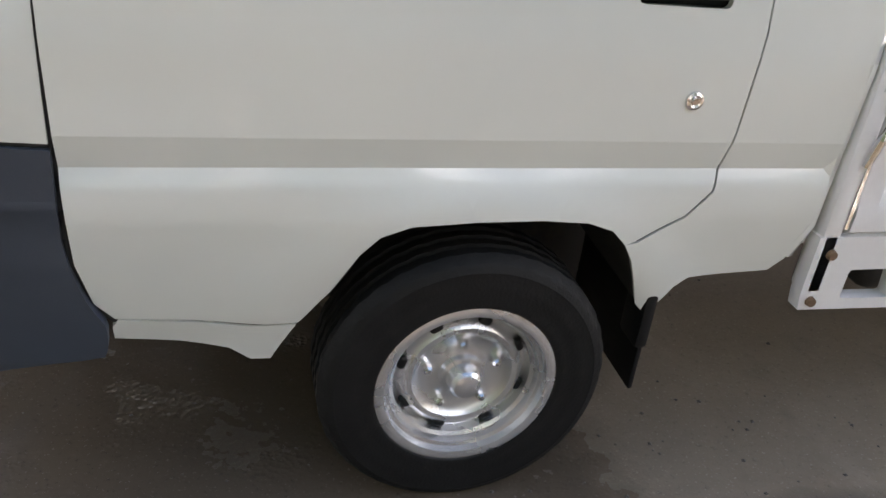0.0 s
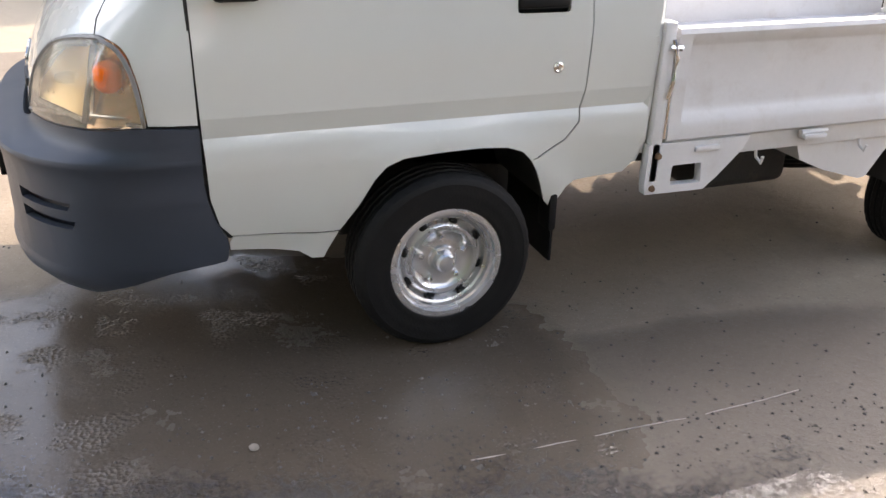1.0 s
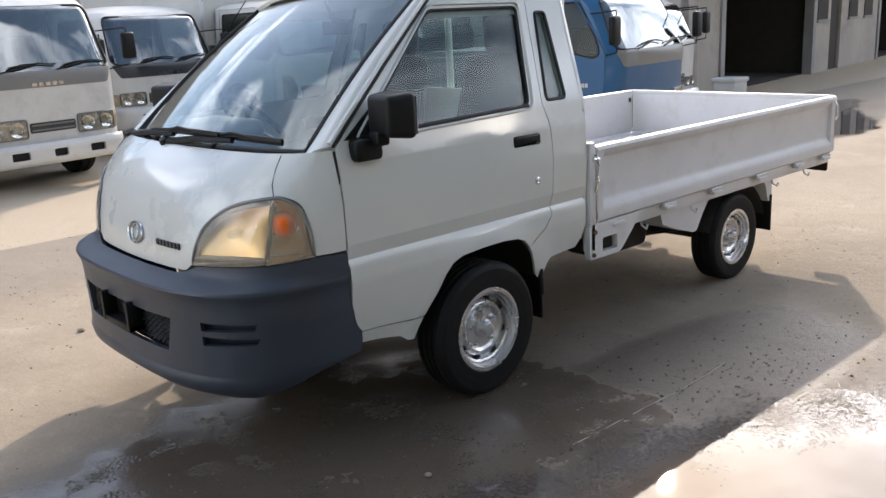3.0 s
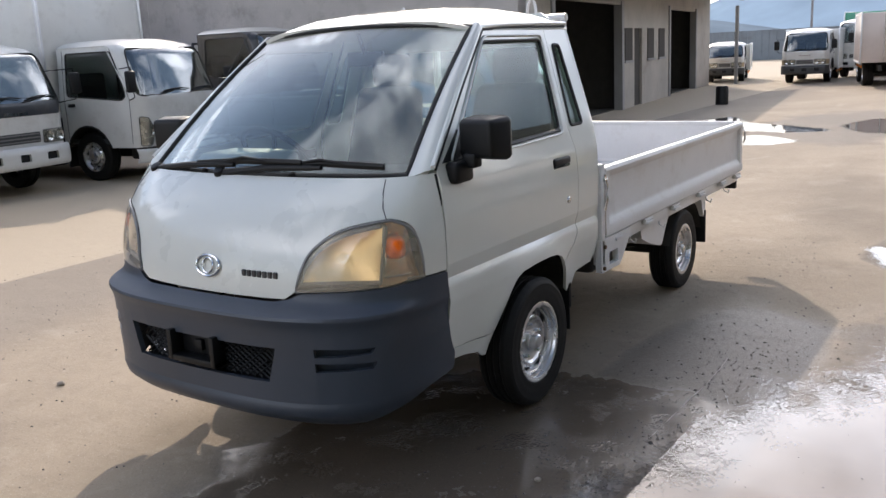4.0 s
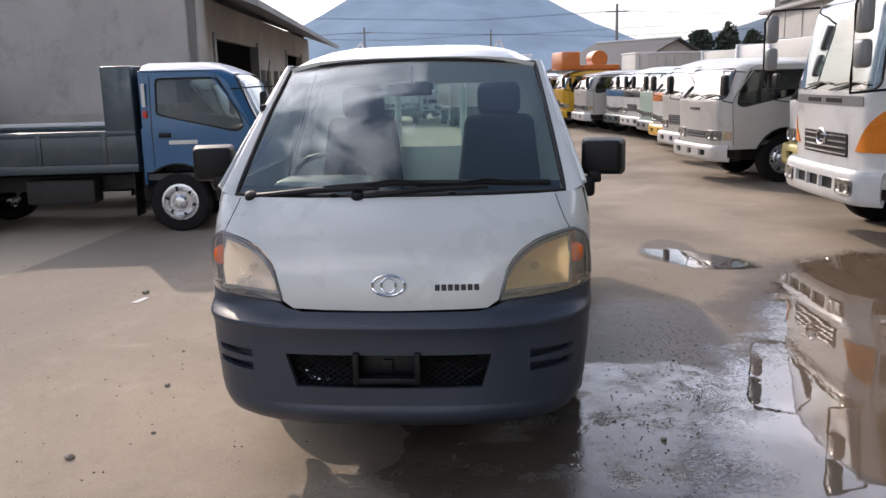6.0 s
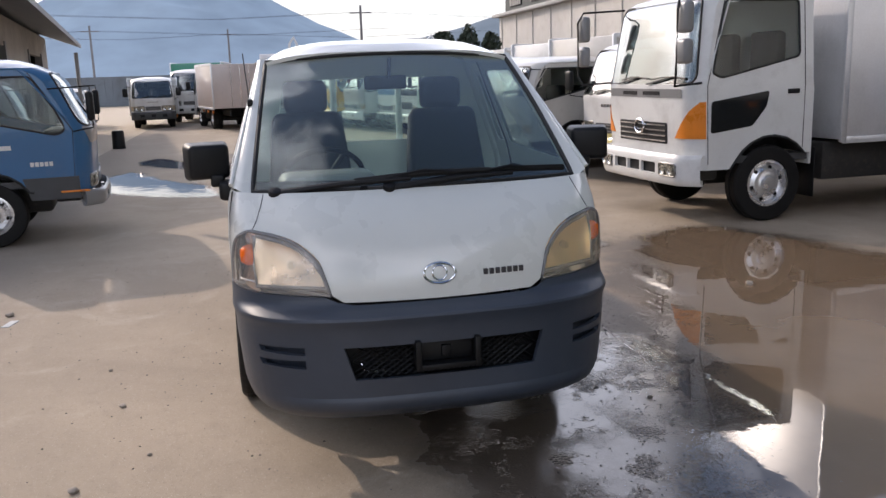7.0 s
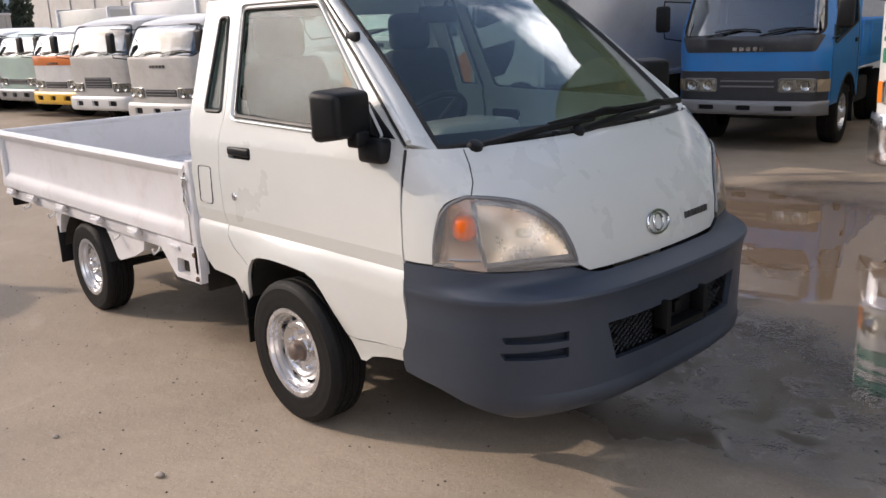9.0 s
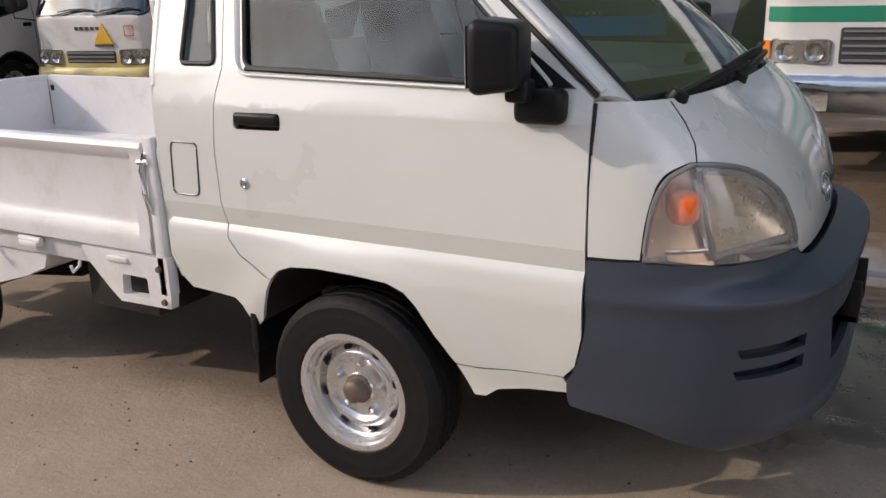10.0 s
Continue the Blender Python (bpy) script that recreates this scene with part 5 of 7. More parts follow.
def puddle(pts, seed, label, edge=0.40):
    """A sheet of water 4 mm above the ground that thins out towards a ragged shore."""
    shore, n = [], len(pts)
    for i in range(n):
        p0, p1, p2, p3 = (Vector(pts[(i + k) % n]) for k in (-1, 0, 1, 2))
        for k in range(8):
            t = k / 8
            shore.append(0.5 * ((2 * p1) + (p2 - p0) * t + (2 * p0 - 5 * p1 + 4 * p2 - p3) * t * t + (3 * p1 - p0 - 3 * p2 + p3) * t ** 3))
    a = np.array([(q.x, q.y) for q in shore])
    b = np.roll(a, -1, axis=0)
    step = 0.07
    xs, ys = (np.arange(a[:, k].min() - step, a[:, k].max() + 2 * step, step) for k in (0, 1))
    gx, gy = np.meshgrid(xs, ys, indexing="ij")
    p = np.stack((gx.ravel(), gy.ravel()), axis=1)[:, None, :]
    ab = (b - a)[None]
    u = np.clip(((p - a[None]) * ab).sum(2) / np.maximum((ab * ab).sum(2), 1e-9), 0, 1)
    dist = np.sqrt((((a[None] + ab * u[..., None]) - p) ** 2).sum(2)).min(1)
    rises = (a[None, :, 1] > p[..., 1]) != (b[None, :, 1] > p[..., 1])
    dy = np.where(np.abs(b[:, 1] - a[:, 1]) < 1e-9, 1e-9, b[:, 1] - a[:, 1])
    crosses = a[None, :, 0] + (p[..., 1] - a[None, :, 1]) / dy[None] * (b - a)[None, :, 0]
    inside = (rises & (p[..., 0] < crosses)).sum(1) % 2 == 1
    depth = np.where(inside, np.minimum(dist / edge, 1.0), 0.0)
    m = len(ys)
    verts, faces, wet, index = [], [], [], {}

    def vert(k):
        if k not in index:
            index[k] = len(verts)
            verts.append((float(p[k, 0, 0]), float(p[k, 0, 1]), 0.004))
            wet.append(float(depth[k]))
        return index[k]

    for i in range(len(xs) - 1):
        for j in range(m - 1):
            corners = (i * m + j, (i + 1) * m + j, (i + 1) * m + j + 1, i * m + j + 1)
            if max(depth[k] for k in corners) > 0:
                faces.append(tuple(vert(k) for k in corners))
    me = bpy.data.meshes.new("puddle")
    me.from_pydata(verts, [], faces)
    attr = me.attributes.new("water_depth", "FLOAT", "POINT")
    attr.data.foreach_set("value", wet)
    me.materials.append(WATER)
    ob = link_mesh("puddle", me, None)
    return tagged(ob, label, "puddle", kind="structure")


puddle([(-3.3, 2.75), (-2.4, 2.30), (-1.7, 1.95), (-1.0, 1.72), (-0.55, 1.46), (-0.1, 1.28), (0.4, 1.16), (0.8, 1.04), (1.2, 0.84), (1.6, 0.60), (2.2, 0.62), (2.8, 1.05), (3.2, 1.9), (3.35, 3.0), (2.7, 4.15), (1.2, 4.55), (-0.4, 4.9), (-1.6, 4.85), (-2.9, 4.45), (-3.75, 4.1), (-3.75, 3.25)], 3, "shallow muddy puddle that mirrors the trucks", 0.75)
puddle([(-15.4, -2.6), (-14.2, -3.1), (-12.7, -2.3), (-12.0, -0.9), (-12.6, 0.0), (-13.4, -0.8), (-14.0, -1.7)], 5, "long shallow puddle on the yard")
puddle([(-15.0, 0.2), (-13.4, -0.3), (-12.0, 0.5), (-12.5, 1.2), (-14.3, 1.1)], 6, "far shallow puddle on the yard")
puddle([(-11.8, -1.2), (-10.9, -1.7), (-10.1, -0.9), (-10.9, -0.3)], 8, "small puddle on the yard", 0.25)
puddle([(-3.85, 1.65), (-3.3, 1.7), (-2.85, 2.05), (-2.8, 2.6), (-3.2, 2.65), (-3.7, 2.25)], 7, "small puddle on the yard", 0.22)
puddle([(-11.7, -3.3), (-10.0, -3.4), (-8.4, -2.1), (-8.1, -1.1), (-9.2, -1.0), (-10.7, -1.9), (-12.7, -2.8)], 9, "shallow puddle beside the workshop")

# loose grit on the yard, too many to count
GRIT = surface("grit", (0.095, 0.080, 0.066), 0.45, 0, 0.3, 30)
grit_nodes = GRIT.node_tree.nodes
grit_island, grit_tone, grit_mix = grit_nodes.new("ShaderNodeNewGeometry"), grit_nodes.new("ShaderNodeMapRange"), grit_nodes.new("ShaderNodeMix")
grit_tone.inputs["To Min"].default_value, grit_tone.inputs["To Max"].default_value = 0.45, 1.1
grit_mix.data_type, grit_mix.blend_type = "RGBA", "MULTIPLY"
grit_mix.inputs["Factor"].default_value = 1.0
grit_base = grit_nodes["Principled BSDF"].inputs["Base Color"]
GRIT.node_tree.links.new(grit_base.links[0].from_socket, grit_mix.inputs["A"])
GRIT.node_tree.links.new(grit_island.outputs["Random Per Island"], grit_tone.inputs["Value"])
GRIT.node_tree.links.new(grit_tone.outputs["Result"], grit_mix.inputs["B"])
GRIT.node_tree.links.new(grit_mix.outputs["Result"], grit_base)
bm = bmesh.new()
rnd = random.Random(11)
verts, faces = [], []
for k in range(2700):
    if k < 350:
        x, y = rnd.gauss(-0.4, 1.0), rnd.gauss(1.55, 0.35)
        r = rnd.uniform(0.003, 0.008)
    elif k < 800:
        # wet gravel between the truck and the puddle
        x = rnd.uniform(-1.2, 1.9)
        y = 1.36 - 0.36 * max(x, 0.0) - 0.25 * min(x, 0.0) + rnd.gauss(0.0, 0.20)
        r = rnd.uniform(0.0025, 0.0075) if rnd.random() < 0.97 else rnd.uniform(0.008, 0.013)
    else:
        x, y = rnd.uniform(-4, 4), rnd.uniform(-4.5, 5.0)
        r = rnd.uniform(0.003, 0.008) if rnd.random() < 0.995 else rnd.uniform(0.009, 0.014)
    i = len(verts)
    a = rnd.uniform(0, 6)
    for t in range(4):
        verts.append((x + r * math.cos(a + t * 1.57) * rnd.uniform(0.7, 1.3), y + r * math.sin(a + t * 1.57), 0.001))
    verts.append((x, y, r * 0.9))
    faces += [(i, i + 1, i + 4), (i + 1, i + 2, i + 4), (i + 2, i + 3, i + 4), (i + 3, i, i + 4)]
bm.free()
me = bpy.data.meshes.new("gravel")
me.from_pydata(verts, [], faces)
me.materials.append(GRIT)
tagged(link_mesh("gravel", me, None), "loose grit scattered over the yard", "gravel", kind="stuff")
PEBBLE = surface("pebble", (0.34, 0.29, 0.24), 0.85, 0, 0.3, 30)
# single larger pebbles and leaves of litter
for x, y, r in ((0.946, -1.516, 0.022), (0.007, -1.442, 0.018), (0.659, -1.247, 0.012), (-0.615, -1.587, 0.012), (-2.135, -2.49, 0.03), (0.68, 1.17, 0.014), (-1.2, 2.9, 0.03)):
    bm = bmesh.new()
    bmesh.ops.create_icosphere(bm, subdivisions=2, radius=r)
    for v in bm.verts:
        v.co *= 1 + 0.3 * noise.noise(v.co * 60 + Vector((x, y, 0)))
        v.co.z *= 0.6
        v.co += Vector((x, y, r * 0.45))
    tagged(part("pebble", bm, PEBBLE), "small pale pebble lying on the yard", "stone", "pebbles on the yard")

# workshop building: end wall towards the parked trucks, long wall with bays along the yard
WALL = surface("sheet_wall", (0.46, 0.43, 0.405), 0.8, 0, 0.12, 1.2, 0.1, 40, 0, (0.16, 0.14, 0.12), 0.5)
WALL_LIGHT = surface("painted_wall", (0.42, 0.39, 0.35), 0.85, 0, 0.15, 1.0, 0.1, 40, 0, (0.20, 0.17, 0.14), 0.5)
# near-black stands in for the unlit inside, also at door and windows
UNLIT_INSIDE = surface("workshop_unlit_inside", (0.06, 0.055, 0.05), 0.9, 0, 0.2)
SHED_ROOF = surface("dark_roof_sheet", (0.11, 0.105, 0.10), 0.7, 0.1, 0.15, 2, 0.1, 50)
ROOFING = surface("roof_sheet", (0.30, 0.30, 0.30), 0.6, 0.3, 0.15, 2, 0.1, 50)
C0 = Vector((-11.0, -5.15, 0))
U = Vector((-0.9925, -0.122, 0)).normalized()
G = Vector((0.122, -0.9925, 0)).normalized()
LONG, EAVE = 18.2, 3.05


def along(d, z, out=0.0):
    nrm = Vector((U.y, -U.x, 0))
    nrm = nrm if nrm.y > 0 else -nrm
    return C0 + U * d + nrm * out + Vector((0, 0, z))


def end_at(d, z, out=0.0):
    nrm = Vector((-G.y, G.x, 0))
    nrm = nrm if nrm.x > 0 else -nrm
    return C0 + G * d + nrm * out + Vector((0, 0, z))


def slab(bm, fn, d0, d1, z0, z1, out0, out1):
    pts = [fn(d, z, o) for d in (d0, d1) for z in (z0, z1) for o in (out0, out1)]
    v = [bm.verts.new(p) for p in pts]
    for q in ((0, 1, 3, 2), (4, 6, 7, 5), (0, 4, 5, 1), (2, 3, 7, 6), (0, 2, 6, 4), (1, 5, 7, 3)):
        bm.faces.new([v[i] for i in q])
    return bm


shop = thing("workshop_building", "grey sheet-clad workshop with open bays and an overhanging roof", "building")
bm = bmesh.new()
v = [end_at(0, 0), end_at(18, 0), end_at(18, 3.5), end_at(9.4, 3.5), end_at(4.7, 5.1), end_at(0, 3.4)]
lo, hi = [bm.verts.new(p) for p in v], [bm.verts.new(p - Vector((0.18, 0.0, 0))) for p in v]
bm.faces.new(lo)
bm.faces.new(hi[::-1])
for i in range(6):
    bm.faces.new((lo[i], lo[(i + 1) % 6], hi[(i + 1) % 6], hi[i]))
end_wall = part("end_wall", bm, WALL, shop, "plain grey end wall")
bm = bmesh.new()
for i in range(20):
    d = 0.2 + i * 0.9
    top = 3.35 + (1.7 * min(d, 9.4 - d) / 4.7 if d < 9.4 else 0.1)
    slab(bm, end_at, d - 0.015, d + 0.015, 1.2, top, 0.0, 0.004)
part("wall_rib", bm, WALL, end_wall)
bm = bmesh.new()
slab(bm, end_at, 0.02, 17.9, 0, 1.2, 0.0, 0.06)
part("plinth", bm, WALL_LIGHT, end_wall)
BAYS = [(1.4, 6.4, 2.55), (11.6, 15.6, 2.55)]
DOORS = [(7.6, 8.4, 2.0)]
cuts = sorted([(a, b, h) for a, b, h in BAYS + DOORS])
d, pieces = 0.0, []
for a, b, h in cuts:
    pieces += [(d, a, 0, EAVE + 0.2), (a, b, h, EAVE + 0.2)]
    d = b
pieces.append((d, LONG, 0, EAVE + 0.2))
long_wall = None
for d0, d1, z0, z1 in pieces:
    bm = bmesh.new()
    slab(bm, along, d0, d1, z0, z1, -0.15, 0.0)
    ob = part("wall_panel" if z0 == 0 else "lintel", bm, WALL_LIGHT, shop, "pale stained wall panel")
    long_wall = long_wall or ob
for a, b, h in BAYS:
    for d in (a, b):
        bm = bmesh.new()
        slab(bm, along, d - 0.09, d + 0.09, 0, h + 0.1, -0.17, 0.04)
        part("bay_post", bm, ROOFING, long_wall)
    # dark back of the bay with one small window to the daylight
    w0, w1 = a + 0.34 * (b - a), a + 0.66 * (b - a)
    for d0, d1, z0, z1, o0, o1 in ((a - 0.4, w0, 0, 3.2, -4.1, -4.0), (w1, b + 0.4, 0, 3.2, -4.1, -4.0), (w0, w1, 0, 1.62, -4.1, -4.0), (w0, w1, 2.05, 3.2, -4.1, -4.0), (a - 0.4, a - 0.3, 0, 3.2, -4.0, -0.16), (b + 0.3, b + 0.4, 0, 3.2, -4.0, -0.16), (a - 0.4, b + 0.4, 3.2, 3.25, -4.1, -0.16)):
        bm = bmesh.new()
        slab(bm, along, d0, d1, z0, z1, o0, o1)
        part("inner_wall", bm, UNLIT_INSIDE, long_wall)
bm = bmesh.new()
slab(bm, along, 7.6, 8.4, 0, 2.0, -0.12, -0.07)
part("side_door", bm, UNLIT_INSIDE, long_wall, "dark side door")
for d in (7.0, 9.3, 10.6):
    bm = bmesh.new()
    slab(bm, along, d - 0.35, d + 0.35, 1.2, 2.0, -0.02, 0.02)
    w = part("shop_window", bm, UNLIT_INSIDE, long_wall)
    bm = bmesh.new()
    slab(bm, along, d - 0.40, d + 0.40, 1.14, 1.20, -0.02, 0.05)
    part("sill_board", bm, ROOFING, w)
bm = bmesh.new()
tube(bm, [along(0.0, 0.0, 0.10), along(0.0, 3.2, 0.10)], 0.09, 10)
part("rain_pipe", bm, WALL_LIGHT, shop, "pale rain pipe at the corner")
bm = bmesh.new()
a, b, c, d = along(-0.1, EAVE - 0.05, 1.15), along(LONG + 0.1, EAVE - 0.15, 1.15), along(LONG + 0.1, 5.12, -4.7), along(-0.15, 5.20, -4.7)
vs = [bm.verts.new(p + Vector((0, 0, dz))) for dz in (0, 0.12) for p in (a, b, c, d)]
for q in ((0, 1, 2, 3), (7, 6, 5, 4), (0, 4, 5, 1), (1, 5, 6, 2), (2, 6, 7, 3), (3, 7, 4, 0)):
    bm.faces.new([vs[i] for i in q])
part("roof", bm, ROOFING, shop, "overhanging sheet roof")
bm = bmesh.new()
a, b, c, d = along(-0.15, 5.20, -4.7), along(LONG + 0.1, 5.12, -4.7), along(LONG + 0.1, 3.5, -9.6), along(-0.15, 3.55, -9.6)
vs = [bm.verts.new(p + Vector((0, 0, dz))) for dz in (0, 0.12) for p in (a, b, c, d)]
for q in ((0, 1, 2, 3), (7, 6, 5, 4), (0, 4, 5, 1), (1, 5, 6, 2), (2, 6, 7, 3), (3, 7, 4, 0)):
    bm.faces.new([vs[i] for i in q])
part("rear_roof", bm, ROOFING, shop, "rear slope of the sheet roof")
bm = bmesh.new()
slab(bm, along, 0.2, LONG, 0, 3.5, -9.3, -9.15)
slab(bm, along, LONG - 0.15, LONG, 0, 3.6, -9.15, -0.15)
part("rear_wall", bm, WALL_LIGHT, shop)
bm = bmesh.new()
tube(bm, [along(LONG, 0.0, 0.95), along(LONG, EAVE - 0.3, 0.95)], 0.07, 8)
part("eave_post", bm, ROOFING, shop)
bm = bmesh.new()
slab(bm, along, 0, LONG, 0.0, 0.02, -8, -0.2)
part("shop_floor", bm, UNLIT_INSIDE, shop)
# the closed end of the yard behind the first trucks
bm = bmesh.new()
box(bm, (1.75, -12.6, 0), (12.0, -12.3, 6.0))
box(bm, (1.66, -12.64, 0), (1.95, -12.24, 6.02), 0.02)
# rear stretch drawn out and raised, unseen, to darken the side window's reflection
box(bm, (-10.0, -15.3, 0), (1.70, -15.1, 5.0))
for k in range(6):
    box(bm, (3.4 + k * 1.7, -12.31, 0.3), (3.43 + k * 1.7, -12.285, 5.9))
box(bm, (1.96, -12.3, 0), (12.0, -12.2, 0.28), 0.02)
yard_wall = part("wall_south", bm, WALL_LIGHT)
tagged(yard_wall, "stained beige concrete wall that closes the yard", "wall", kind="structure")
# dark sheet fence across the far end, one added behind the parked row
# blue-grey lifted to take in the haze over the far end
FENCE = surface("fence_sheet", (0.20, 0.23, 0.26), 0.7, 0.2, 0.2, 0.6, 0.1, 20, 0, (0.08, 0.07, 0.06), 0.4)
bm = bmesh.new()
box(bm, (-62.2, -60, 0), (-62.0, 45, 2.1))
for i in range(210):
    box(bm, (-62.0, -60 + i * 0.5, 0.05), (-61.95, -59.78 + i * 0.5, 2.1))
tagged(part("wall_west", bm, FENCE), "dark grey sheet fence across the far end of the yard", "fence", kind="structure")
# unseen wall, added to darken the gap and reflections behind the trucks
bm = bmesh.new()
box(bm, (-7.5, 14.0, 0), (14, 14.2, 6.0))
tagged(part("wall_north_added", bm, FENCE), "added sheet wall that darkens the gap behind the parked row", "wall", kind="structure")

# pale hall behind the far row of trucks, with a dark upper storey
office = thing("storage_hall", "pale hall with a dark green glazed upper storey behind the trucks", "building")
HALL_DARK = surface("dark_green_cladding", (0.035, 0.045, 0.045), 0.6, 0, 0.2, 2, 0.1, 40)
bm = bmesh.new()
box(bm, (-50, 15.5, 0), (-8, 26, 5.0))
HALL_PALE = surface("pale_cladding", (0.50, 0.48, 0.45), 0.7, 0, 0.10, 0.8, 0.1, 30, 0, (0.28, 0.24, 0.20), 0.4)
block_wall = part("wall", bm, HALL_PALE, office, "pale stained wall")
for i in range(14):
    bm = bmesh.new()
    box(bm, (-49.5 + i * 3.0, 15.44, 0.0), (-49.38 + i * 3.0, 15.52, 4.95), 0.01)
    part("pilaster", bm, HALL_PALE, block_wall)
bm = bmesh.new()
box(bm, (-50, 15.9, 5.0), (-8, 26, 8.6))
upper = part("upper_storey", bm, HALL_DARK, office, "dark green upper storey")
for i in range(10):
    bm = bmesh.new()
    box(bm, (-48.8 + i * 4.0, 15.84, 5.5), (-46.6 + i * 4.0, 15.92, 6.6), 0.02)
    wdw = part("window", bm, BLACK, upper)
    for k in range(6):
        bm = bmesh.new()
        box(bm, (-48.7 + i * 4.0 + 0.36 * k, 15.80, 5.55), (-48.52 + i * 4.0 + 0.36 * k, 15.84, 5.95), 0.005)
        part("louvre", bm, HALL_PALE, wdw)
bm = bmesh.new()
box(bm, (-50.3, 15.1, 4.95), (-7.7, 15.9, 5.15), 0.03)
part("canopy", bm, ROOFING, office)

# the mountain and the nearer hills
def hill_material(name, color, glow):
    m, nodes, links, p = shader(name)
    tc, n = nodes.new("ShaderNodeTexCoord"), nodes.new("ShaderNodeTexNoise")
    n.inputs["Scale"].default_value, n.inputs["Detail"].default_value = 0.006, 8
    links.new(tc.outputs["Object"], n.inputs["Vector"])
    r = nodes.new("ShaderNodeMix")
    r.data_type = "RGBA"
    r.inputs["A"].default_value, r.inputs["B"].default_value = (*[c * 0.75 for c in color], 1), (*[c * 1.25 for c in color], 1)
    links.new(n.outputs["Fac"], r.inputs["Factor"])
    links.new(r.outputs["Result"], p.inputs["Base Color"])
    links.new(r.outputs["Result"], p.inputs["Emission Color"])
    # faint emission lifts the far slopes the way haze would
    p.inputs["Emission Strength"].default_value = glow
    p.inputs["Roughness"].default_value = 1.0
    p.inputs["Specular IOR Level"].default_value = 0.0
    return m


def hill(name, label, bearing, dist, half_deg, height, steep, seed, mat, crater=0.0):
    """A heap of noise-cut slopes at a bearing (degrees from x) and distance."""
    c = Vector((math.cos(radians(bearing)), math.sin(radians(bearing)), 0)) * dist
    R = dist * math.tan(radians(half_deg))
    bm = bmesh.new()
    nr, na = 26, 64
    rows = []
    for i in range(nr + 1):
        t = i / nr
        row = []
        for k in range(na):
            a = 2 * math.pi * k / na
            h = height * max(0.0, (1 - t)) ** steep
            if crater:
                h = min(h, height * (crater + 0.02 * math.sin(3 * a)))
            h *= 1 + 0.10 * noise.noise(Vector((math.cos(a) * 3, math.sin(a) * 3, t * 4 + seed))) * min(1, 3 * t)
            h += 0.03 * height * noise.noise(Vector((math.cos(a) * t * 14, math.sin(a) * t * 14, seed))) * (1 - t)
            row.append(bm.verts.new((c.x + R * t * math.cos(a), c.y + R * t * math.sin(a), h - 3)))
        rows.append(row)
    for p, q in zip(rows, rows[1:]):
        for k in range(na):
            bm.faces.new((p[k], p[(k + 1) % na], q[(k + 1) % na], q[k]))
    bmesh.ops.remove_doubles(bm, verts=bm.verts[:], dist=0.01)
    return tagged(part(name, bm, mat, None, "", 60), label, "mountain", kind="structure")


# blue haze in front of the slopes is put into their colour and glow
FAR_HAZE_BLUE = hill_material("far_slopes_haze", (0.185, 0.25, 0.32), 0.45)
NEAR_HAZE_BLUE = hill_material("near_slopes_haze", (0.13, 0.165, 0.20), 0.40)
hill("backdrop_mountain", "blue hazy volcanic mountain on the horizon", 184.6, 4000, 17.5, 560, 1.18, 2.0, FAR_HAZE_BLUE, 0.80)
hill("backdrop_hill", "wooded hill on the horizon", 158.0, 1500, 24.0, 137, 1.6, 6.0, NEAR_HAZE_BLUE)
hill("backdrop_hill", "low wooded hill on the horizon", 205.0, 2600, 14.0, 120, 0.9, 8.0, NEAR_HAZE_BLUE)

WOODED = hill_material("wooded_slope", (0.050, 0.066, 0.042), 0.0)
hill("backdrop_slope", "dark wooded slope behind the parked row", 97.0, 75, 39.0, 50, 0.8, 4.0, WOODED)
hill("backdrop_slope", "steep dark wooded bank beyond the corner of the yard", 60.0, 44, 38.0, 42, 0.45, 9.0, WOODED)

# trees on the ridge behind the far row
BARK = surface("bark", (0.09, 0.07, 0.055), 0.9, 0, 0.3, 8, 0.4, 40)
# leaf colour is paler than real foliage, with distance haze mixed in
LEAVES = surface("dark_leaves", (0.052, 0.070, 0.048), 0.8, 0, 0.4, 3)


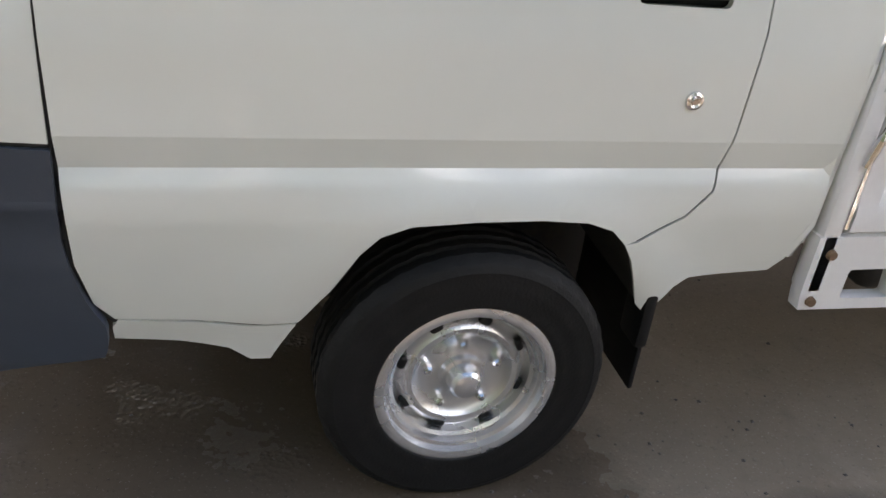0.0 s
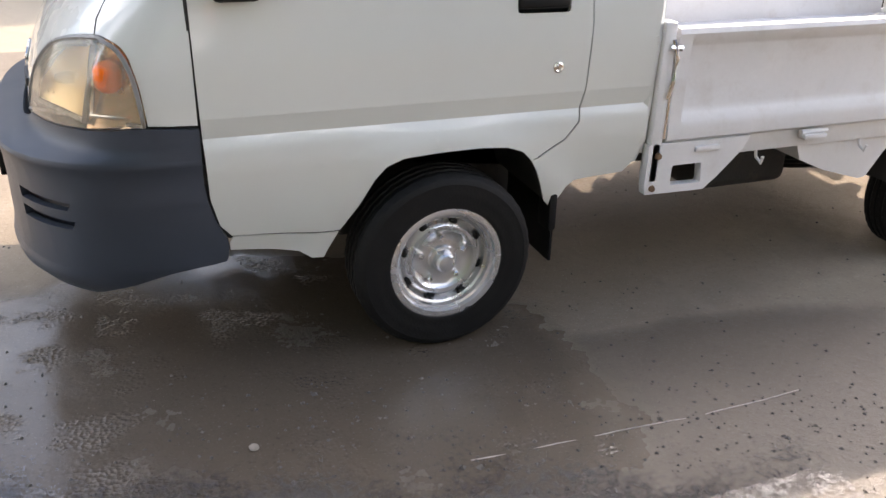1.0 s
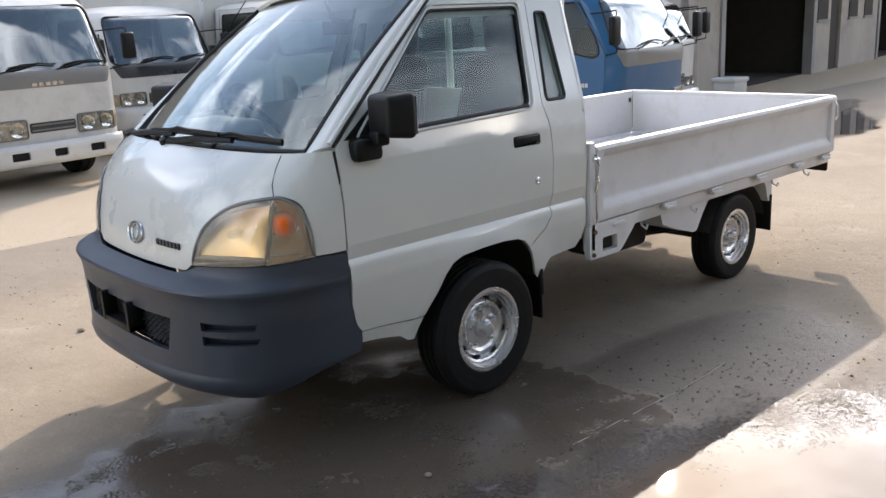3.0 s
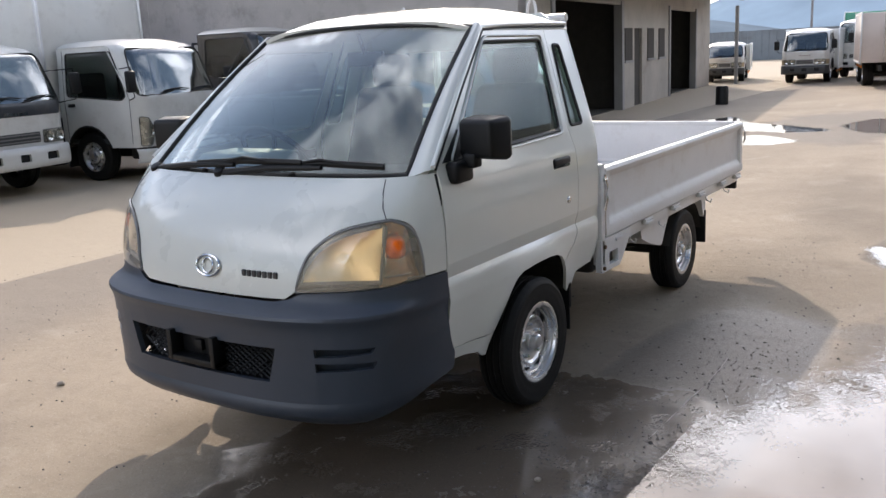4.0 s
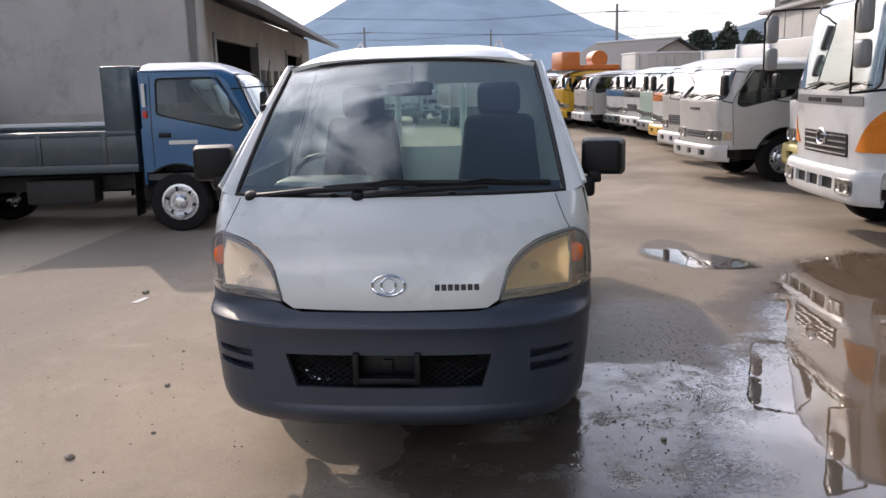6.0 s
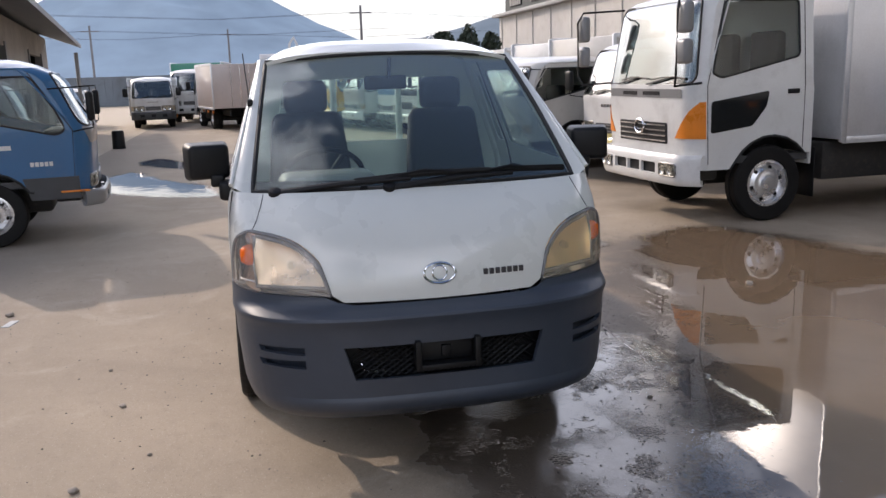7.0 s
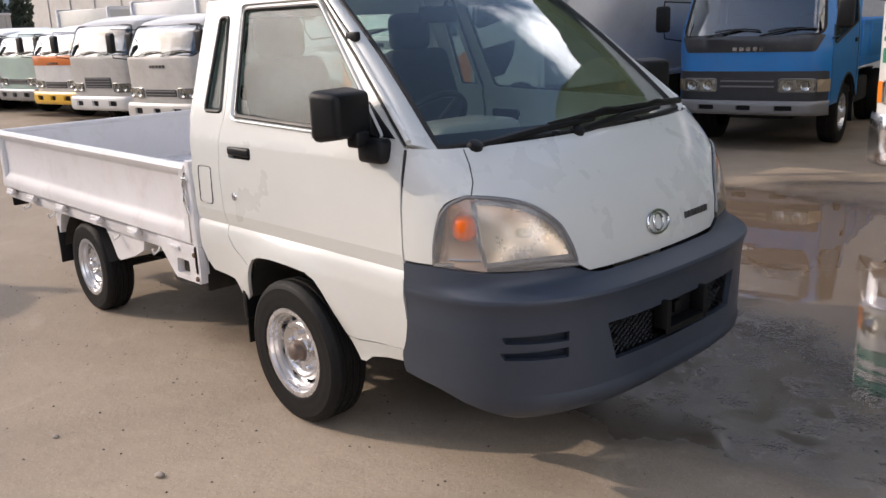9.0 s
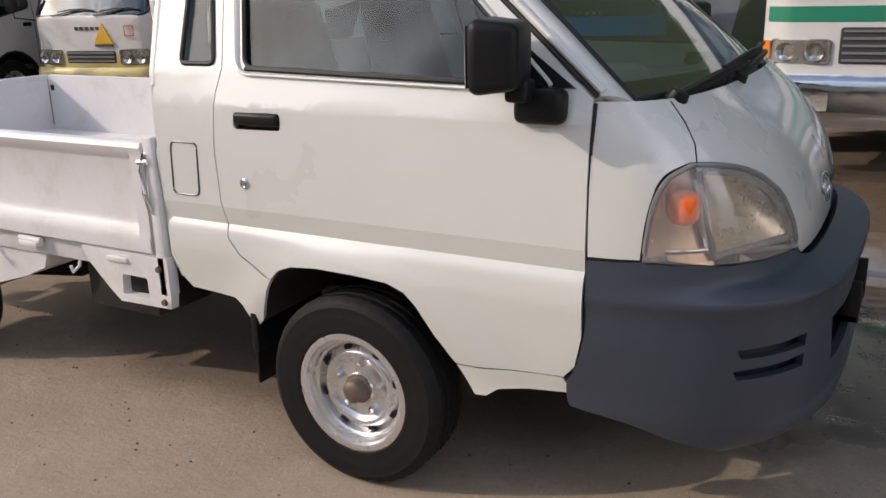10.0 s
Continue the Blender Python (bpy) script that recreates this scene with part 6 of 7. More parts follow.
def tree(x, y, base_z, h, spread, seed):
    """A tapered trunk with limbs and a ragged crown of small leaf clumps."""
    rnd = random.Random(seed)
    T = thing("tree", "dark leafy tree on the ridge beyond the yard", "tree", "trees beyond the yard", at=pose(x, y, base_z))
    bm = bmesh.new()
    tube(bm, [(0, 0, 0), (0.05, 0.03, h * 0.4), (0.0, 0.08, h * 0.85)], [0.13, 0.09, 0.03], 8)
    for k in range(7):
        a, z = rnd.uniform(0, 6.28), h * rnd.uniform(0.3, 0.7)
        tube(bm, [(0.03, 0.03, z), (spread * 0.6 * math.cos(a), spread * 0.6 * math.sin(a), z + h * 0.2)], [0.05, 0.015], 6)
    part("trunk", bm, BARK, T)
    verts, faces = [], []
    for k in range(1500):
        a, u, w = rnd.uniform(0, 6.28), rnd.random() ** 0.5, rnd.uniform(-1, 1)
        lump = 0.75 + 0.35 * math.sin(3 * a + seed) * math.cos(2.5 * w + seed)
        r = spread * u * lump * math.sqrt(max(0.0, 1 - w * w))
        c = Vector((r * math.cos(a), r * math.sin(a), h * (0.66 + 0.34 * w * lump)))
        n = Vector((rnd.uniform(-1, 1), rnd.uniform(-1, 1), rnd.uniform(-0.2, 1))).normalized()
        t = n.orthogonal().normalized() * rnd.uniform(0.08, 0.18)
        b = n.cross(t).normalized() * rnd.uniform(0.06, 0.14)
        i = len(verts)
        verts += [tuple(c - t), tuple(c + b), tuple(c + t), tuple(c - b)]
        faces.append((i, i + 1, i + 2, i + 3))
    me = bpy.data.meshes.new("crown")
    me.from_pydata(verts, [], faces)
    me.materials.append(LEAVES)
    link_mesh("crown", me, None, T)


for k, (x, y, h, w) in enumerate(((-44.9, 9.2, 3.2, 0.9), (-44.5, 10.5, 4.2, 0.8), (-44.1, 11.9, 4.3, 0.85), (-43.6, 13.0, 3.7, 0.8))):
    tree(x, y, 0.0, h, w, 20 + k)

# poles and wires
POLE = surface("pole_concrete", (0.20, 0.20, 0.21), 0.9, 0, 0.2)
for x, y, h in ((-51.9, 6.9, 6.0), (-71, -12.3, 6.2), (-80, -1.7, 6.2)):
    pole = thing("utility_pole", "dark utility pole with a cross arm and wires", "pole", "utility poles")
    bm = bmesh.new()
    tube(bm, [(x, y, 0), (x, y, h)], [0.11, 0.075], 10)
    part("shaft", bm, POLE, pole)
    bm = bmesh.new()
    box(bm, (x - 0.05, y - 0.7, h - 0.5), (x + 0.05, y + 0.7, h - 0.42))
    part("cross_arm", bm, POLE, pole)
    bm = bmesh.new()
    for o in (-0.6, 0.6):
        tube(bm, [(x, y + o, h - 0.42), (x - 2, y + o + 12, h - 0.9), (x - 4, y + o + 26, h - 0.4)], 0.007, 4)
        tube(bm, [(x, y + o, h - 0.42), (x + 1, y + o - 9, h - 0.8), (x + 2, y + o - 20, h - 0.4)], 0.007, 4)
    part("wire", bm, BLACK, pole)

# ---------------------------------------------------------------- the parked trucks
def paint(name, color, rough=0.35, dirt=0.15):
    return surface(name, color, rough, 0, 0.06, 2.0, 0.0, 60, 0.4, (0.20, 0.17, 0.14), dirt)


PAINTS = {
    "white": paint("truck_white", (0.64, 0.64, 0.62), 0.35, 0.25),
    "cream": paint("truck_cream", (0.52, 0.50, 0.46), 0.4, 0.3),
    "blue": paint("truck_blue", (0.013, 0.105, 0.24)),
    "sky": paint("truck_sky_blue", (0.012, 0.22, 0.58)),
    "teal": paint("truck_teal", (0.035, 0.058, 0.070), 0.45, 0.4),
    "silver": surface("box_aluminium", (0.72, 0.73, 0.75), 0.36, 0.6, 0.10, 1.5, 0.03, 40, 0, (0.30, 0.29, 0.28), 0.2),
    "black": paint("truck_black", (0.030, 0.032, 0.036)),
    "navy": paint("truck_navy", (0.030, 0.035, 0.045)),
    "green": paint("truck_green", (0.012, 0.22, 0.13)),
    "orange": paint("truck_orange", (0.62, 0.16, 0.02)),
    "yellow": paint("truck_yellow", (0.70, 0.40, 0.03)),
    "pale": paint("truck_pale_yellow", (0.62, 0.52, 0.20)),
    "mint": paint("truck_mint", (0.40, 0.52, 0.46)),
    "pink": paint("box_pinkish", (0.52, 0.44, 0.40)),
    "chrome": CHROME,
    "plastic": PLASTIC,
    "dark": surface("dark_trim", (0.045, 0.047, 0.050), 0.5, 0, 0.15),
    "grey": paint("truck_grey", (0.20, 0.20, 0.20)),
}
AMBER_BODY = surface("amber_body", (0.75, 0.22, 0.02), 0.3, 0, 0.1)
LAMP_BODY = surface("lamp_body", (0.55, 0.54, 0.50), 0.25, 0.6, 0.1)
BLACK_GLASS = surface("dark_glass", (0.012, 0.014, 0.015), 0.05, 0, 0.1)
CREAM_LENS = surface("cream_lens", (0.50, 0.40, 0.27), 0.25, 0.2, 0.1)
RED = surface("red_lens", (0.55, 0.03, 0.02), 0.3, 0, 0.1)


def simple_wheel(parent, R, width, centre, s, dual=False):
    m = Matrix.Translation(centre) @ Matrix.Diagonal((1, s, 1, 1))
    h, rim = width / 2, R * 0.58
    bm = bmesh.new()
    dish = 0.45 if not dual else -0.1
    lathe(bm, [(rim, h * 0.5), (rim + 0.012, h * 0.95), (rim - 0.012, h * 0.98), (rim - 0.03, h * 0.6), (rim * 0.80, h * dish), (rim * 0.62, h * (dish + 0.3)), (rim * 0.45, h * (dish + 0.3)), (rim * 0.34, h * (dish + 0.45)), (rim * 0.30, h * (dish + 0.85)), (0, h * (dish + 0.95))], 24, m)
    w = part("wheel", bm, STEEL, parent, "silver steel wheel with a black tyre")
    # black discs in place of the shaded vent openings
    for k in range(6):
        bm = bmesh.new()
        t = bmesh.new()
        lathe(t, [(0.0, h * (dish + 0.22)), (rim * 0.09, h * (dish + 0.22)), (rim * 0.09, h * dish - 0.02)], 10)
        absorb(bm, t, m @ pose(0, 0, 0, 0, 60 * k + 15, 0) @ Matrix.Translation((rim * 0.72, 0, 0)))
        part("vent_shade", bm, BLACK, w)
    bm = bmesh.new()
    lathe(bm, [(rim, -h * 0.9), (R * 0.85, -h * 1.05), (R * 0.95, -h), (R, -h * 0.75), (R, -h * 0.2), (R - 0.012, -h * 0.15), (R - 0.012, h * 0.15), (R, h * 0.2), (R, h * 0.75), (R * 0.95, h), (R * 0.85, h * 1.06), (rim + 0.02, h * 1.02), (rim, h * 0.8)], 32, m)
    part("tyre", bm, RUBBER, w)
    return w


def parked(name, label, at, heading, W=1.70, H=2.05, zf=0.52, zb=1.22, L=1.60, ahead=1.05, slope=0.42, color="white", lower=None, band=None, bumper="white", grille="dark", body=None, body_color="silver", body_len=3.2, body_h=0.45, floor=0.85, base=2.5, R=0.36, lamp_z=0.78, lamp_h=0.085, lamp_w=0.36, lamp_in=0.10, amber=False, stripes=(), group="trucks parked round the yard", category="truck", mirrors=True, badge=True, bump=None, grille_z=None, grille_h=0.07, grille_w=0.35, amber_z=None, headboard=0.0, low_window=False, loops=False, drop=0.08, rise=0.13, axle=0.0, gap=0.10, dark_face=0.0, tall_lamp=False, dark_skirt=0.0, crew=0.0, lip=True, top=None):
    """A cab-over truck. at: ground below the middle of the front axle; heading: degrees from x; ahead: front overhang; the rest in metres."""
    T = thing(name, label, category, group, at=pose(at[0], at[1], 0, 0, 0, heading))
    P = PAINTS[color]
    low_paint = PAINTS[lower] if lower else P
    xf, xb, hw = ahead, ahead - L - crew, W / 2
    zt = H - 0.10

    def fx(z):
        x = xf - 0.03 * max(0.0, zb - z) / (zb - zf) - max(0.0, z - zb) * slope
        return x - 0.15 * max(0.0, (z - zt + 0.16) / 0.16) ** 2

    def wy(z):
        return hw - max(0.0, z - zb) * 0.09

    def curl(y):
        r = abs(y) / hw
        return 0.05 * r * r + 0.15 * max(0.0, (r - 0.78) / 0.22) ** 2

    def front(y, z):
        return Vector((fx(z) - curl(y), y * wy(z) / hw, z))

    bends = [k * hw for k in (-0.97, -0.93, -0.88, -0.83, -0.78, -0.5, -0.25, 0, 0.25, 0.5, 0.78, 0.83, 0.88, 0.93, 0.97)]

    def sheet(name, pts, material, parent, off=0.005, thick=0.008, label="", holes=(), fn=None):
        """A curved piece of the face; pts: (y, z)."""
        fn = fn or front
        bm = bmesh.new()
        area = sum(a[0] * b[1] - b[0] * a[1] for a, b in zip(pts, pts[1:] + pts[:1]))
        panel(bm, pts if area > 0 else pts[::-1], lambda y, z: fn(y, z) + Vector((off, 0, 0)), bends, [zb], thick, holes)
        return part(name, bm, material, parent, label, 40)

    def rect(y0, y1, z0, z1, r=0.0):
        q = [(y0, z0), (y1, z0), (y1, z1), (y0, z1)]
        return rounded(q, r, 3) if r else q

    screen_hole = rounded([(-hw * 0.93, zb + 0.03), (hw * 0.93, zb + 0.03), (hw * 0.90, zt - 0.06), (-hw * 0.90, zt - 0.06)], 0.10, 4)
    bm = bmesh.new()
    panel(bm, [(-hw, zf), (hw, zf), (hw, zt), (-hw, zt)], front, bends, [zf + 0.05, zb, zt - 0.16, zt - 0.12, zt - 0.08, zt - 0.04], 0.03, [screen_hole])
    face = part("cab_front", bm, P, T, "", 40)
    bm = bmesh.new()
    panel(bm, screen_hole, lambda y, z: front(y, z) - Vector((0.010, 0, 0)), bends, [zt - 0.16, zt - 0.11], 0.004)
    g = part("windscreen", bm, TRUCK_SCREEN, face)
    g.visible_shadow = False
    sheet("screen_frit", rounded([(-hw * 0.92, zb + 0.035), (hw * 0.92, zb + 0.035), (hw * 0.92, zb + 0.10), (-hw * 0.92, zb + 0.10)], 0.03, 2), BLACK, face, -0.018, 0.003)
    bm = bmesh.new()
    tube(bm, [front(y, z) for y, z in screen_hole], 0.013, 6, True)
    part("windscreen_seal", bm, SEAL, face)
    if band:
        sheet("dark_band", rounded([(-hw * 0.84, zb - 0.15), (hw * 0.84, zb - 0.15), (hw * 0.94, zb + 0.03), (-hw * 0.94, zb + 0.03)], 0.03, 2), PAINTS[band], face)
    if dark_face:
        sheet("lower_face", rect(-hw * 0.985, hw * 0.985, zf + 0.005, dark_face, 0.02), PAINTS["dark"], face, 0.004)
    for z0, z1, c in stripes:
        sheet("stripe", rect(-hw * 0.97, hw * 0.97, z0, z1), PAINTS[c], face, 0.004, 0.006)

    # roof, with a gutter along each side
    def roof(u, v):
        return Vector((xb + (fx(zt) - curl(v * hw) - xb) * u, v * wy(zt), zt - 0.002 + (H - zt) * (1 - abs(v) ** 4) * (1 - max(0.0, (u - 0.62) / 0.38) ** 2)))

    bm = bmesh.new()
    panel(bm, [(0, -1), (1, -1), (1, 1), (0, 1)], roof, [0.1, 0.4, 0.62, 0.7, 0.78, 0.85, 0.91, 0.96], [b / hw for b in bends], 0.03)
    part("cab_roof", bm, PAINTS[top] if top else P, T, "", 40)
    # back wall, floor, dash and seats
    bm = bmesh.new()
    box(bm, (xb - 0.03, -hw + 0.02, zf), (xb, hw - 0.02, zb), 0.01)
    box(bm, (xb - 0.03, -wy(zt) + 0.01, zb), (xb, wy(zt) - 0.01, zt), 0.01)
    part("cab_back", bm, P, T)
    bm = bmesh.new()
    box(bm, (xb, -hw + 0.05, zf + 0.05), (xf - 0.25, hw - 0.05, zf + 0.12))
    box(bm, (xf - 0.55, -hw + 0.09, zf + 0.3), (xf - 0.24, hw - 0.09, zb - 0.02), 0.04)
    part("cab_floor", bm, PAINTS["dark"], T)
    for y in (-0.4, 0.4):
        bm = bmesh.new()
        box(bm, (xb + 0.15, y - 0.26, zf + 0.12), (xb + 0.65, y + 0.26, zf + 0.45), 0.05)
        box(bm, (xb + 0.08, y - 0.24, zf + 0.4), (xb + 0.22, y + 0.24, zt - 0.38), 0.05)
        part("seat", bm, FABRIC, T)
    # doors and sides
    zw = zt - 0.09
    ra = R + 0.10
    arch = [(axle + ra * math.cos(radians(a)), max(zf, R + ra * math.sin(radians(a)))) for a in (14, 30, 46, 62, 78, 94, 110, 126, 142, 156, 168)]
    arch = [(x, z) for x, z in arch if x > xb + 0.015]
    for s in (1, -1):
        def flank(x, z, s=s):
            return Vector((x, s * (wy(z) - 0.002), z))

        foot = arch[-1][1] if arch[-1][0] < xb + 0.1 else zf
        skin = [(fx(zf) - 0.19, zf)] + arch + [(xb, foot), (xb, zt), (fx(zt) - 0.19, zt), (fx(zt - 0.07) - 0.19, zt - 0.07), (fx(zt - 0.16) - 0.19, zt - 0.16), (fx(zb) - 0.19, zb)]
        back = xb + 0.16 + crew
        win = rounded([(fx(zb) - 0.36, zb - drop), (back, zb + rise), (back + 0.01, zw), (fx(zw) - 0.26, zw), (fx(zb + 0.16) - 0.25, zb + 0.16), (fx(zb) - 0.27, zb - drop + 0.05)], 0.05, 3)
        holes = [win]
        if crew:
            holes.append(rounded([(back - 0.12, zb + rise), (xb + 0.12, zb + rise), (xb + 0.16, zw), (back - 0.12, zw)], 0.04, 3))
        skin2, holes2 = (skin, holes) if s < 0 else (skin[::-1], [h[::-1] for h in holes])
        bm = bmesh.new()
        panel(bm, skin2, flank, [], [zb], -s * 0.03, holes2)
        side_ob = part("cab_side", bm, low_paint, T, "", 40)
        for h in holes2:
            bm = bmesh.new()
            panel(bm, h[::-1], lambda x, z, s=s: flank(x, z, s) - Vector((0, s * 0.01, 0)), [], [zb], -s * 0.004)
            g = part("side_pane", bm, DARK_GLASS, side_ob)
            g.visible_shadow = False
            bm = bmesh.new()
            tube(bm, [flank(x, z) for x, z in h], 0.011, 6, True)
            part("window_seal", bm, SEAL, side_ob)
        for seam in ([(fx(zt - 0.05) - 0.215, zt - 0.05), (fx(zb) - 0.205, zb), (fx(zf) - 0.205, zf + 0.06)], [(back - 0.06, zt - 0.05), (back - 0.06, zb), (back - 0.06, max(zf + 0.1, arch[-1][1] + 0.05))]):
            bm = bmesh.new()
            tube(bm, [flank(x, z) for x, z in seam], 0.005, 5)
            part("door_seam", bm, SEAL, side_ob)
        bm = bmesh.new()
        box(bm, (back + 0.01, s * (hw - 0.005), zb - 0.10), (back + 0.15, s * (hw + 0.018), zb - 0.05), 0.010)
        part("door_handle", bm, BLACK, side_ob)
        bm = bmesh.new()
        tube(bm, [(xb + 0.02, s * wy(zt), zt - 0.01), (fx(zt) - 0.20, s * wy(zt), zt - 0.01), (fx(zb + 0.12) - 0.20, s * wy(zb + 0.12), zb + 0.12)], 0.011, 6)
        part("gutter", bm, low_paint, side_ob)
        if lip:
            bm = bmesh.new()
            tube(bm, [(x, s * (hw - 0.004), z) for x, z in arch], 0.014, 6)
            part("arch_lip", bm, SEAL, side_ob)
        if dark_skirt:
            bm = bmesh.new()
            o = [(axle + ra * 0.9, zf - 0.08), (fx(zf) - 0.16, zf - 0.08), (fx(zf) - 0.16, dark_skirt), (axle + ra * 0.75, dark_skirt)]
            panel(bm, o if s < 0 else o[::-1], lambda x, z, s=s: flank(x, z, s) + Vector((0, s * 0.006, 0)), [], [], -s * 0.02)
            part("lower_skirt", bm, PAINTS["dark"], side_ob, "dark lower skirt")
        bm = bmesh.new()
        pts = [(axle + (x - axle) * 0.99, z) for x, z in arch]
        a, b = [bm.verts.new((x, s * (hw - 0.02), z)) for x, z in pts], [bm.verts.new((x, s * (hw - 0.50), z + 0.02)) for x, z in pts]
        for i in range(len(pts) - 1):
            bm.faces.new((a[i], a[i + 1], b[i + 1], b[i]))
        bm.faces.new(b)
        part("arch_liner", bm, CHASSIS, side_ob)
        bm = bmesh.new()
        box(bm, (axle - R - 0.16, s * (hw - 0.34), R * 0.55), (axle - R - 0.145, s * (hw - 0.03), R + 0.35), 0.004)
        part("mud_flap", bm, BLACK, side_ob)
        # lamps, with a dark rim and a clear lens
        y1, y0 = s * (hw - lamp_in), s * (hw - lamp_in - lamp_w)
        sunk = bump and bump[1] > lamp_z
        if tall_lamp:
            lampo = [(y0 * 1.12, lamp_z - lamp_h), (y1, lamp_z - lamp_h), (y1, lamp_z + lamp_h * 1.1), (y1 - s * 0.10, lamp_z + lamp_h), (y0, lamp_z + lamp_h * 0.1)]
        else:
            lampo = rect(y0, y1, lamp_z - lamp_h, lamp_z + lamp_h)
        lampo = rounded(lampo, 0.025, 2)
        place = (lambda y, z: Vector((xf + 0.078 - curl(y), y, z))) if sunk else front
        lamp = sheet("headlamp", lampo, LAMP_BODY, T, 0.008, 0.012, "clear headlamp", fn=place)
        bm = bmesh.new()
        tube(bm, [place(y, z) + Vector((0.010, 0, 0)) for y, z in lampo], 0.010, 6, True)
        part("lamp_rim", bm, PAINTS["grey"], lamp)
        mid = (y0 + y1) / 2
        for yc in ((y0 + mid) / 2, (y1 + mid) / 2):
            bm = bmesh.new()
            r = min(lamp_h * 0.8, lamp_w * 0.21)
            q = place(yc, lamp_z)
            lathe(bm, [(0.0, 0.0), (r * 0.6, 0.004), (r, 0.016)], 16, Matrix.Translation((q.x + 0.004, yc, lamp_z)) @ pose(0, 0, 0, 0, 0, -90))
            part("lamp_bowl", bm, CHROME, lamp)
        g = sheet("lens", lampo, CLEAR_LENS, lamp, 0.022, 0.003, fn=place)
        g.visible_shadow = False
        if amber is not None:
            a0, a1 = amber_z or (lamp_z - lamp_h, lamp_z + lamp_h * 0.9)
            if loops:
                # a corner lens that rises to a point towards the pillar
                lens = [(s * (hw - 0.31), a0), (s * hw, a0), (s * hw, a1), (s * (hw - 0.035), a1), (s * (hw - 0.12), a1 - 0.10)]
            else:
                lens = rect(s * (hw - lamp_in + 0.015), s * hw, a0, a1)
            sheet("indicator", lens, AMBER_BODY if amber else CREAM_LENS, T, 0.012, 0.03, "amber corner indicator" if amber else "cream corner lens")
        if low_window:
            low = rounded([(fx(1.0) - 0.24, 0.95), (fx(1.0) - 0.72, 1.01), (fx(1.0) - 0.88, 1.20), (fx(1.0) - 0.91, 1.36), (fx(1.0) - 0.24, 1.27)][::-1], 0.03, 3)
            bm = bmesh.new()
            panel(bm, low if s < 0 else low[::-1], lambda x, z, s=s: flank(x, z, s) + Vector((0, s * 0.006, 0)), [], [zb], -s * 0.008)
            part("lower_pane", bm, BLACK_GLASS, side_ob, "dark lower door window")
        if mirrors:
            bm = bmesh.new()
            mx, my, mz = fx(zb + 0.2) + 0.10, s * (hw + 0.15), zb + 0.24
            if loops:
                mx, mz = mx + 0.10, mz + 0.26
                tube(bm, [(fx(zb) - 0.14, s * (hw - 0.01), zb + 0.04), (mx + 0.04, my - s * 0.08, zb + 0.02), (mx + 0.07, my - s * 0.01, zb + 0.12), (mx + 0.07, my, mz + 0.25), (mx + 0.02, my - s * 0.05, mz + 0.36), (fx(zt - 0.1) - 0.10, s * (hw - 0.10), zt - 0.06)], 0.013, 6)
                arm = part("mirror_arm", bm, BLACK, T)
                for dz, hh in ((0.17, 0.15), (-0.15, 0.12)):
                    bm = bmesh.new()
                    box(bm, (mx - 0.06, my - 0.10, mz + dz - hh), (mx + 0.045, my + 0.10, mz + dz + hh), 0.04, 3)
                    part("mirror", bm, PAINTS["grey"], arm)
            else:
                tube(bm, [(fx(zb) - 0.20, s * (hw - 0.01), zb - 0.02), (mx, my - s * 0.03, zb + 0.02), (mx + 0.01, my, mz), (mx, my - s * 0.02, mz + 0.20), (fx(zb + 0.42) - 0.20, s * (hw - 0.03), zb + 0.42)], 0.009, 6)
                arm = part("mirror_arm", bm, BLACK, T)
                bm = bmesh.new()
                box(bm, (mx - 0.045, my - 0.085, mz - 0.15), (mx + 0.03, my + 0.085, mz + 0.15), 0.035, 3)
                part("mirror", bm, BLACK, arm)
        simple_wheel(T, R, 0.20, (axle, s * (hw - 0.14), R), s)
        simple_wheel(T, R, 0.30, (-base, s * (hw - 0.20), R), s, True)
    # grille
    gz = grille_z or lamp_z
    gw = min(hw - lamp_in - lamp_w - 0.03, grille_w) if not loops else 0.52
    gpts = [(-gw, gz - grille_h), (gw, gz - grille_h), (gw, gz + grille_h), (-gw, gz + grille_h)]
    gr = sheet("grille", rounded(gpts, 0.02, 2), PAINTS["dark"] if grille == "dark" else BLACK, T, 0.006, 0.012)
    rows = max(2, int(grille_h * 2 / 0.045))
    for k in range(rows):
        z = gz - grille_h + 2 * grille_h * (k + 0.5) / rows
        sheet("grille_bar", rect(-gw + 0.02, gw - 0.02, z - 0.008, z + 0.008), PAINTS["grey"] if grille == "dark" else PAINTS[grille], gr, 0.018, 0.014)
    if loops:
        bm = bmesh.new()
        q = front(0, gz + 0.05)
        tube(bm, [(q.x + 0.03, 0.10 * math.cos(t), gz + 0.06 + 0.075 * math.sin(t)) for t in (2 * math.pi * k / 20 for k in range(20))], 0.013, 6, True)
        part("badge_ring", bm, CHROME, gr, "chrome badge ring")
        cowl = sheet("cowl_panel", rect(-hw + 0.20, hw - 0.20, zb - 0.11, zb - 0.02, 0.02), PAINTS["grey"], face, 0.006, 0.01, "grey louvred cowl panel")
        for y in (-0.42, 0.05):
            sheet("cowl_slot", rect(y, y + 0.34, zb - 0.085, zb - 0.045), BLACK, cowl, 0.010, 0.006)
    if badge:
        for k in range(5):
            y = -0.17 + 0.075 * k
            sheet("badge_bar", rect(y, y + 0.05, zb - 0.135, zb - 0.095), CHROME, face, 0.010, 0.008)
    # bumper with real openings, dark behind them
    z0, z1 = bump or (max(0.30, lamp_z - 0.40), lamp_z - lamp_h - 0.03)
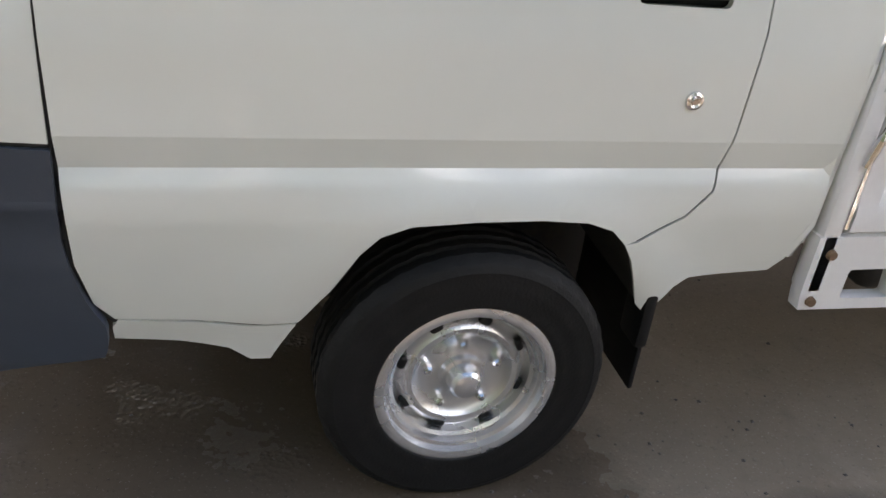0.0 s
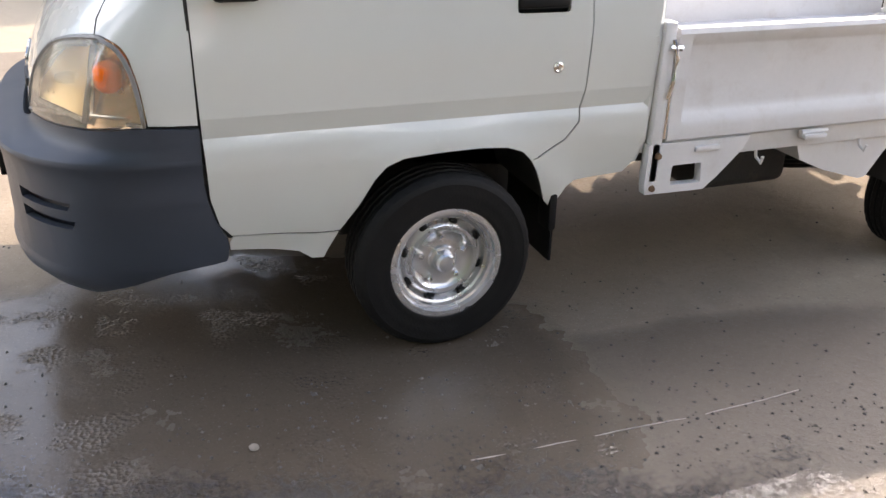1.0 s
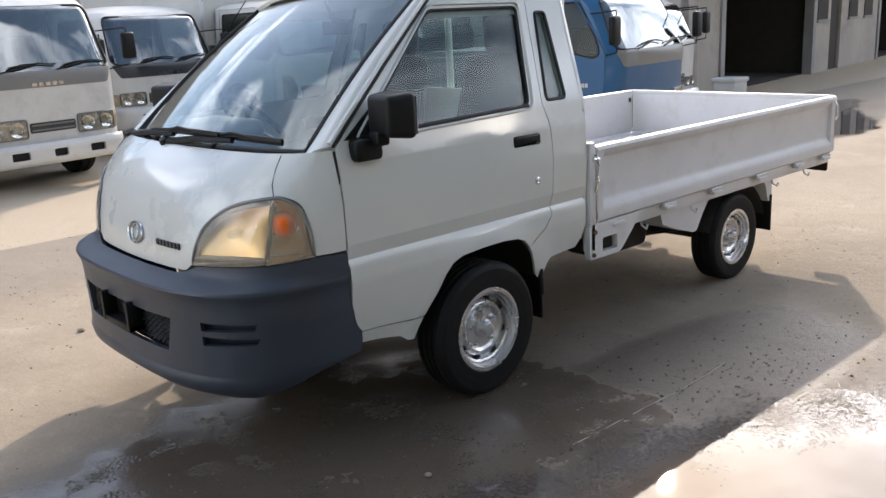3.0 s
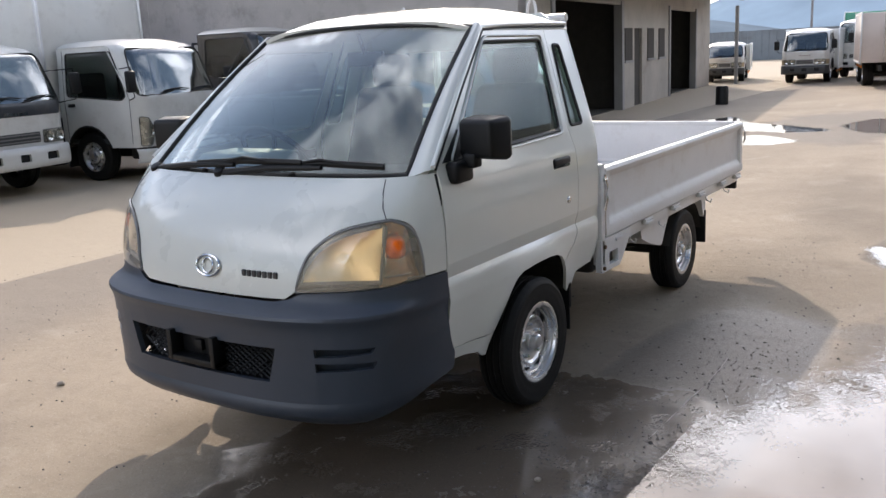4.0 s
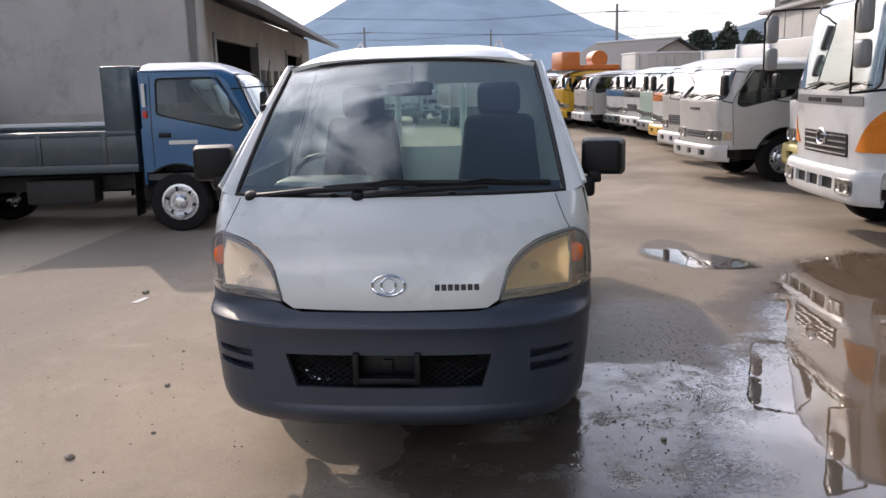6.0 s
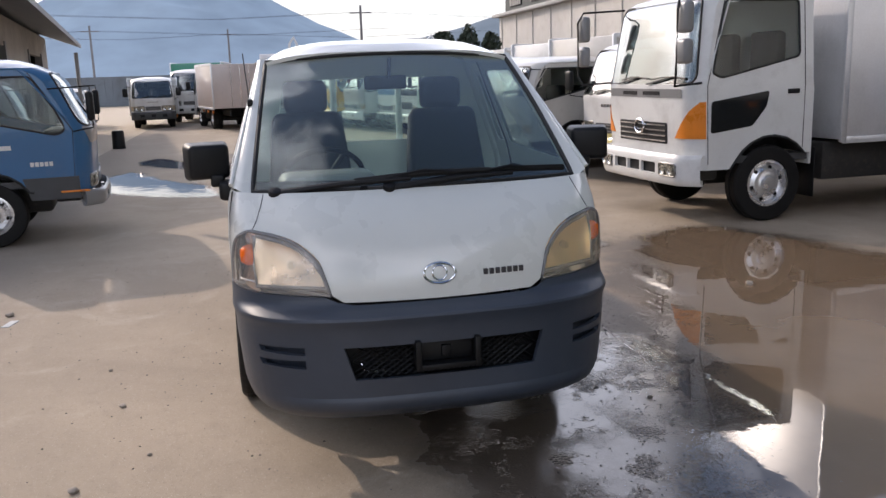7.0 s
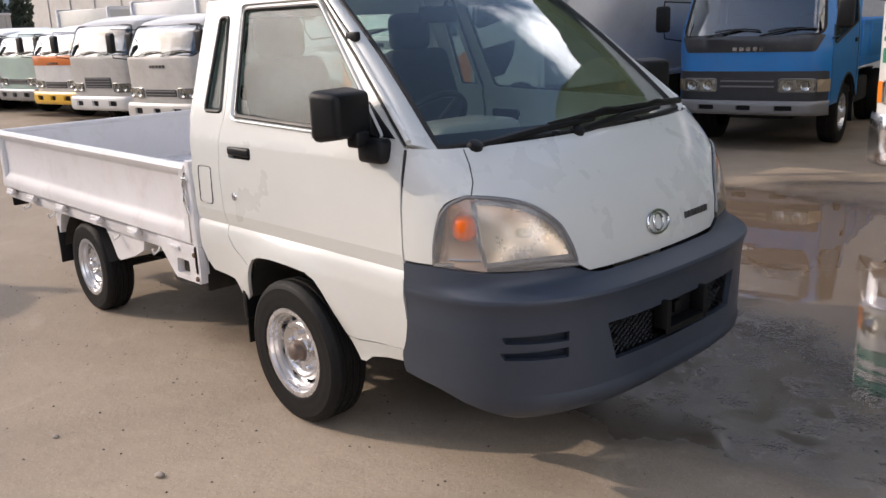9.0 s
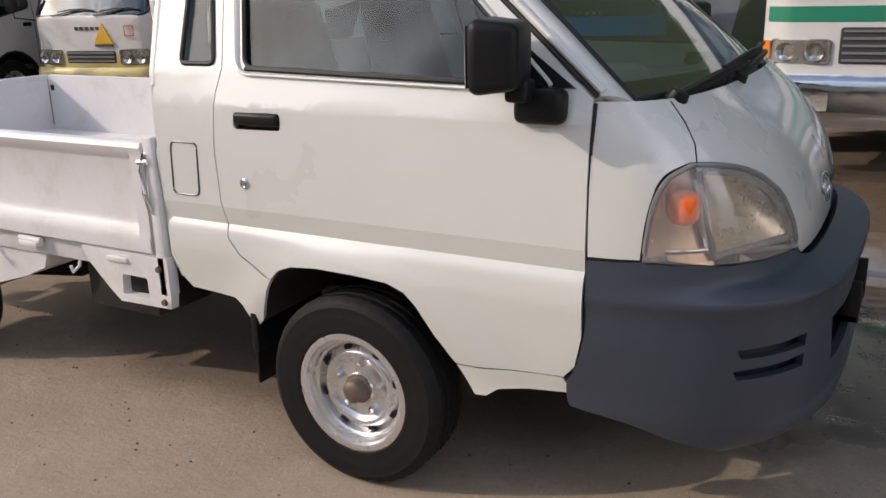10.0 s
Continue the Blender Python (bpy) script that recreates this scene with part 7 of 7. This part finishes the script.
    wide = hw + 0.015

    def bumper_skin(y, z):
        t = 2 * (z - z0) / (z1 - z0) - 1
        return Vector((xf + 0.085 - curl(y * hw / wide) * 1.1 - 0.035 * abs(t) ** 5, y, z))

    cuts = []
    za, zc = z0 + (z1 - z0) * 0.32, z0 + (z1 - z0) * 0.68
    if loops:
        cuts = [(-0.46, -0.17), (-0.14, 0.14), (0.17, 0.46)]
    elif bumper == "chrome":
        cuts = [(-0.80, -0.50), (0.50, 0.80)]
    else:
        cuts = [(-hw * 0.62, -hw * 0.40), (-0.08, 0.08), (hw * 0.40, hw * 0.62)]
    bm = bmesh.new()
    panel(bm, [(-wide, z0), (wide, z0), (wide, z1), (-wide, z1)], bumper_skin, bends, [z0 + (z1 - z0) * k for k in (0.06, 0.14, 0.3, 0.7, 0.86, 0.94)], 0.10, [rounded(rect(a, b, za, zc), 0.015, 2) for a, b in cuts])
    bp = part("bumper", bm, PAINTS[bumper], T, "", 40)
    for a, b in cuts:
        sheet("bumper_vent", rect(a - 0.01, b + 0.01, za - 0.01, zc + 0.01), LAMP_BODY if bumper == "chrome" else BLACK, bp, -0.035, 0.005, fn=bumper_skin)
    for y in (-hw * 0.55, hw * 0.15):
        bm = bmesh.new()
        a = front(y, zb + 0.03) + Vector((0.02, 0, 0))
        b = front(y + hw * 0.45, zb + 0.10) + Vector((0.02, 0, 0))
        tube(bm, [a, b], 0.010, 6)
        tube(bm, [front(y + hw * k, zb + z) + Vector((0.022, 0, 0)) for k, z in ((0.10, 0.075), (0.3, 0.10), (0.5, 0.105), (0.70, 0.085))], 0.009, 6)
        part("wiper", bm, BLACK, face)
    # chassis and body
    back_end = xb - gap - body_len
    bm = bmesh.new()
    for s in (1, -1):
        box(bm, (back_end + 0.1, s * 0.32, R + 0.12), (xf - 0.3, s * 0.40, R + 0.30), 0.01)
    tube(bm, [(-base, -hw + 0.2, R), (-base, hw - 0.2, R)], 0.07, 8)
    tube(bm, [(axle, -hw + 0.2, R), (axle, hw - 0.2, R)], 0.05, 8)
    box(bm, (-base * 0.72, 0.42, R), (-base * 0.38, hw - 0.12, R + 0.32), 0.04)
    box(bm, (-base * 0.7, -hw + 0.12, R), (-base * 0.4, -0.42, R + 0.28), 0.03)
    box(bm, (-0.6, -0.4, R - 0.05), (0.5, 0.4, R + 0.35), 0.05)
    box(bm, (xf - 0.45, -hw + 0.15, z0 + 0.04), (xf - 0.12, hw - 0.15, zf + 0.06), 0.03)
    part("chassis", bm, CHASSIS, T)
    B = PAINTS[body_color]
    x1 = xb - gap
    if body == "flat":
        bm = bmesh.new()
        box(bm, (back_end, -hw, floor - 0.10), (x1, hw, floor), 0.01)
        part("bed_floor", bm, B, T)
        for s in (1, -1):
            bm = bmesh.new()
            box(bm, (back_end, s * (hw - 0.03), floor), (x1, s * (hw + 0.005), floor + body_h), 0.01)
            box(bm, (back_end, s * (hw - 0.04), floor + body_h - 0.05), (x1, s * (hw + 0.02), floor + body_h + 0.01), 0.012)
            gate = part("drop_side", bm, B, T)
            for k in range(4):
                bm = bmesh.new()
                x = back_end + (x1 - back_end) * (k + 0.5) / 4
                box(bm, (x - 0.03, s * hw, floor), (x + 0.03, s * (hw + 0.025), floor + body_h), 0.006)
                part("rib", bm, B, gate)
        bm = bmesh.new()
        box(bm, (back_end - 0.03, -hw, floor), (back_end, hw, floor + body_h), 0.01)
        part("tail_gate", bm, B, T)
        bm = bmesh.new()
        for y in (-hw + 0.06, hw - 0.06, -0.3, 0.3):
            tube(bm, [(x1 - 0.02, y, floor), (x1 - 0.02, y, H - 0.25)], 0.025, 6)
        for z in (floor + body_h, floor + body_h + 0.25, H - 0.25):
            tube(bm, [(x1 - 0.02, -hw + 0.06, z), (x1 - 0.02, hw - 0.06, z)], 0.022, 6)
        part("guard_frame", bm, B, T)
        if headboard:
            bm = bmesh.new()
            box(bm, (x1 - 0.34, -hw, floor), (x1, hw, headboard), 0.02)
            part("head_board", bm, B, T, "dark teal headboard locker")
    elif body == "box":
        bm = bmesh.new()
        box(bm, (back_end, -hw - 0.12, floor), (x1, hw + 0.12, floor + body_h), 0.02)
        bx = part("cargo_box", bm, B, T, "plain-sided cargo box")
        # added dark block that stands in for the shade below the box
        bm = bmesh.new()
        box(bm, (-base * 0.86, -hw + 0.12, R - 0.02), (-0.62, hw - 0.12, floor - 0.03), 0.03)
        part("shade_block", bm, CHASSIS, T, "added dark block in place of the shade between the axles")
        for s in (1, -1):
            for x in (back_end, x1):
                bm = bmesh.new()
                box(bm, (x - 0.035, s * (hw + 0.09), floor - 0.02), (x + 0.035, s * (hw + 0.135), floor + body_h + 0.02), 0.01)
                part("corner_rail", bm, PAINTS["silver"], bx)
            for z in (floor, floor + body_h):
                bm = bmesh.new()
                box(bm, (back_end, s * (hw + 0.09), z - 0.035), (x1, s * (hw + 0.132), z + 0.035), 0.01)
                part("edge_rail", bm, PAINTS["silver"], bx)
        bm = bmesh.new()
        box(bm, (back_end - 0.02, -0.01, floor + 0.05), (back_end - 0.004, 0.01, floor + body_h - 0.05))
        for y in (-0.3, 0.3):
            tube(bm, [(back_end - 0.03, y, floor + 0.05), (back_end - 0.03, y, floor + body_h - 0.05)], 0.015, 6)
        part("door_bar", bm, CHROME, bx)
        for s in (1, -1):
            for k in range(3):
                bm = bmesh.new()
                x = x1 - body_len * (0.2 + 0.3 * k)
                box(bm, (x - 0.07, s * (hw + 0.02), floor - 0.16), (x + 0.07, s * (hw + 0.06), floor - 0.08), 0.01)
                part("marker_lamp", bm, AMBER_BODY, bx)
    return T

# ---------------------------------------------------------------- where they stand
# row along the workshop, noses towards the yard
parked("flatbed_truck", "blue cab-over flatbed truck with a dark teal bed", (-5.88, -3.36), 97, W=1.66, H=1.92, zf=0.55, zb=1.18, L=1.40, ahead=1.00, slope=0.48, color="blue", lower="blue", band="grey", bumper="grey", bump=(0.38, 0.55), body="flat", body_color="teal", body_len=2.9, body_h=0.36, floor=0.80, base=2.60, R=0.34, lamp_z=0.64, lamp_h=0.065, lamp_w=0.30, headboard=1.88, amber=None, drop=0.05, rise=0.16, axle=-0.06, gap=0.08, dark_skirt=0.70, badge=False)
blue = bpy.data.objects["flatbed_truck"]
for (x0, x1, z0, z1, m) in ((-0.12, 0.20, 1.00, 1.045, "white"), (-0.385, -0.345, 1.42, 1.68, "white")):
    for s in (1, -1):
        bm = bmesh.new()
        box(bm, (x0, s * 0.822, z0), (x1, s * 0.834, z1), 0.002, 1)
        part("marking_strip", bm, PAINTS[m], blue, "plain white marking strip")
for s in (1, -1):
    bm = bmesh.new()
    box(bm, (-0.385, s * 0.815, 1.30), (-0.335, s * 0.842, 1.38), 0.008)
    part("side_marker", bm, RED, blue, "small red side marker")
    bm = bmesh.new()
    box(bm, (0.62, s * 0.80, 0.535), (0.90, s * 0.842, 0.555), 0.006)
    part("trim_strip", bm, AMBER_BODY, blue, "thin amber strip above the bumper")
    for k in range(5):
        bm = bmesh.new()
        box(bm, (0.36 + 0.045 * k, s * 0.822, 0.82), (0.395 + 0.045 * k, s * 0.834, 0.865), 0.002, 1)
        part("letter_bar", bm, PAINTS["white"], blue)
parked("cab_truck", "white cab-over truck standing beside the workshop wall", (-7.79, -4.38), 98, W=1.62, H=1.82, zf=0.48, zb=1.16, color="white", L=1.45, ahead=1.0, slope=0.46, body="flat", body_color="white", body_len=2.6, body_h=0.35, floor=0.78, base=2.6, R=0.33, lamp_z=0.62, lamp_h=0.06, bump=(0.32, 0.52), badge=False, grille_z=0.66, grille_h=0.075)
parked("cab_truck", "white late-model cab-over truck with tall angular lamps", (-5.25, -9.05), 98, W=1.78, H=2.06, zf=0.50, zb=1.20, L=1.60, ahead=1.1, slope=0.36, color="white", body="box", body_color="white", body_len=3.6, body_h=1.9, floor=0.95, base=2.6, lamp_z=0.72, lamp_h=0.20, lamp_w=0.20, lamp_in=0.06, tall_lamp=True, amber=None, bump=(0.28, 0.48), grille_z=0.66, grille_h=0.10, grille_w=0.55, badge=False, drop=0.02, rise=0.06)
parked("cab_truck", "dark cab-over truck with a pale roof parked close to the wall", (-8.4, -9.55), 97, W=1.75, H=2.25, zb=1.30, slope=0.30, color="black", lower="black", top="cream", band="black", bumper="dark", body="flat", body_color="navy", body_len=3.2, floor=0.9)
parked("cab_truck", "white truck with a dark panel below its windscreen", (-2.9, -9.5), 97, W=1.72, H=2.05, color="white", band="navy", body="flat", body_color="grey", body_len=3.2)
parked("cab_truck", "white cab-over truck with a grey panel below the windscreen", (-0.62, -7.70), 98, W=1.74, H=2.16, zf=0.50, zb=1.28, slope=0.36, color="white", band="grey", bumper="white", body="flat", body_color="white", body_len=3.6, body_h=0.42, floor=0.92, base=2.75, lamp_z=0.70, lamp_h=0.10, lamp_w=0.46, lamp_in=0.12, bump=(0.30, 0.54), grille_z=0.70, grille_h=0.055)
# blue water tank behind its cab, and a blue sheet over the load on its bed
TANK_BLUE = surface("blue_plastic_tank", (0.055, 0.06, 0.36), 0.45, 0, 0.15, 4, 0.1, 40)
bm = bmesh.new()
box(bm, (-0.10, -0.09, 0), (0.10, 0.09, 1.20), 0.05, 3)
lathe(bm, [(0.0, 1.19), (0.05, 1.19), (0.05, 1.25), (0.0, 1.26)], 12, pose(0, 0, 0, 90))
tank = part("water_tank", bm, TANK_BLUE)
tank.matrix_world = pose(0.50, -8.95, 0, 0, 0, 8)
tagged(tank, "tall narrow blue plastic tank standing beside a white truck", "tank")
bm = bmesh.new()
t = bmesh.new()
bmesh.ops.create_icosphere(t, subdivisions=3, radius=1.0)
for v in t.verts:
    v.co = Vector((v.co.x * 0.55, v.co.y * 0.9, max(v.co.z, 0.0) * 0.62))
    v.co *= 1 + 0.15 * noise.noise(v.co * 3.1) + 0.06 * noise.noise(v.co * 8)
absorb(bm, t, Matrix.Translation((-0.15, -10.2, 0.925)))
tagged(part("tarpaulin", bm, PAINTS["blue"]), "blue sheet heaped over a load on a white truck bed", "tarpaulin")

# row opposite
parked("box_truck", "white medium truck with amber corner lamps and a long aluminium box", (-4.50, 4.62), -87, W=1.96, H=2.45, zf=0.58, zb=1.42, L=1.45, ahead=1.08, slope=0.16, color="white", lower="white", bumper="white", grille="chrome", grille_z=0.94, grille_h=0.11, bump=(0.42, 0.74), amber_z=(0.90, 1.27), body="box", body_color="silver", body_len=6.4, body_h=2.5, floor=0.82, base=4.3, R=0.40, lamp_z=0.58, lamp_h=0.065, lamp_w=0.28, lamp_in=0.16, amber=True, low_window=True, loops=True, drop=-0.08, rise=0.28, axle=0.10, gap=0.30, badge=False)
parked("cab_truck", "sky-blue cab-over truck with a dark grille and grey bumper", (-2.17, 7.75), -80, W=1.70, H=1.98, zf=0.52, zb=1.26, color="sky", band="black", dark_face=0.90, bumper="grey", bump=(0.42, 0.58), body="flat", body_color="sky", body_len=3.4, body_h=0.45, floor=0.95, lamp_z=0.745, lamp_h=0.07, lamp_w=0.38, lamp_in=0.12, R=0.36, grille_z=0.76, grille_h=0.06)
parked("cab_truck", "white heavy truck with green stripes and a chrome bumper", (1.22, 5.60), -88, W=2.02, H=2.70, zf=0.55, zb=1.62, L=1.9, ahead=1.30, slope=0.12, color="white", lower="white", bumper="chrome", body="box", body_color="white", body_len=4.5, body_h=2.4, floor=1.15, base=4.0, R=0.46, lamp_z=0.925, lamp_h=0.085, lamp_w=0.42, lamp_in=0.07, grille_z=0.97, grille_h=0.13, grille_w=0.46, bump=(0.38, 0.77), amber=True, stripes=((1.14, 1.25, "green"), (1.30, 1.335, "green"), (1.385, 1.50, "green")), badge=False)
parked("minibus", "white minibus with a pale yellow skirt and a warning sticker", (-7.4, 5.3), -80, W=1.75, H=2.05, zf=0.50, zb=1.22, L=1.7, ahead=0.95, slope=0.36, color="white", lower="white", bumper="pale", body="box", body_color="white", body_len=3.2, body_h=1.45, floor=0.62, base=2.8, stripes=((0.60, 0.82, "pale"),), category="minibus", mirrors=True)
bus = bpy.data.objects["minibus"]
bm = bmesh.new()
prism(bm, [(-0.13, 0.93), (0.13, 0.93), (0.0, 1.16)], lambda y, z, d: (0.958 - d, 0.22 + y, z), 0.02)
part("warning_sticker", bm, PAINTS["yellow"], bus, "plain yellow triangular sticker")
bm = bmesh.new()
prism(bm, [(-0.12, 0.90), (0.12, 0.90), (0.12, 0.925), (-0.12, 0.925)], lambda y, z, d: (0.958 - d, 0.22 + y, z), 0.02)
part("sticker_bar", bm, PAINTS["dark"], bus)
bm = bmesh.new()
tube(bm, [(0.945, 0.52, 1.02), (0.945, 0.64, 1.02), (0.945, 0.64, 1.13), (0.945, 0.52, 1.13)], 0.008, 5, True)
part("square_mark", bm, RED, bus, "red outlined square mark")
ROW = [
    ("cab_truck", "cream cab-over truck with a black grille", "cream", "cream", "box", "cream", -10.6, 3.75),
    ("cab_truck", "white cab-over truck with a wide grille", "cream", "white", "box", "white", -13.5, 3.95),
    ("cab_truck", "white cab-over truck with an orange face and yellow bumper", "white", "yellow", "flat", "white", -16.0, 4.1),
    ("cab_truck", "pale green-grey cab-over truck in the row of trucks", "mint", "grey", "box", "cream", -18.3, 4.1),
    ("cab_truck", "white cab-over truck with a dark lower face", "white", "white", "flat", "white", -20.7, 4.0),
    ("cab_truck", "white truck with a blue lower face", "white", "teal", "flat", "blue", -22.5, 3.7),
    ("cab_truck", "beige cab-over truck with dark side windows", "cream", "white", "flat", "grey", -24.6, 2.8),
    ("cab_truck", "yellow tipper truck with an orange body", "yellow", "yellow", "flat", "orange", -27.2, 2.2),
    ("cab_truck", "white cab-over truck standing at the far end", "white", "white", "flat", "white", -29.4, 1.4),
    ("cab_truck", "grey-white cab-over truck standing at the far end", "cream", "grey", "flat", "grey", -31.4, 0.6),
]
for k, (nm, lab, c, bc, bd, bdc, x, y) in enumerate(ROW):
    H = (1.78 if k > 2 else 1.85) + 0.06 * math.sin(2.1 * k)
    turn = -78 + 2.0 * math.sin(1.7 * k)
    x, y = 3.85 + 0.92 * (x - 3.85), -1.85 + 0.92 * (y + 1.85)
    T = parked(nm, lab, (x - 1.05 * math.cos(radians(turn)), y - 1.05 * math.sin(radians(turn))), turn, W=1.72, H=H, color=c, lower={2: "orange", 5: "blue"}.get(k, c), bumper=bc, band={4: "navy", 2: "orange", 5: "blue"}.get(k), slope=0.38 if k % 2 else 0.44, crew=0.7 if k == 6 else 0.0, body=bd, body_color=bdc, body_len=3.4, body_h=1.25 if bd == "box" else 0.4, floor=0.9, lamp_z=0.72, lamp_h=0.07, bump=(0.34, 0.58), grille_z=(0.72, 0.80, 0.70)[k % 3], grille_h=(0.05, 0.09, 0.06)[k % 3], badge=k % 2 == 0)
    if c == "yellow":
        # stowed lift over the cab: beam, basket and joint
        bm = bmesh.new()
        box(bm, (-0.95, -0.45, 1.84), (0.9, 0.45, 2.0), 0.03)
        lift = part("lift_beam", bm, PAINTS["orange"], T, "orange stowed lift beam")
        bm = bmesh.new()
        box(bm, (0.45, -0.75, 1.84), (1.05, 0.75, 2.42), 0.05)
        part("basket", bm, PAINTS["orange"], lift)
        bm = bmesh.new()
        tube(bm, [(-0.3, -0.35, 2.18), (-0.3, 0.35, 2.18)], 0.27, 18)
        part("joint", bm, PAINTS["orange"], lift)
        bm = bmesh.new()
        tube(bm, [(-0.8, 0, 0.95), (-0.8, 0, 1.9)], 0.14, 10)
        part("mast", bm, PAINTS["orange"], lift)
# pale freight box set down behind the far row
BOX_AT = thing("freight_box", "pale ribbed freight box standing behind the row of trucks", "container", at=pose(-31.2, 4.75, 0, 0, 0, 8))
bm = bmesh.new()
box(bm, (0, 0, 0.05), (2.0, 3.0, 2.42), 0.03)
part("body", bm, PAINTS["cream"], BOX_AT)
for k in range(9):
    bm = bmesh.new()
    box(bm, (2.0, 0.16 + 0.33 * k, 0.15), (2.03, 0.22 + 0.33 * k, 2.36), 0.006, 1)
    part("rib", bm, PAINTS["cream"], BOX_AT)
bm = bmesh.new()
box(bm, (-0.02, -0.02, 2.40), (2.04, 3.02, 2.47), 0.015)
part("top_rail", bm, PAINTS["silver"], BOX_AT)
for q in ((0.1, 0.1), (1.8, 0.1), (0.1, 2.8), (1.8, 2.8)):
    bm = bmesh.new()
    box(bm, (q[0], q[1], 0), (q[0] + 0.15, q[1] + 0.15, 0.06), 0.004)
    part("foot", bm, BLACK, BOX_AT)
# low shed with a long grey roof beyond the yard
SHED = thing("shed", "low shed with a long dark grey roof beyond the yard", "building", at=pose(-50, 2.5, 0, 0, 0, 39.1))
LEN = 10.3
bm = bmesh.new()
box(bm, (4.6, -3.2, 0), (LEN - 0.3, 3.2, 2.1), 0.02)
prism(bm, [(-3.2, 2.1), (3.2, 2.1), (0.0, 3.36)], lambda y, z, d: (LEN - 0.3 - d, y, z), 0.2)
part("wall", bm, WALL, SHED)
for s in (1, -1):
    bm = bmesh.new()
    prism(bm, [(0.0, 3.40), (s * 3.7, 1.94), (s * 3.7, 2.02), (0.0, 3.48)][::s], lambda y, z, d: (LEN - d, y, z), LEN - 4.3)
    part("roof", bm, SHED_ROOF, SHED, "dark grey sheet roof")
bm = bmesh.new()
box(bm, (4.3, -0.12, 3.44), (LEN, 0.12, 3.53), 0.02)
part("ridge_cap", bm, PAINTS["white"], SHED, "pale ridge cap")
# across the far end
parked("box_truck", "white truck seen from behind with a stained pale box", (-28.7, -1.55), 192, W=1.60, H=1.95, color="white", body="box", body_color="pink", body_len=3.0, body_h=1.42, floor=0.72, base=2.3, R=0.34)
parked("van", "white van facing the yard at the far end", (-29.2, -3.95), 4, W=1.5, H=1.82, zf=0.38, zb=1.05, slope=0.5, color="white", bumper="dark", body="box", body_color="white", body_len=2.4, body_h=1.32, floor=0.45, category="van", lamp_z=0.72)
parked("van", "white van beside the end of the workshop", (-31.0, -7.3), 12, W=1.4, H=1.5, zf=0.35, zb=0.9, slope=0.9, color="white", bumper="dark", body="box", body_color="white", body_len=1.6, body_h=0.95, floor=0.42, R=0.28, category="van", lamp_z=0.65, mirrors=False)
parked("box_truck", "white truck with a green-topped box at the far end", (-32.5, -2.6), -5, W=1.8, H=2.1, color="white", body="box", body_color="green", body_len=4.2, body_h=1.5, floor=0.85)

# ---------------------------------------------------------------- small things about the yard
def slat(name, label, a, b, w, h, mat, category):
    """A thin board lying on the ground between two points."""
    a, b = Vector(a), Vector(b)
    d = (b - a).normalized()
    n = Vector((-d.y, d.x, 0)) * w / 2
    bm = bmesh.new()
    lo = [bm.verts.new(p) for p in (a - n, a + n, b + n, b - n)]
    hi = [bm.verts.new(p + Vector((0, 0, h))) for p in (a - n * 0.9, a + n * 0.9, b + n * 0.9, b - n * 0.9)]
    bm.faces.new(lo[::-1])
    bm.faces.new(hi)
    for i in range(4):
        bm.faces.new((lo[i], lo[(i + 1) % 4], hi[(i + 1) % 4], hi[i]))
    return tagged(part(name, bm, mat), label, category)


# half-sunk tube stands in for the pale broken line along a concrete joint
bm = bmesh.new()
tube(bm, [(0.14, 1.405, 0.002), (0.0, 1.410, -0.003), (-0.12, 1.414, 0.001), (-0.20, 1.416, -0.003), (-0.30, 1.420, 0.002), (-0.48, 1.428, 0.002), (-0.56, 1.430, -0.004), (-0.64, 1.430, 0.002), (-0.80, 1.428, 0.001), (-0.945, 1.42, 0.002)], 0.0018, 6)
tagged(part("wire", bm, PAINTS["pink"]), "thin pale line along a joint in the wet ground", "wire")
slat("paper_scrap", "scrap of white paper lying on the yard", (-1.98, -2.42, 0.002), (-1.82, -2.45, 0.002), 0.06, 0.003, PAINTS["white"], "litter")
# dark stump of a post by the workshop, white crate, and the blue cover on a load behind the first trucks
bm = bmesh.new()
lathe(bm, [(0.0, 0.0), (0.16, 0.0), (0.15, 0.42), (0.13, 0.46), (0.0, 0.46)], 16, Matrix.Translation((-18.9, -3.9, 0)) @ pose(0, 0, 0, 90))
tagged(part("bollard", bm, BLACK), "dark short bollard standing by the workshop", "bollard")
bm = bmesh.new()
box(bm, (-10.5, -4.12, 0), (-10.1, -3.74, 0.48), 0.02)
crate = part("crate", bm, PAINTS["white"])
tagged(crate, "white plastic crate standing by the wall", "crate")
bm = bmesh.new()
box(bm, (-10.52, -4.14, 0.44), (-10.08, -3.72, 0.51), 0.015)
part("lid", bm, PAINTS["white"], crate)
TARP = surface("blue_tarp", (0.03, 0.10, 0.42), 0.55, 0, 0.15, 3, 0.3, 30)
bm = bmesh.new()
t = bmesh.new()
bmesh.ops.create_icosphere(t, subdivisions=4, radius=1.0)
for v in t.verts:
    v.co = Vector((v.co.x * 0.75, v.co.y * 1.3, max(v.co.z, 0.0) * 1.85))
    v.co *= 1 + 0.12 * noise.noise(v.co * 2.2) + 0.05 * noise.noise(v.co * 6)
absorb(bm, t, Matrix.Translation((-7.65, -13.0, 0.92)))
tagged(part("tarpaulin", bm, TARP), "blue tarpaulin tied over a truck's load", "tarpaulin")
